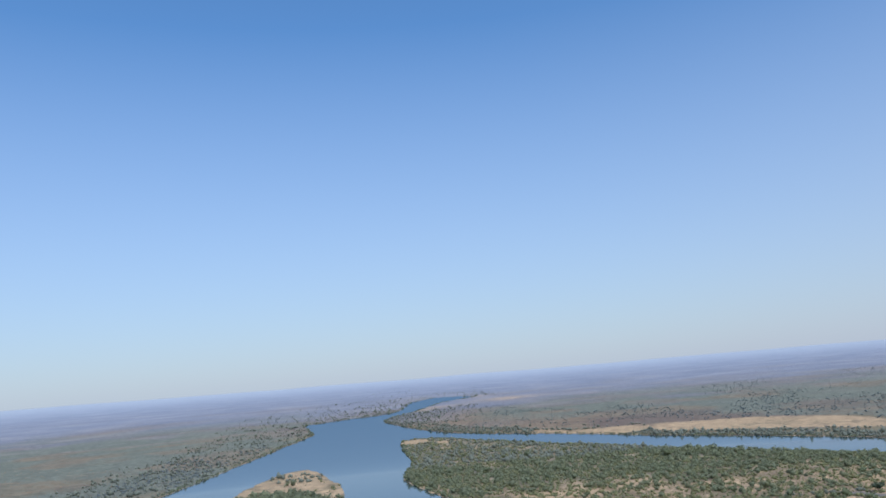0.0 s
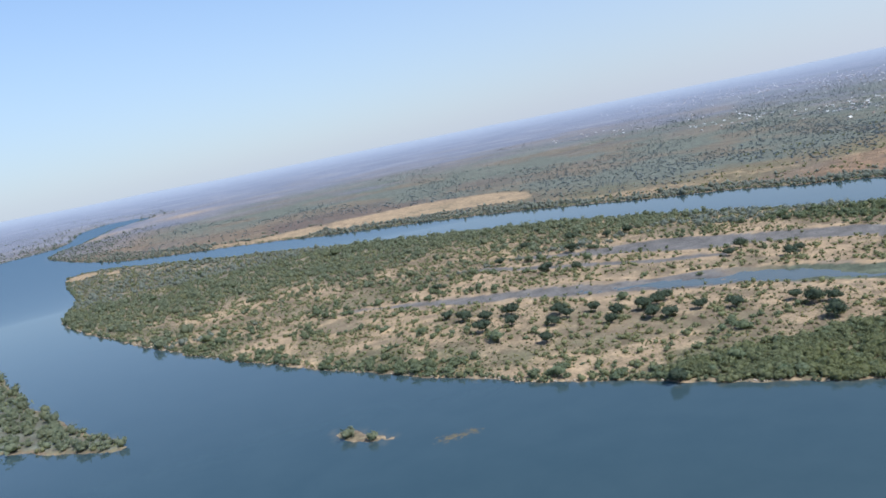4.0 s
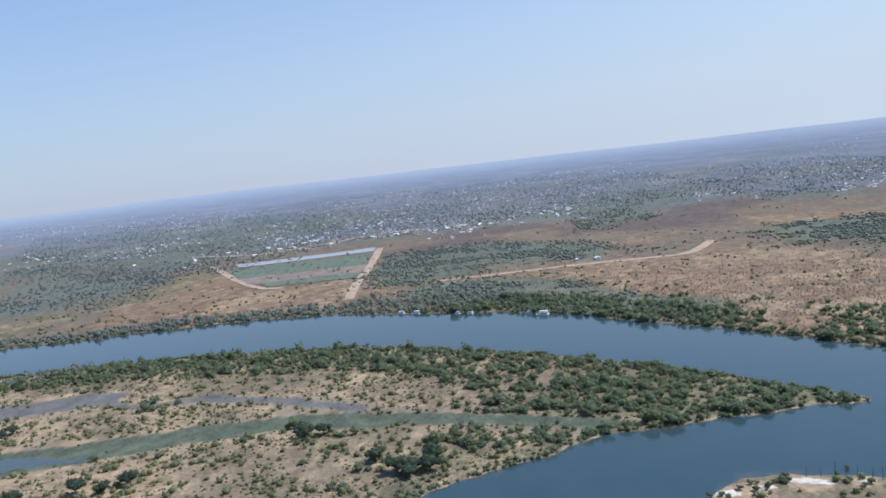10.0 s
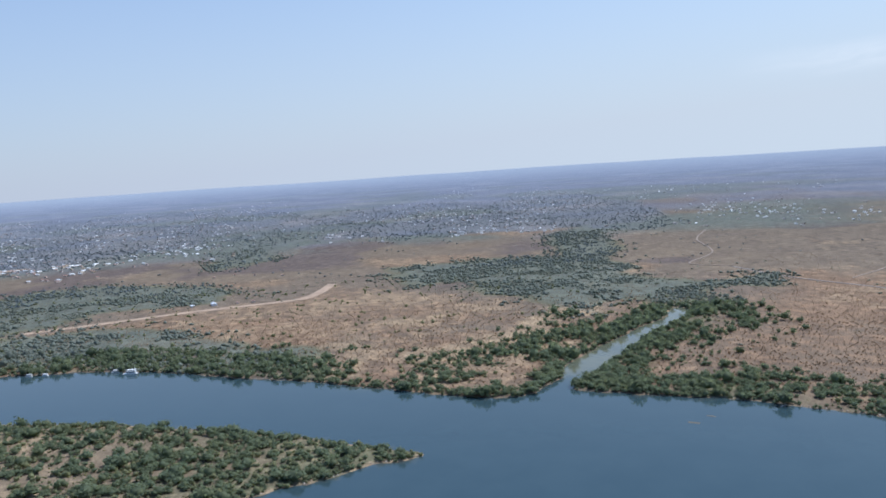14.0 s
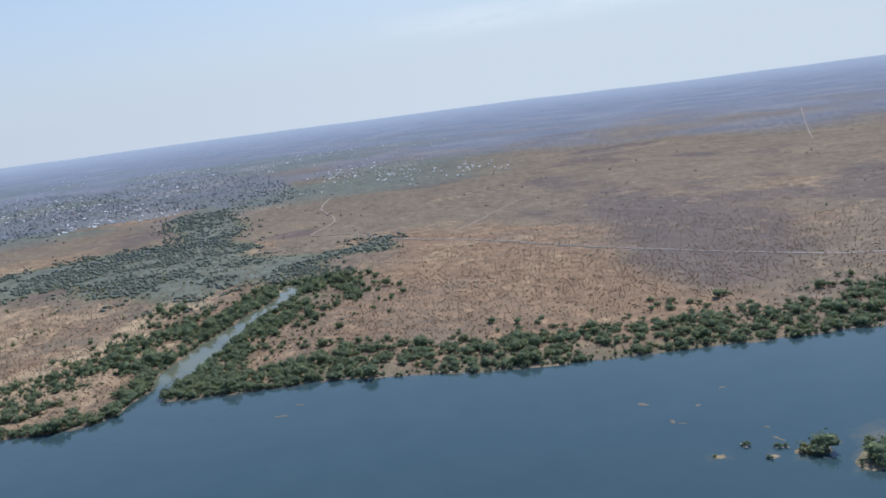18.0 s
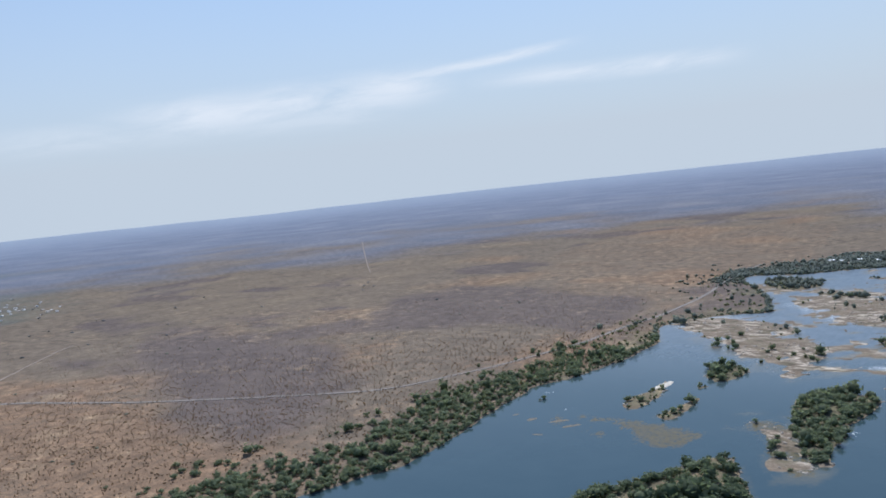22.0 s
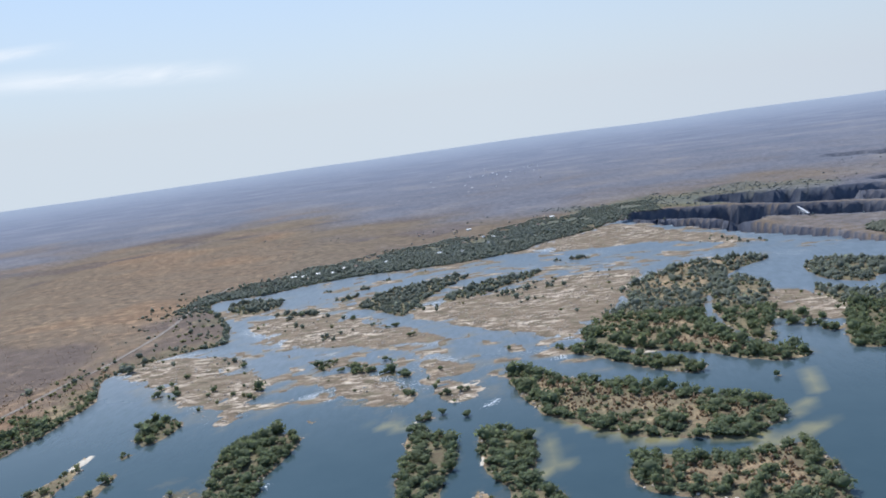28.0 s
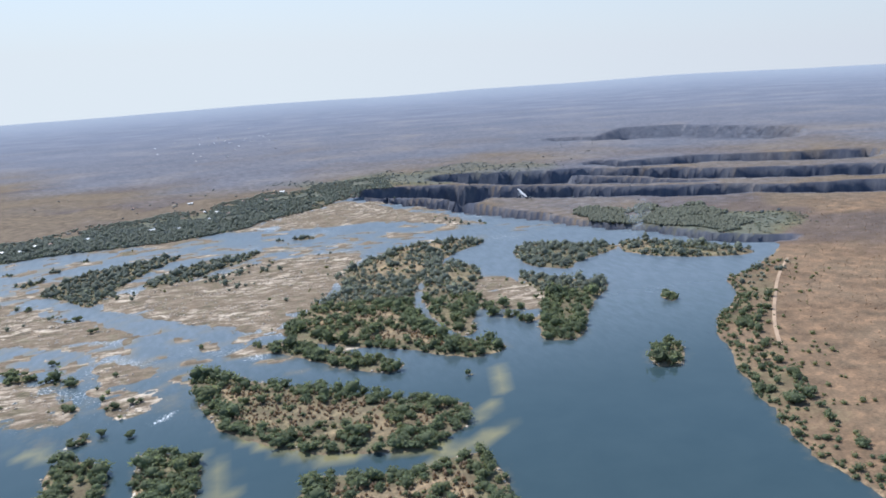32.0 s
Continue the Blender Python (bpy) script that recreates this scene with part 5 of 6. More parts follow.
def tree_chance(s):
    x, y, w = s["x"], s["y"], s["water"]
    n2, n1, n0 = fbm(x, y, 70, 201), fbm(x, y, 260, 211), fbm(x, y, 28, 215)
    p = np.zeros(x.shape)
    on_long = s["long"] > 0
    north_side = on_long & (s["east"] < 480) & (-w < 150 + 90 * (n1 - 0.5)) & ((x > 900) | (y > 1500)) & ~((x < 1010) & (y < 420)) & (x + 0.35 * y > 1010)
    p = np.where(on_long, 0.012 * (n2 > 0.5) + 0.3 * smooth(0.6, 0.72, n2) * (n0 > 0.5), p)
    p = np.where(on_long & (-w < 55 + 90 * (n1 - 0.5)), 0.75 * smooth(0.4, 0.5, n2), p)
    p = np.where(on_long & (x > 600) & (x < 1000) & (y < 640), 0.1 * smooth(0.5, 0.6, n2), p)
    p = np.where(on_long & (x > 960) & (y < 330), 0.7 * smooth(0.36, 0.46, n2), p)
    p = np.where(s["thicket"] > 0, 0.75 * smooth(0.42, 0.52, n0), p)
    p = np.where(on_long & (y > 1150), 0.42 * smooth(0.35, 0.58, n2), p)
    p = np.where(on_long & (y > 1700), 0.6 * (n2 > 0.3), p)
    p = np.where(north_side, 0.85 * (n2 > 0.28), p)
    p = np.where(s["creek"] < 28, 0.01, p)
    p = np.where(s["forest"] > 0, 1.0 * (n2 > 0.22), p)
    p = np.where(s["rim"] > 0, np.where(s["rim"] < 30, 1.0, np.where(x > 560, 0.8 * smooth(0.4, 0.5, n0) * smooth(0.3, 0.4, n2), np.where(y > -1740, 0.07 + 0.4 * smooth(0.54, 0.66, n2), 0.25 + 0.65 * smooth(0.42, 0.54, n2)))), p)
    p = np.where((s["forest"] > 0) & (s["head"] > -8), 0.3 * (n2 > 0.52), p)
    p = np.where((y > 600) & (s["spit"] > -6), 0.02, p)
    p = np.where((s["bush"] > 0) & (s["isle"] > 0), 0.7 * (n2 > 0.38), p)
    p = np.where((s["rock"] > 0) & (s["rock"] >= s["isle"] - 1), np.where(s["rock"] < 16, 0.2 * (n2 > 0.56), 0.12 * (n2 > 0.66)), p)
    main = (w < 0) & (s["long"] < 0) & (s["isle"] < 0)
    belt = 74 + 90 * (n1 - 0.3) + 40 * smooth(-350, -600, y) * smooth(-1500, -1200, y) + 70 * ((y < -2450) & (x < 1000)) + 40 * ((y > -300) & (y < 900))
    by_creek = (x > 1400) & (y < 60) & (y > -620)
    belt = np.where(by_creek, 34 + 70 * (n1 - 0.3), belt)
    p = np.where(main & (s["east"] < belt), np.where(by_creek & (s["east"] > 14), 0.85 * smooth(0.3, 0.44, n2), 0.85 * smooth(0.2, 0.3, n2)), p)
    p = np.where(main & (s["east"] >= belt) & (s["east"] < belt + 110) & (x > 0), (0.22 + 0.2 * (y < -500)) * (n0 > 0.52) * (n2 > 0.4), p)
    p = np.where(main & (s["glade"] > 0) & (s["east"] > 25), 0.62 * smooth(0.44, 0.54, n2), p)
    p = np.where(main & (s["burnt"] > -25) & (s["east"] > 12), 0.06 * p, p)
    p = np.where(main & (x < 0) & (y > 600) & (s["west"] < 380 + 200 * (n1 - 0.5)), 0.5 * (n2 > 0.3), p)
    p = np.where(main & (x < 0) & (y < 0) & (s["west"] < 60 + 60 * (n1 - 0.5)), 0.8 * (n2 > 0.28), p)
    return np.where((w < -1.5) & (s["straw"] < 4), p * (1 - 0.75 * smooth(-25, 10, s["bare"])), 0)


def far_tree_chance(s):
    x, y = s["x"], s["y"]
    n1, n2 = fbm(x, y, 260, 211), fbm(x, y, 120, 221)
    main = (s["water"] < -30) & (s["long"] < 0) & (s["isle"] < 0) & (s["r"] < 3950)
    p = np.where(main & (y > 1600), 0.62 * smooth(0.38, 0.56, n1) * (0.35 + 0.65 * smooth(150, 480, s["east"])), 0.03 * (n2 > 0.5))
    p = np.where(main & (s["town"] > 0), 0.3 + 0.65 * smooth(0.35, 0.55, n2), p)
    p = np.where(main & (s["green"] > 0), 0.45 * (n2 > 0.42), p)
    p = np.where(main & (s["woods"] > -60), np.maximum(p, 0.6 * smooth(-70, 50, s["woods"]) * smooth(0.38, 0.52, n2)), p)
    return np.where(main & (s["tan"] < 10) & (s["straw"] < 4), p * (1 - 0.75 * smooth(-25, 10, s["bare"])), 0)


def dry_chance(s):
    x, y = s["x"], s["y"]
    n2 = fbm(x, y, 120, 231)
    main = (s["water"] < -20) & (s["long"] < 0) & (s["isle"] < 0)
    p = np.where(main & (x > 900) & (s["r"] < 2500), 0.5 + 0.8 * (n2 - 0.5), 0.0)
    p = np.where(main & (x < -560), 0.5, p)
    return p


def bush_chance(s):
    x, y, w = s["x"], s["y"], s["water"]
    n2, n1 = fbm(x, y, 40, 241), fbm(x, y, 200, 251)
    p = np.where(s["long"] > 0, 0.1 + 0.16 * (y < 900) + 0.95 * smooth(0.46, 0.62, n2) * (0.4 + n1) + 0.15 * smooth(60, 10, -w) + 0.3 * smooth(1050, 1350, y + 0.2 * (400 - x)), 0.0)
    p = np.where((s["long"] > 0) & (s["creek"] < 24), 0.015, p)
    p = np.where(s["isle"] > 0, np.where(x > 560, 0.9, 0.45), p)
    p = np.where((s["isle"] > 0) & ((s["head"] > -8) | ((y > 600) & (s["spit"] > -6))), 0.07, p)
    p = np.where((s["rock"] > 0) & (s["rock"] >= s["isle"] - 1), 0.12 * (n2 > 0.55), p)
    main = (w < 0) & (s["long"] < 0) & (s["isle"] < 0)
    p = np.where(main & (x > 1150) & (y > -400), 0.4 * smooth(0.48, 0.62, n2), p)
    p = np.where(main & (np.minimum(s["east"], s["west"]) < 120), 0.55 * (n2 > 0.4), p)
    return np.where(w < -1.0, p, 0)


# big trees: along the long island, on the river islands, on the banks
lots = [sown(58000, -300, 1400, -120, 2680, lambda q: tree_chance(q) * (q["long"] > 0)),
        sown(40000, -800, 1000, -2650, -640, lambda q: tree_chance(q) * (q["isle"] > 0)),
        sown(9500, -620, 260, 680, 2230, lambda q: tree_chance(q) * (q["isle"] > 0)),
        sown_along(46000, EAST_LINE, 170, lambda q: tree_chance(q) * (q["isle"] <= 0) * (q["long"] <= 0)),
        sown_along(22000, WEST_LINE, 330, lambda q: tree_chance(q) * (q["isle"] <= 0) * (q["long"] <= 0) * (q["x"] < 0))]
x, y, z = (np.concatenate([lot[k] for lot in lots]) for k in range(3))
s = {k: np.concatenate([lot[3][k] for lot in lots]) for k in lots[0][3]}
r = (2.6 + 5.0 * rng.uniform(size=len(x)) ** 1.5) * np.where(rng.uniform(size=len(x)) < 0.12, 1.65, 1.0) * np.where(s["long"] > 0, 0.98, np.where((s["rim"] > 0) & (x > 560), 1.35, np.where(s["isle"] > 0, 1.2, 1.0)))
tall = r * rng.uniform(0.95, 1.6, len(x))
first = np.argsort(np.where(s["long"] > 0, 0, 1) + 0.9 * rng.uniform(size=len(x)))[:130]
LONE = [(462, 1254), (567, 857), (600, 845), (520, 900), (585, 805), (640, 790), (640, 862), (952, 488), (967, 472), (774, 640), (783, 612), (806, 602), (888, 335), (893, 322), (899, 304), (880, 318), (907, 370), (725, 700), (742, 690), (880, 1010), (900, 909), (610, 1330), (735, 1290), (486, 618), (521, 923), (545, 832), (598, 789), (419, 938), (455, 827), (423, 1014), (409, 1050), (444, 991), (479, 983), (557, 893), (621, 850), (493, 884), (457, 932), (790, 1398), (842, 1345), (881, 1329), (837, 983), (873, 899), (632, 1185), (668, 1148), (703, 1423), (723, 727), (667, 759), (700, 646), (770, 480), (925, 315)]
rest = np.ones(len(x), bool)
rest[first] = False
for lx, ly in LONE:
    rest &= np.hypot(x - lx, y - ly) > 14
away = np.hypot(x - 300, y + 300)
shady = rest & (s["rim"] > 0) & (x > 560) & (rng.uniform(size=len(x)) < 0.65)
rest &= ~shady
lush = rest & (y > 600) & (away < 2400) & ((s["isle"] > 0) | ((s["long"] > 0) & (y > 1350)))
rest &= ~lush
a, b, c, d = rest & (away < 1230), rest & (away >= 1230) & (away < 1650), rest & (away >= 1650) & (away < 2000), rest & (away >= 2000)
scatter("tree_cover", [(v, f) for v, f, _ in TREE_SHAPES], x[a], y[a], z[a], r[a], tall[a], [MAT_TREE, MAT_BARK], "dense dark green riverine trees along the banks and islands", "trees", [i for _, _, i in TREE_SHAPES])
scatter("shady_tree_cover", [(v, f) for v, f, _ in TREE_SHAPES], x[shady], y[shady], z[shady], r[shady], tall[shady], [MAT_SHADY, MAT_BARK], "dense dark green trees on a river island", "trees", [i for _, _, i in TREE_SHAPES])
scatter("mid_tree_cover", FAR_SHAPES, x[b], y[b], z[b], r[b], tall[b], [MAT_TREE], "dark green trees over the islands and banks", "trees")
scatter("far_tree_cover", BUSH_SHAPES, x[c], y[c], z[c], r[c], tall[c], [MAT_TREE_HAZED], "distant dark green trees along the river", "trees")
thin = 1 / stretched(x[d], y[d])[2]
scatter("outer_tree_cover", SHRUB_SHAPES, x[d], y[d], z[d], r[d] * thin * 0.85, tall[d] * thin * 0.7, [MAT_TREE_HAZED], "small distant trees lining the river", "trees")
scatter("lush_tree_cover", FAR_SHAPES, x[lush], y[lush], z[lush], r[lush], tall[lush], [MAT_LUSH], "fresh green trees crowding the upstream islands", "trees")

# single trees that stand out
tree_models = []
for k in range(6):
    v, f = crown_shape(9, 420, 0.7, fine=2, spray=0.085)
    v = v * np.array([6.0, 6.0, 6.4]) + np.array([0, 0, 2.6])
    crown = mesh_np("crown", v, f, [MAT_TREE], shade=True)
    tv, tf = trunk_shape(4.2, 0.45, 4)
    dark = crown.copy()
    dark.materials[0] = MAT_TREE_DARK
    tree_models.append((mesh_np("trunk", tv, tf, [MAT_BARK]), crown, dark))


def tree(x, y, z, size, turn, model, label, group, crown=1):
    t = thing("tree", label, "tree", group, pose(x, y, z, 0, 0, turn) @ Matrix.Diagonal((size, size, size, 1)))
    part("trunk", tree_models[model][0], t)
    part("crown", tree_models[model][crown], t)
    return t


lz = height_at([p[0] for p in LONE], [p[1] for p in LONE])
for k, (lx, ly) in enumerate(LONE):
    tree(lx, ly, float(lz[k]) - 0.1, 1.45 + 0.7 * ((k * 7) % 5) / 5, k * 53, k % 6, "tall dark green broadleaf tree on the sandy island", "trees on the long island", 2)
for k in first:
    on_long = s["long"][k] > 0
    tree(x[k], y[k], z[k], r[k] / 6.0, float(rng.uniform(0, 360)), int(rng.integers(6)),
         "green broadleaf tree on the bushy sand island" if on_long else "green riverside tree at the water's edge", "trees on the long island" if on_long else "riverside trees")

# dead trees standing on the sandy islet
MAT_SNAG = plain_mat("dead_wood", (0.11, 0.095, 0.08), 0.9, 0.3, 0.4)


def branch_mesh(name, a, b, ra, rb):
    a, b = Vector(a), Vector(b)
    bm = bmesh.new()
    bmesh.ops.create_cone(bm, cap_ends=True, segments=6, radius1=ra, radius2=rb, depth=(b - a).length,
                          matrix=Matrix.Translation((a + b) / 2) @ (b - a).to_track_quat("Z", "Y").to_matrix().to_4x4())
    return mesh_bm(name, bm, MAT_SNAG)


snag_trunk = branch_mesh("trunk", (0, 0, -0.3), (0.3, 0.1, 11), 0.38, 0.12)
snag_arms = [branch_mesh("branch", (0.1 * k, 0.03 * k, 4.5 + 1.7 * k), (2.6 * math.cos(2.3 * k), 2.6 * math.sin(2.3 * k), 7.6 + 1.5 * k), 0.16, 0.05) for k in range(4)]
for k, (sx, sy) in enumerate(((952, -33), (956, -44), (950, -52), (957, -60), (946, -70), (953, -78), (944, -88), (956, -96), (949, -108), (955, -118), (943, -126), (951, -138), (938, -148), (946, -22))):
    size = 0.8 + 0.45 * ((k * 5) % 7) / 7
    snag = thing("dead_tree", "bare dead tree standing on a sandy islet", "tree", "dead trees on the islet", pose(sx, sy, float(height_at(sx, sy)[0]) - 0.1, (k * 3) % 7 - 3, (k * 5) % 7 - 3, k * 67) @ Matrix.Diagonal((size, size, size, 1)))
    part("trunk", snag_trunk, snag)
    for arm in snag_arms[:2 + k % 3]:
        part("branch", arm, snag)

# clumps of trees on the river rocks: x, y, reach, number
for cx, cy, reach, number in ((565, -1842, 15, 9), (536, -1787, 9, 4), (509, -1800, 17, 12), (455, -1742, 10, 5), (427, -1728, 9, 4), (352, -1597, 8, 4), (325, -1612, 12, 6), (382, -1509, 7, 4), (320, -1507, 7, 3), (351, -1521, 6, 2), (453, -1820, 7, 3), (362, -1730, 5, 3), (567, -2182, 12, 4), (477, -2061, 12, 5), (426, -1971, 9, 3), (699, -2290, 12, 4), (779, -855, 18, 16), (938, -60, 22, 10), (950, -120, 20, 9), (912, 15, 12, 5), (925, -150, 10, 4), (922, 8, 8, 6), (932, -8, 8, 6), (898, 42, 7, 4)):
    px, py = cx + rng.normal(0, 0.55 * reach, number), cy + rng.normal(0, 0.55 * reach, number)
    pz = height_at(px, py)
    for k in range(number):
        tree(px[k], py[k], float(pz[k]) - 0.15, float(rng.uniform(0.4, 0.95)) * (0.62 if cx > 700 else 1.0), float(rng.uniform(0, 360)), int(rng.integers(6)), "dark green tree on a rocky river flat", "trees on the river rocks")

# woods farther off
lots = [sown(30000, -1000, 2300, 1650, 3300, far_tree_chance), sown(46000, 2000, 4000, -1100, 2900, far_tree_chance), sown(26000, -1150, 1100, -3400, -1950, far_tree_chance), sown(14000, 1000, 2800, -2700, 1700, far_tree_chance)]
x, y, z = (np.concatenate([lot[k] for lot in lots]) for k in range(3))
r = rng.uniform(3.0, 6.2, len(x)) / stretched(x, y)[2]
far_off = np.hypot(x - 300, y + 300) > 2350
for nm, shp, m, mat in (("woodland", BUSH_SHAPES, ~far_off, MAT_WOOD), ("far_woodland", SHRUB_SHAPES, far_off, MAT_WOOD_HAZED)):
    scatter(nm, shp, x[m], y[m], z[m], r[m], r[m] * rng.uniform(0.42, 0.75, int(m.sum())), [mat], "dark green woodland on the plain" if m is not far_off else "distant woodland around the town, tinted blue for haze", "woods")

# closed woods by the creek head and the field
x, y, z, s = sown(56000, 1550, 3200, -950, 1200, lambda q: 0.8 * smooth(-80, 70, q["woods"]) * smooth(0.42, 0.6, fbm(q["x"], q["y"], 75, 261)))
r = (2.6 + 5.0 * rng.uniform(size=len(x)) ** 1.4) / stretched(x, y)[2]
scatter("creek_woods", SHRUB_SHAPES, x, y, z, r, r * rng.uniform(0.5, 0.85, len(x)), [MAT_TREE_HAZED], "dark green woods at the head of the creek", "woods")

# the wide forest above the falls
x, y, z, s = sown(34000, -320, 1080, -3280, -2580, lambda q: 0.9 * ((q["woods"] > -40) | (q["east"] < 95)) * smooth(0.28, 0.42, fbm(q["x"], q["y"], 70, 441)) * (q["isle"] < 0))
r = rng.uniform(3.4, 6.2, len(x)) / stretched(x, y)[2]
scatter("falls_forest", SHRUB_SHAPES, x, y, z, r, r * rng.uniform(0.55, 0.85, len(x)), [MAT_TREE_HAZED], "dense green forest on the bank above the falls", "woods")

# the wet forest facing the falls
x, y, z, s = sown(9000, -1010, -640, -2560, -2090, lambda q: 0.95 * (inside_dist(q["x"], q["y"], RAIN_RING, 60) + 130 * (fbm(q["x"], q["y"], 90, 453) - 0.5) > 0) * smooth(0.26, 0.4, fbm(q["x"], q["y"], 60, 447)))
r = rng.uniform(3.4, 6.0, len(x))
scatter("wet_forest", SHRUB_SHAPES, x, y, z, r, r * rng.uniform(0.9, 1.4, len(x)), [MAT_WOOD], "dark green forest facing the falls", "woods")

# bushes that overhang the waterline
lots = [sown_along(13000, EAST_LINE, 34, lambda q: 0.9 * (q["water"] > -14) * (q["isle"] < 0) * (q["long"] < 0)),
        sown_along(9000, WEST_LINE, 34, lambda q: 0.8 * (q["water"] > -14) * (q["x"] < 0) * (q["isle"] < 0)),
        sown(38000, -800, 1000, -2650, -640, lambda q: 0.85 * (q["isle"] > 0) * (q["water"] > -8) * (q["rock"] < q["isle"] - 4)),
        sown_along(16000, np.vstack([LONG, LONG[:1]]), 24, lambda q: 0.75 * (q["long"] > 0) * (q["water"] > -11) * (fbm(q["x"], q["y"], 60, 295) > 0.42))]
x, y, z = (np.concatenate([lot[k] for lot in lots]) for k in range(3))
r = rng.uniform(1.8, 3.8, len(x))
scatter("shore_bushes", BUSH_SHAPES, x, y, z, r, r * rng.uniform(0.9, 1.5, len(x)), [MAT_TREE], "dark green bushes crowding the waterline", "bushes")

# bushes
lots = [sown(46000, -300, 1400, -120, 2680, lambda q: bush_chance(q) * (q["long"] > 0)), sown(50000, -800, 2500, -2700, 2000, lambda q: bush_chance(q) * (q["long"] <= 0))]
x, y, z = (np.concatenate([lot[k] for lot in lots]) for k in range(3))
r = 1.7 + 4.2 * rng.uniform(size=len(x)) ** 1.25
scatter("bushes", BUSH_SHAPES, x, y, z, r, r * rng.uniform(0.9, 1.4, len(x)), [MAT_BUSH], "olive-green bushes dotted over sandy ground", "bushes")

# the dense thicket on the island's south shore
x, y, z, s = sown(9500, 470, 790, 360, 660, lambda q: (q["thicket"] > -4) * smooth(0.3, 0.42, fbm(q["x"], q["y"], 34, 301)))
r = (1.6 + 4.6 * rng.uniform(size=len(x)) ** 2.2) * (0.55 + 1.1 * fbm(x, y, 26, 307))
scatter("thicket", FAR_SHAPES, x, y, z, r, r * rng.uniform(0.9, 1.3, len(x)), [MAT_THICKET], "dense olive-green thicket along the sandy shore", "bushes")

# low scrub between the bushes
x, y, z, s = sown(50000, -300, 1400, -120, 2680, lambda q: (q["long"] > 0) * (q["creek"] > 24) * (0.05 + 0.9 * smooth(0.46, 0.6, fbm(q["x"], q["y"], 90, 291))))
r = rng.uniform(0.9, 2.6, len(x))
scatter("low_scrub", SHRUB_SHAPES, x, y, z, r, r * rng.uniform(0.7, 1.1, len(x)), [MAT_SCRUB], "grey-green low scrub over the island sand", "scrub")

# yellow-green grass tufts between them
x, y, z, s = sown(60000, -300, 1400, -120, 2000, lambda q: (q["long"] > 0) * (q["creek"] > 26) * 0.75 * smooth(0.42, 0.6, fbm(q["x"], q["y"], 85, 271)))
r = rng.uniform(0.8, 2.0, len(x))
scatter("grass_tufts", SHRUB_SHAPES, x, y, z, r, r * rng.uniform(0.5, 0.9, len(x)), [MAT_TUFT], "yellow-green grass tufts on the island sand", "grass")

# bare standing trees inside the wooded islands
x, y, z, s = sown(42000, -400, 800, -2400, -880, lambda q: (q["rim"] > 20) * (q["x"] < 560) * np.where(q["y"] > -1740, 0.9, 0.45 * (fbm(q["x"], q["y"], 120, 451) > 0.5)) * (fbm(q["x"], q["y"], 60, 281) > 0.36))
r = rng.uniform(1.2, 2.6, len(x))
scatter("bare_trees", SHRUB_SHAPES, x, y, z, r, r * rng.uniform(1.2, 2.3, len(x)), [MAT_BARE], "leafless pale brown trees inside wooded islands", "trees")

# leafless shrubs of the plain
x, y, z, s = sown(100000, -1500, 2700, -2700, 2400, dry_chance)
r = rng.uniform(0.65, 1.7, len(x))
scatter("dry_shrubs", SHRUB_SHAPES, x, y, z, r, r * rng.uniform(0.6, 1.1, len(x)), [MAT_SHRUB], "leafless brown shrubs on the dry plain", "shrubs")
# pale leafless trees among them
x, y, z, s = sown(100000, 900, 2300, -2000, 1000, lambda q: dry_chance(q) * 0.75 * smooth(2100, 1500, q["r"]))
r = rng.uniform(0.7, 1.7, len(x))
scatter("dry_trees", SHRUB_SHAPES, x, y, z, r, rng.uniform(1.4, 2.9, len(x)), [MAT_BARE], "leafless pale trees standing over the dry plain", "trees")


# ---- roads, fields ----
def ribbon(name, pts, width, mat, label, lift=0.5):
    p = rounded(pts, 8, False)
    d = np.gradient(p, axis=0)
    d /= np.linalg.norm(d, axis=1)[:, None]
    side = np.column_stack([-d[:, 1], d[:, 0]]) * width / 2
    a, b = p + side, p - side
    xy = np.vstack([a, b])
    z = height_at(xy[:, 0], xy[:, 1]) + lift
    n = len(p)
    i = np.arange(n - 1)
    top = np.column_stack([i, i + n, i + n + 1, i + 1])
    v = np.column_stack([xy, z])
    v = np.vstack([v, v - np.array([0, 0, 1.5])])
    m = 2 * n
    faces = np.vstack([top, top[:, ::-1] + m, np.column_stack([i, i + 1, i + 1 + m, i + m]), np.column_stack([i + n + 1, i + n, i + n + m, i + n + 1 + m])])
    return tagged(new(name, mesh_np(name, v, faces, [mat], shade=False)), label, "road", kind="structure")


ribbon("road_east", [(2411, -849), (2183, -909), (1990, -1016), (1832, -1075), (1687, -1124), (1555, -1180), (1400, -1255), (1257, -1341), (1186, -1461), (1138, -1573), (1086, -1738), (1066, -1901), (1038, -2050), (1030, -2294), (1050, -2570), (1020, -2760)], 9, MAT_ROAD, "grey gravel road across the dry plain")
ribbon("dirt_strip", [(1960, 800), (2060, 621), (2139, 477), (2191, 355), (2259, 250), (2470, 221)], 26, MAT_TRACK, "wide orange dirt track beside huts")
ribbon("track_town", [(2411, -849), (2506, -763), (2690, -888), (2911, -909), (3055, -984)], 4.5, MAT_TRACK_PALE, "pale winding dirt track", 1.0)
ribbon("track_field", [(2240, 1760), (2080, 1540), (1937, 1328), (1930, 1250)], 22, MAT_TRACK, "sandy track along the field", 1.0)
ribbon("track_field", [(2530, 1290), (2360, 1215), (2235, 1160), (1990, 1050), (1750, 930)], 24, MAT_TRACK, "pale sandy track from the fields to the river", 0.8)
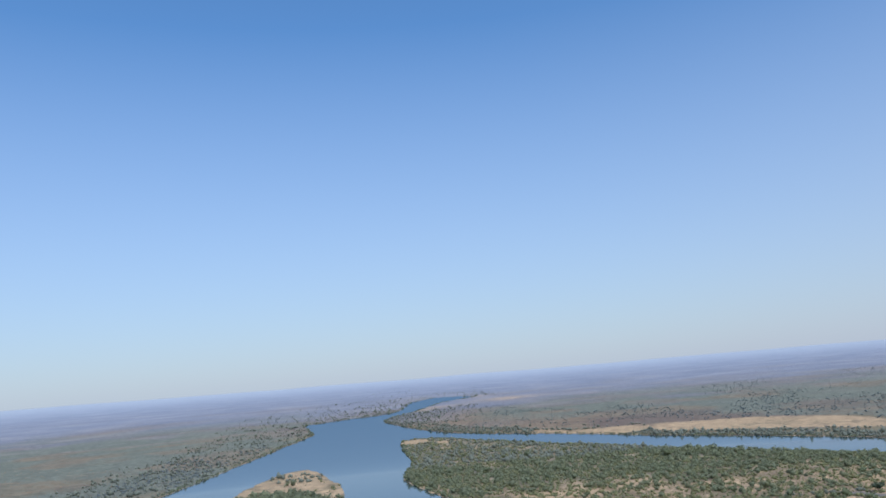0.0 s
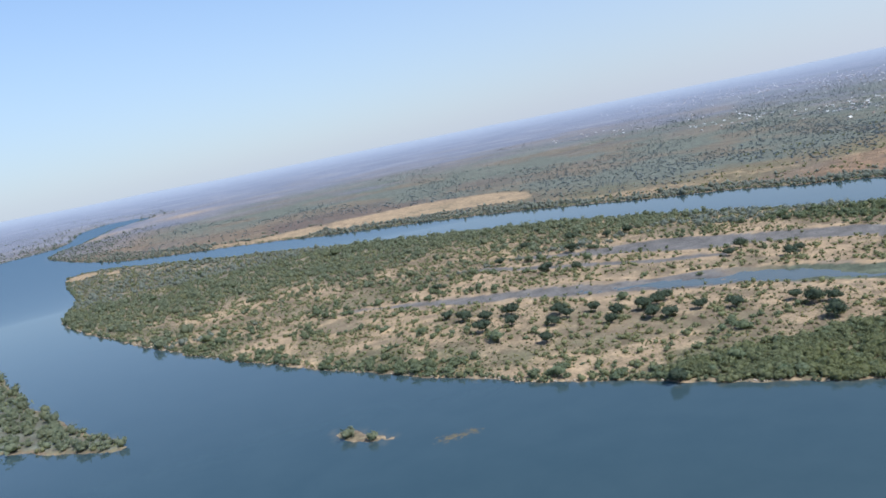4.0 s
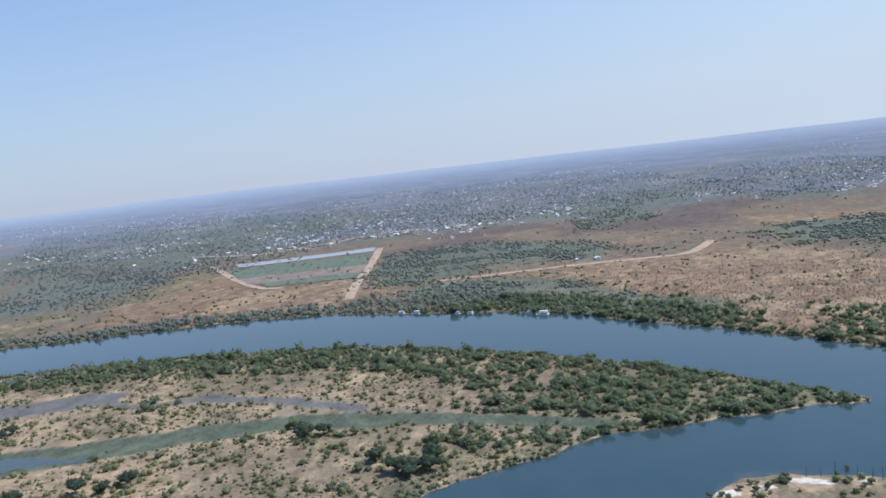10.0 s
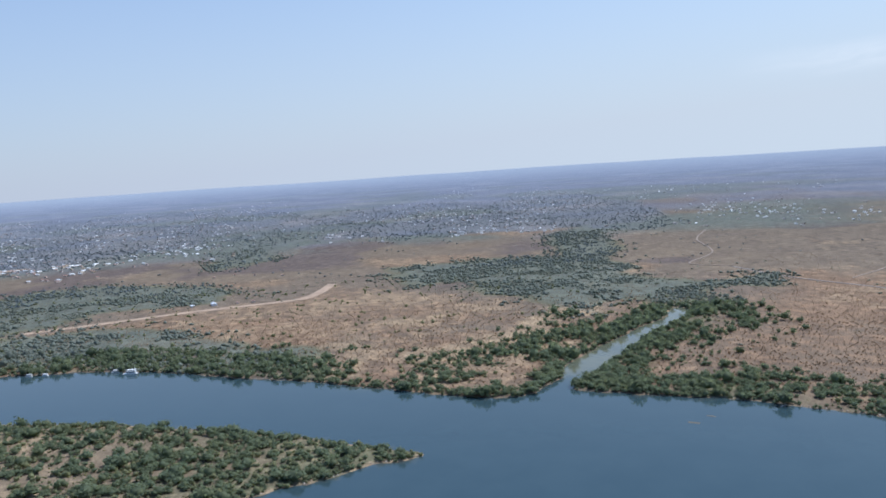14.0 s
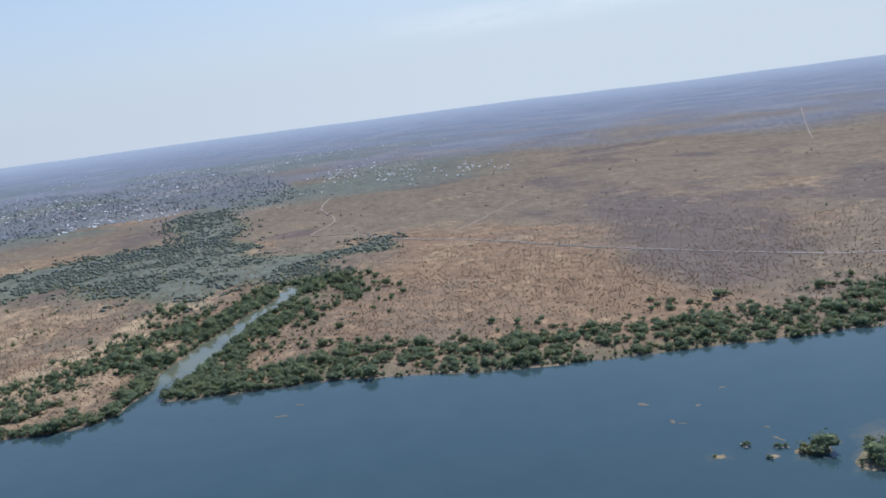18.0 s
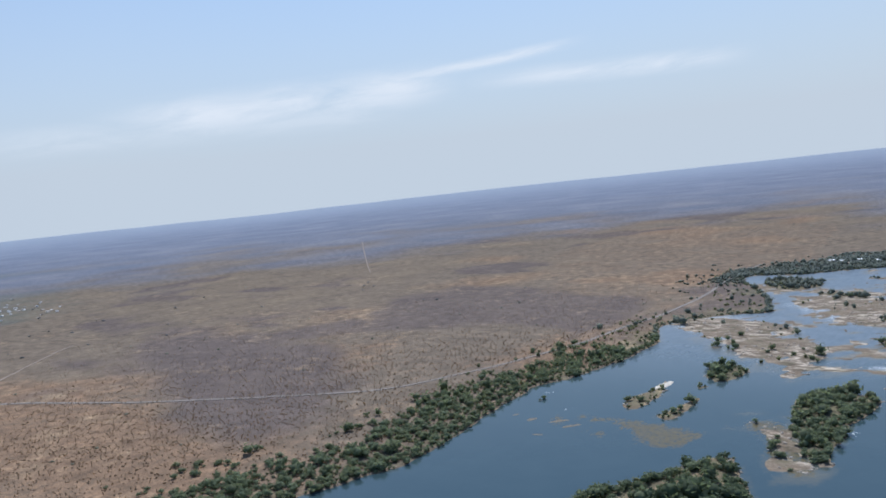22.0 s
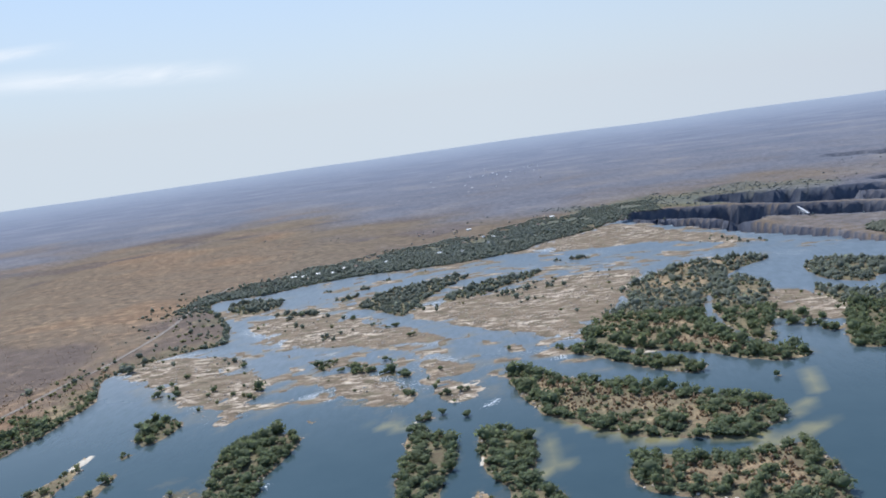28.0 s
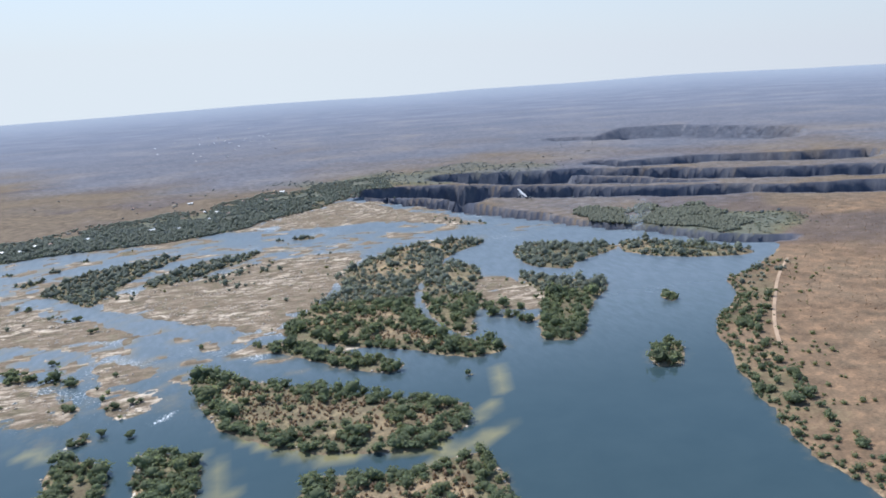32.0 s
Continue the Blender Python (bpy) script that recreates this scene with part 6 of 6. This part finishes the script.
ribbon("road_north", [(2356, 1950), (2420, 1720), (2588, 1559), (2744, 1456), (2863, 1279)], 14, MAT_TRACK, "pale road at the edge of the town", 1.2)
ribbon("track_plain", [(2126, -1022), (2253, -1166), (2401, -1335), (2458, -1426)], 4, MAT_TRACK_PALE, "faint pale track over the plain", 0.8)
ribbon("track_south", [(2300, -2460), (2421, -2577), (2561, -2718), (2700, -2860)], 3, MAT_TRACK_PALE, "faint pale track through burnt scrub", 1.0)
ribbon("track_bank", [(-474, -1446), (-528, -1526), (-600, -1618), (-691, -1726), (-792, -1829)], 5, MAT_TRACK, "pale footpath above the west bank")


def patch(name, pts, mat, label, category, lift):
    """A level piece of ground with a rounded outline and a skirt."""
    p = rounded(pts, 4)
    c = p.mean(0)
    rings = [c + (p - c) * k for k in (1.0, 0.75, 0.5, 0.25)]
    xy = np.vstack(rings + [c[None]])
    n = len(p)
    z = height_at(xy[:, 0], xy[:, 1]) + lift
    v = np.vstack([np.column_stack([xy, z]), np.column_stack([p, z[:n] - 2.0])])
    i = np.arange(n)
    j = (i + 1) % n
    faces = [np.column_stack([i + a * n, j + a * n, j + (a + 1) * n, i + (a + 1) * n]) for a in range(3)]
    faces.append(np.column_stack([i + 3 * n, j + 3 * n, np.full(n, 4 * n), np.full(n, 4 * n)]))
    faces.append(np.column_stack([j, i, i + 4 * n + 1, j + 4 * n + 1]))
    bm = bmesh.new()
    bv = [bm.verts.new(q) for q in v]
    for q in np.vstack(faces):
        q = list(dict.fromkeys(int(k) for k in q))
        bm.faces.new([bv[k] for k in q])
    bmesh.ops.recalc_face_normals(bm, faces=bm.faces)
    return tagged(new(name, mesh_bm(name, bm, mat)), label, category, kind="structure")


def between(u, v):
    """A place in the field, from its corners."""
    a, b, c, d = (np.array(q, float) for q in FIELD)
    return tuple((a * (1 - u) + b * u) * (1 - v) + (d * (1 - u) + c * u) * v)


def strip(u0, u1, v0, v1):
    return [between(u0 + (u1 - u0) * k / 4, v0) for k in range(5)] + [between(u1, (v0 + v1) / 2)] + [between(u1 - (u1 - u0) * k / 4, v1) for k in range(5)] + [between(u0, (v0 + v1) / 2)]


patch("crop_field", strip(0.02, 0.98, 0.16, 0.5), MAT_CROP, "long green irrigated crop strip", "field", 1.2)
patch("tilled_field", strip(0.0, 1.0, 0.5, 0.78), MAT_TILL, "bare red-brown tilled strip", "field", 1.0)
patch("crop_field", strip(0.1, 0.98, 0.79, 0.97), MAT_CROP, "dark green crop strip by the track", "field", 1.2)
patch("pond", strip(0.12, 1.0, -0.03, 0.09), MAT_POND, "narrow reservoir beside the fields, paled for mirrored sky", "pond", 1.6)


# ---- houses ----
def house_meshes(w, d, h, rise, roof_mat, wall_mat):
    wall = box_mesh("wall", wall_mat, -w / 2, w / 2, -d / 2, d / 2, -0.6, h)
    o = 0.6
    v = [(-w / 2 - o, -d / 2 - o, h), (w / 2 + o, -d / 2 - o, h), (w / 2 + o, d / 2 + o, h), (-w / 2 - o, d / 2 + o, h), (-w / 2 - o, 0, h + rise), (w / 2 + o, 0, h + rise)]
    f = [(0, 1, 5, 4), (2, 3, 4, 5), (1, 2, 5), (3, 0, 4), (3, 2, 1, 0)]
    bm = bmesh.new()
    bv = [bm.verts.new(q) for q in v]
    for q in f:
        bm.faces.new([bv[k] for k in q])
    roof = mesh_bm("roof", bm, roof_mat)
    door = box_mesh("door", MAT_DARK, -0.5, 0.5, -d / 2 - 0.06, -d / 2 + 0.05, 0, 2.05)
    win = box_mesh("window", MAT_DARK, -0.6, 0.6, -d / 2 - 0.05, -d / 2 + 0.05, 1.0, 2.1)
    return wall, roof, door, win, w


HOUSE_KINDS = [house_meshes(11, 8, 3, 1.6, MAT_ROOF, MAT_WALL), house_meshes(16, 9, 3.2, 2.0, MAT_WHITE, MAT_WALL), house_meshes(9, 7, 2.8, 1.4, MAT_ROOF_RED, MAT_WALL), house_meshes(26, 12, 4.5, 2.0, MAT_ROOF, MAT_WHITE), house_meshes(12, 9, 2.6, 3.6, MAT_THATCH, MAT_WALL)]
HOUSE_WORDS = ["small house with a shiny metal roof in the town", "long white-roofed house among town trees", "small house with a rusty roof", "large pale metal-roofed hall", "thatched lodge building by the river"]


def house(x, y, z, turn, kind, group, size=1.0):
    wall, roof, door, win, w = HOUSE_KINDS[kind]
    t = thing("house", HOUSE_WORDS[kind], "house", group, pose(x, y, z, 0, 0, turn) @ Matrix.Diagonal((size, size, size, 1)))
    body = part("wall", wall, t)
    part("roof", roof, t)
    part("door", door, body)
    for k in (-1, 1):
        part("window", win, body, "", pose(k * w * 0.3, 0, 0))
    return t


hx, hy = rng.uniform(2100, 3990, 16000), rng.uniform(-1500, 2950, 16000)
dens = smooth(0.5, 0.68, fbm(hx, hy, 200, 301)) ** 1.6
hs = survey(hx, hy)
ok = (hs["town"] > -30) & (hs["r"] < 3980) & (rng.uniform(size=len(hx)) < 0.015 + 0.55 * dens)
hx, hy = hx[ok], hy[ok]
# bright clusters beyond the town
for cx, cy, cr, cn in ((3400, -1120, 55, 22), (3350, -1260, 80, 34), (3180, -1330, 60, 14), (3050, -1595, 45, 14), (3990, -470, 60, 26), (3900, -740, 70, 16), (4100, -120, 40, 10), (3870, -1280, 60, 10), (3640, -1600, 60, 8), (3860, -1080, 60, 10), (2420, 2250, 70, 30), (2800, 1900, 90, 30), (3500, 800, 90, 24), (3700, 300, 80, 20), (240, -4070, 90, 12), (100, -4020, 60, 8), (2400, 3120, 60, 14), (2560, 2960, 70, 20), (2700, 2780, 70, 24), (2830, 2600, 70, 24), (2900, 2400, 60, 18), (2160, 2870, 60, 8), (2200, 2540, 50, 16), (2060, 2600, 40, 6), (2350, 1840, 75, 14), (1820, 3040, 50, 5), (1680, 3130, 40, 4), (2248, 3313, 60, 16), (2377, 3216, 60, 24), (2503, 3083, 60, 26), (2677, 2881, 60, 26), (2843, 2668, 60, 26), (2826, 2416, 60, 14), (2421, 2258, 60, 16), (1869, 2991, 60, 8), (2570, 1645, 50, 26), (2714, 1637, 60, 30), (2995, 1582, 70, 34), (3178, 1505, 70, 26), (3563, 1401, 60, 26), (3700, 1280, 50, 26), (3181, 834, 70, 40), (3977, 777, 50, 12), (2831, 1150, 70, 26), (3131, 939, 60, 30), (3340, 1339, 60, 24), (2911, 1392, 60, 26), (3356, 1905, 60, 14), (3031, 1787, 60, 16), (3681, -150, 60, 12), (3780, -940, 50, 10)):
    hx = np.concatenate([hx, cx + rng.normal(0, cr * 1.3, 2 * cn)])
    hy = np.concatenate([hy, cy + rng.normal(0, cr * 1.3, 2 * cn)])
order = np.argsort(np.hypot(hx - 250, hy + 50))
hx, hy = hx[order], hy[order]
hz = height_at(hx, hy)
for k in range(min(170, len(hx))):
    house(hx[k], hy[k], hz[k], float(rng.integers(4)) * 45 + 12, int(rng.choice([0, 2, 2, 4, 1])), "town houses", float(1.15 / stretched(hx[k], hy[k])[2]))
wall_v, wall_f = np.array([(-1, -1, 0), (1, -1, 0), (1, 1, 0), (-1, 1, 0), (-1.08, -1.1, 0.6), (1.08, -1.1, 0.6), (1.08, 1.1, 0.6), (-1.08, 1.1, 0.6), (-1.08, 0, 1), (1.08, 0, 1)], float), None
wall_f = np.array([(0, 1, 5), (0, 5, 4), (1, 2, 6), (1, 6, 5), (2, 3, 7), (2, 7, 6), (3, 0, 4), (3, 4, 7), (4, 5, 9), (4, 9, 8), (6, 7, 8), (6, 8, 9), (5, 6, 9), (7, 4, 8)])
b = slice(170, None)
scatter("town_roofs", [(wall_v * np.array([1, 0.7, 1]), wall_f)], hx[b], hy[b], hz[b] - 0.5, rng.uniform(3.4, 7.6, len(hx[b])) / stretched(hx[b], hy[b])[2], rng.uniform(3.2, 5.0, len(hx[b])) / stretched(hx[b], hy[b])[2], [MAT_TOWN], "many small pale-roofed town houses far off", "houses")

for lx, ly, turn, kind in ((2205, 520, 30, 1), (2212, 470, 25, 3), (2222, 415, 20, 2), (1708, 485, 80, 4), (1690, 440, 95, 4), (1735, 455, 85, 4), (1700, 400, 70, 4), (838, -2800, 20, 1), (806, -2795, 15, 1), (770, -2810, 10, 1)):
    house(lx, ly, float(height_at(lx, ly)[0]), turn, kind, "lodge buildings" if kind in (1, 4) else "huts by the dirt track")


# white-roofed lodges in the forest above the falls
for k, (lx, ly) in enumerate(((694, -2849), (634, -2965), (572, -2869), (154, -3153), (236, -3044), (332, -3003), (410, -2904), (486, -3190), (269, -3059), (361, -3179), (315, -3185), (203, -3014), (257, -2969), (52, -3230), (28, -3215), (84, -3132), (339, -2893), (790, -2760), (720, -2800), (660, -2860))):
    house(lx, ly, float(height_at(lx, ly)[0]) + 0.3, k * 37, (0, 4, 1, 2)[k % 4], "forest lodges")
for lx, ly, turn in ((2673, 611, 10), (2706, 558, 20), (2692, 493, 15), (2671, 404, 30), (2235, 380, 22), (1640, 520, 80), (1655, 330, 60)):
    house(lx, ly, float(height_at(lx, ly)[0]), turn, 2, "huts by the dirt track")


# ---- boats ----
def boat(x, y, turn, size):
    t = thing("tour_boat", "white double-deck river tour boat moored at the bank", "boat", "boats at the jetty", pose(x, y, 0.0, 0, 0, turn) @ Matrix.Diagonal((size, size, size, 1)))
    bm = bmesh.new()
    prof = [(-9, 2.3), (-8, 2.6), (5, 2.6), (8, 1.5), (9.6, 0.15)]
    rows = []
    for z, k in ((-0.4, 0.85), (1.1, 1.0)):
        ring = [(px * (1 if z > 0 else 0.97), py * k) for px, py in prof] + [(px * (1 if z > 0 else 0.97), -py * k) for px, py in reversed(prof)]
        rows.append([bm.verts.new((px, py, z)) for px, py in ring])
    n = len(rows[0])
    for k in range(n):
        bm.faces.new((rows[0][k], rows[0][(k + 1) % n], rows[1][(k + 1) % n], rows[1][k]))
    bm.faces.new(rows[1])
    bm.faces.new(list(reversed(rows[0])))
    part("hull", mesh_bm("hull", bm, MAT_WHITE), t)
    cabin = part("cabin", box_mesh("cabin", MAT_WHITE, -7, 4, -2.0, 2.0, 1.1, 3.4, bevel=0.15), t)
    for k in range(5):
        for sgn in (-1, 1):
            part("window", box_mesh("window", MAT_DARK, -6.4 + k * 2.1, -5.0 + k * 2.1, sgn * 2.0 - 0.05, sgn * 2.0 + 0.05, 1.9, 3.0), cabin)
    deck = part("upper_deck", box_mesh("upper_deck", MAT_WHITE, -7.6, 5.2, -2.4, 2.4, 3.4, 3.6), t)
    for k in range(4):
        for sgn in (-1, 1):
            part("post", box_mesh("post", MAT_WHITE, -6.8 + k * 3.2, -6.65 + k * 3.2, sgn * 2.1 - 0.08, sgn * 2.1 + 0.08, 3.6, 5.6), deck)
    part("canopy", box_mesh("canopy", MAT_WHITE, -7.4, 4.0, -2.4, 2.4, 5.6, 5.8), t, "white sun canopy")
    return t


for bx, by, turn, size in ((1606, 716, 95, 0.9), (1603, 681, 92, 1.1), (1582, 413, 100, 1.3), (1600, 590, 90, 0.7), (1598, 562, 90, 0.7), (1596, 444, 96, 0.8)):
    boat(bx, by, turn, size)


# ---- bridge over the second gorge ----
def bridge():
    a, b = Vector((-674, -2914, 0)), Vector((-637, -2750, 0))
    za = float(base_height(np.array([-643.0]), np.array([-2812.0]))[0]) + 4
    mid, d = (a + b) / 2, (b - a)
    span = d.length
    t = thing("arch_bridge", "pale steel arch bridge over the gorge", "bridge", "", pose(mid.x, mid.y, za, 0, 0, math.degrees(math.atan2(d.y, d.x))))
    part("deck", box_mesh("deck", MAT_STEEL, -span / 2, span / 2, -3.2, 3.2, -0.6, 0.6), t)
    for sgn in (-1, 1):
        bm = bmesh.new()
        for k in range(12):
            u0, u1 = -1 + k / 6, -1 + (k + 1) / 6
            z0, z1 = -34 * u0 * u0 - 2, -34 * u1 * u1 - 2
            q = [bm.verts.new((u * 62, sgn * 4 + w, z + dz)) for u, z in ((u0, z0), (u1, z1)) for w in (-0.5, 0.5) for dz in (-0.9, 0.9)]
            for f in ((0, 1, 5, 4), (2, 6, 7, 3), (1, 3, 7, 5), (0, 4, 6, 2)):
                bm.faces.new([q[i] for i in f])
        arch = part("arch", mesh_bm("arch", bm, MAT_STEEL), t)
        for k in range(-5, 6):
            z0 = -34 * (k / 6) ** 2 - 2
            part("post", box_mesh("post", MAT_STEEL, k * 10.3 - 0.35, k * 10.3 + 0.35, sgn * 4 - 0.5, sgn * 4 + 0.5, z0, -1.2), arch)
    return t


bridge()


# ---- boulders on the rock flats ----
def boulder_shape():
    v = ICO_V * rng.uniform(0.7, 1.25, (12, 1)) * np.array([1.0, 0.75, 0.5])
    return v, ICO_F


BOULDERS = [boulder_shape() for _ in range(5)]
boulder_me = [mesh_np("boulder", v * 1.0, f, [MAT_ROCK]) for v, f in BOULDERS]


def boulder_chance(s):
    shore = (s["isle"] > -2) & (s["isle"] < 7)
    n = fbm(s["x"], s["y"], 30, 401)
    p = np.where(shore, 0.5 * (n > 0.45), 0.0)
    p = np.where((s["rock"] > 0), 0.35 * (n > 0.5), p)
    p = np.where((s["river"] > 0) & (s["long"] > -6) & (s["long"] < 3), 0.25 * (n > 0.5), p)
    return p


def scatter_boulders(n):
    x, y = rng.uniform(-620, 1050, n), rng.uniform(-3000, -780, n)
    s = survey(x, y)
    keep = (rng.uniform(size=n) < boulder_chance(s)) & (s["water"] < 4)
    s = {k: v[keep] for k, v in s.items()}
    return s["x"], s["y"], base_height(s["x"], s["y"]) + np.maximum(relief(s), -0.2)


bx, by, bz = scatter_boulders(80000)
br = rng.uniform(0.7, 2.3, len(bx)) ** 1.4
near_first = np.argsort(np.hypot(bx - 300, by + 500))
for k in near_first[:140]:
    b = new("boulder", boulder_me[int(rng.integers(5))])
    b.matrix_basis = pose(bx[k], by[k], bz[k], 0, 0, float(rng.uniform(0, 360))) @ Matrix.Diagonal((br[k], br[k], br[k], 1))
    tagged(b, "weathered tan boulder at an island's waterline", "boulder", "boulders")
far_b = near_first[140:]
scatter("boulder_field", BOULDERS, bx[far_b], by[far_b], bz[far_b], br[far_b], br[far_b], [MAT_ROCK], "scattered tan rocks on bare river flats", "rocks")

# pale stones along the banks
lots = [sown_along(9000, np.vstack([LONG, LONG[:1]]), 6, lambda q: 0.8 * (q["water"] > -5) * (fbm(q["x"], q["y"], 60, 421) > 0.4)),
        sown_along(12000, EAST_LINE, 7, lambda q: 0.7 * (q["water"] > -5) * (fbm(q["x"], q["y"], 60, 431) > 0.4))]
x, y, z = (np.concatenate([lot[k] for lot in lots]) for k in range(3))
r = rng.uniform(0.4, 1.5, len(x))
scatter("bank_stones", BOULDERS, x, y, z, r, r, [MAT_ROCK], "pale stones strewn along the river banks", "rocks")


# ---- drowned weed and bushes in the shallows ----
MAT_WEED = plain_mat("drowned_weed", (0.115, 0.09, 0.055), 0.8, 0.45, 0.5)


def low_mound(name, x, y, size, long, turn, top, mat):
    """A low ragged mound just breaking the surface."""
    n = 22
    a = np.arange(n) / n * 2 * math.pi
    edge = size * (0.62 + 0.5 * rng.uniform(size=n) + 0.3 * np.sin(2 * a + x))
    v = [(0.0, 0.0, top)]
    for k, z in ((0.45, top * 0.95), (0.8, top * 0.45), (1.0, -0.15)):
        v += [(math.cos(t) * e * k * long, math.sin(t) * e * k * 0.7, z + rng.uniform(-0.06, 0.06)) for t, e in zip(a, edge)]
    i = np.arange(n)
    j = (i + 1) % n
    f = np.vstack([np.column_stack([np.zeros(n, int), 1 + i, 1 + j])] + [m for k in (0, 1) for m in (np.column_stack([1 + k * n + i, 1 + k * n + n + i, 1 + k * n + n + j]), np.column_stack([1 + k * n + i, 1 + k * n + n + j, 1 + k * n + j]))])
    ob = new(name, mesh_np(name, v, f, [mat], shade=True))
    ob.matrix_basis = pose(x, y, 0.0, 0, 0, turn)
    return ob


def weed_bed(x, y, size):
    ob = low_mound("weed_bed", x, y, size, 1.5, float(rng.uniform(-40, 40)) + 30, 0.22, MAT_WEED)
    return tagged(ob, "brown drowned weed bed breaking the river surface", "weed", "weed beds")


MAT_SPIT = plain_mat("white_sand", (0.54, 0.48, 0.39), 0.95, 0.2, 0.3)
for x, y, size, long, turn in ((827, -1496, 9, 3.6, 88), (382, -1509, 6, 2.2, 20), (303, -1362, 6, 2.0, 80), (939, -24, 13, 1.6, 100), (903, 34, 11, 1.7, 130), (921, 8, 7, 1.5, 120), (950, -158, 6, 1.8, 100), (948, -66, 7, 1.5, 95), (944, -112, 7, 1.5, 90)):
    tagged(low_mound("sand_spit", x, y, size, long, turn, 1.1, MAT_SPIT), "bare white sand spit at an island's tip", "sand", "sand spits").location.z = max(0.0, float(height_at(x, y)[0]) - 0.5)

for x, y, size in ((990, -706, 5), (940, -701, 3.5), (954, -744, 3), (856, -746, 4), (931, -705, 2.5), (974, -793, 3), (879, -756, 2.5), (935, -1284, 7), (895, -1290, 9), (869, -1277, 8), (968, -1295, 4), (894, -1230, 5), (1220, -389, 5), (1240, -415, 4)):
    weed_bed(x, y, size)

bush_models = []
for k in range(4):
    v, f = crown_shape(6, 120, 0.8)
    tv, tf = trunk_shape(0.9, 0.12, 3)
    bush_models.append((mesh_np("foliage", v * np.array([3.0, 3.0, 2.9]) + np.array([0, 0, 0.35]), f, [MAT_TREE]), mesh_np("stem", tv, tf, [MAT_BARK])))
for k, (x, y, size) in enumerate(((863, -715, 1.3), (845, -733, 1.2), (842, -738, 0.9), (827, -756, 1.5), (821, -759, 1.1), (806, -793, 2.0), (789, -789, 1.4), (969, -1378, 1.6), (970, -1368, 0.9), (785, -830, 1.3), (800, -846, 1.2), (775, -876, 1.7), (768, -884, 1.2), (770, -840, 1.5), (793, -862, 0.9))):
    t = thing("bush", "green bush on pale rocks in the river", "bush", "bushes on river rocks", pose(x, y, float(height_at(x, y)[0]) - 0.15, 0, 0, k * 71) @ Matrix.Diagonal((size, size, size, 1)))
    part("foliage", bush_models[k % 4][0], t)
    part("stem", bush_models[k % 4][1], t)
    for q in range(4):
        d, w, e = rng.uniform(0, 6.28), rng.uniform(1.5, 3.6) * size, float(rng.uniform(0.9, 2.0))
        b = new("boulder", boulder_me[int(rng.integers(5))])
        b.matrix_basis = pose(x + w * math.cos(d), y + w * math.sin(d), 0.25 * e, 0, 0, float(rng.uniform(0, 360))) @ Matrix.Diagonal((e, e, e, 1))
        tagged(b, "pale rock at the foot of a river bush", "boulder", "boulders")


# pale boulders heaped on the small rock islet
for k in range(46):
    d, w, e = rng.uniform(0, 6.28), rng.uniform(0.3, 1.0), float(rng.uniform(1.0, 2.6))
    x, y = 779 + 26 * w * math.cos(d), -855 + 36 * w * math.sin(d)
    b = new("boulder", boulder_me[k % 5])
    b.matrix_basis = pose(x, y, float(height_at(x, y)[0]) + 0.1 * e, 0, 0, float(rng.uniform(0, 360))) @ Matrix.Diagonal((e * 1.3, e, e * 0.8, 1))
    tagged(b, "pale weathered boulder heaped on a river islet", "boulder", "boulders")

# ---- spray above the falls ----
MAT_SPRAY = bpy.data.materials.new("falls_spray")
MAT_SPRAY.use_nodes = True
nt = MAT_SPRAY.node_tree
nt.nodes.remove(nt.nodes["Principled BSDF"])
clear, lit, through_light = nt.nodes.new("ShaderNodeBsdfTransparent"), nt.nodes.new("ShaderNodeBsdfDiffuse"), nt.nodes.new("ShaderNodeBsdfTranslucent")
both, veil = nt.nodes.new("ShaderNodeMixShader"), nt.nodes.new("ShaderNodeMixShader")
for nd in (lit, through_light):
    nd.inputs["Color"].default_value = (0.88, 0.9, 0.93, 1)
nt.links.new(lit.outputs[0], both.inputs[1])
nt.links.new(through_light.outputs[0], both.inputs[2])
nt.links.new(clear.outputs[0], veil.inputs[1])
nt.links.new(both.outputs[0], veil.inputs[2])
nt.links.new(remap(nt, add_noise(nt, 0.06, 4, 0.65), 0.4, 0.7, 0.0, 0.13), veil.inputs[0])
nt.links.new(veil.outputs[0], nt.nodes["Material Output"].inputs["Surface"])
SPRAY = (-679, -2192)
bm = bmesh.new()
for k in range(6):
    up = k / 5
    c = Vector((SPRAY[0] + rng.normal(0, 5 + 9 * up), SPRAY[1] + rng.normal(0, 5 + 9 * up), -8 + 68 * up))
    bmesh.ops.create_icosphere(bm, subdivisions=2, radius=9 + 9 * up, matrix=Matrix.Translation(c) @ Matrix.Diagonal((1, 1, 1.2, 1)))
for q in bm.verts:
    q.co += Vector(rng.normal(0, 1.3, 3))
me = mesh_bm("spray_cloud", bm, MAT_SPRAY)
me.polygons.foreach_set("use_smooth", np.ones(len(me.polygons), bool))
tagged(new("spray_cloud", me), "thin white spray drifting up from the falls", "spray", kind="stuff")
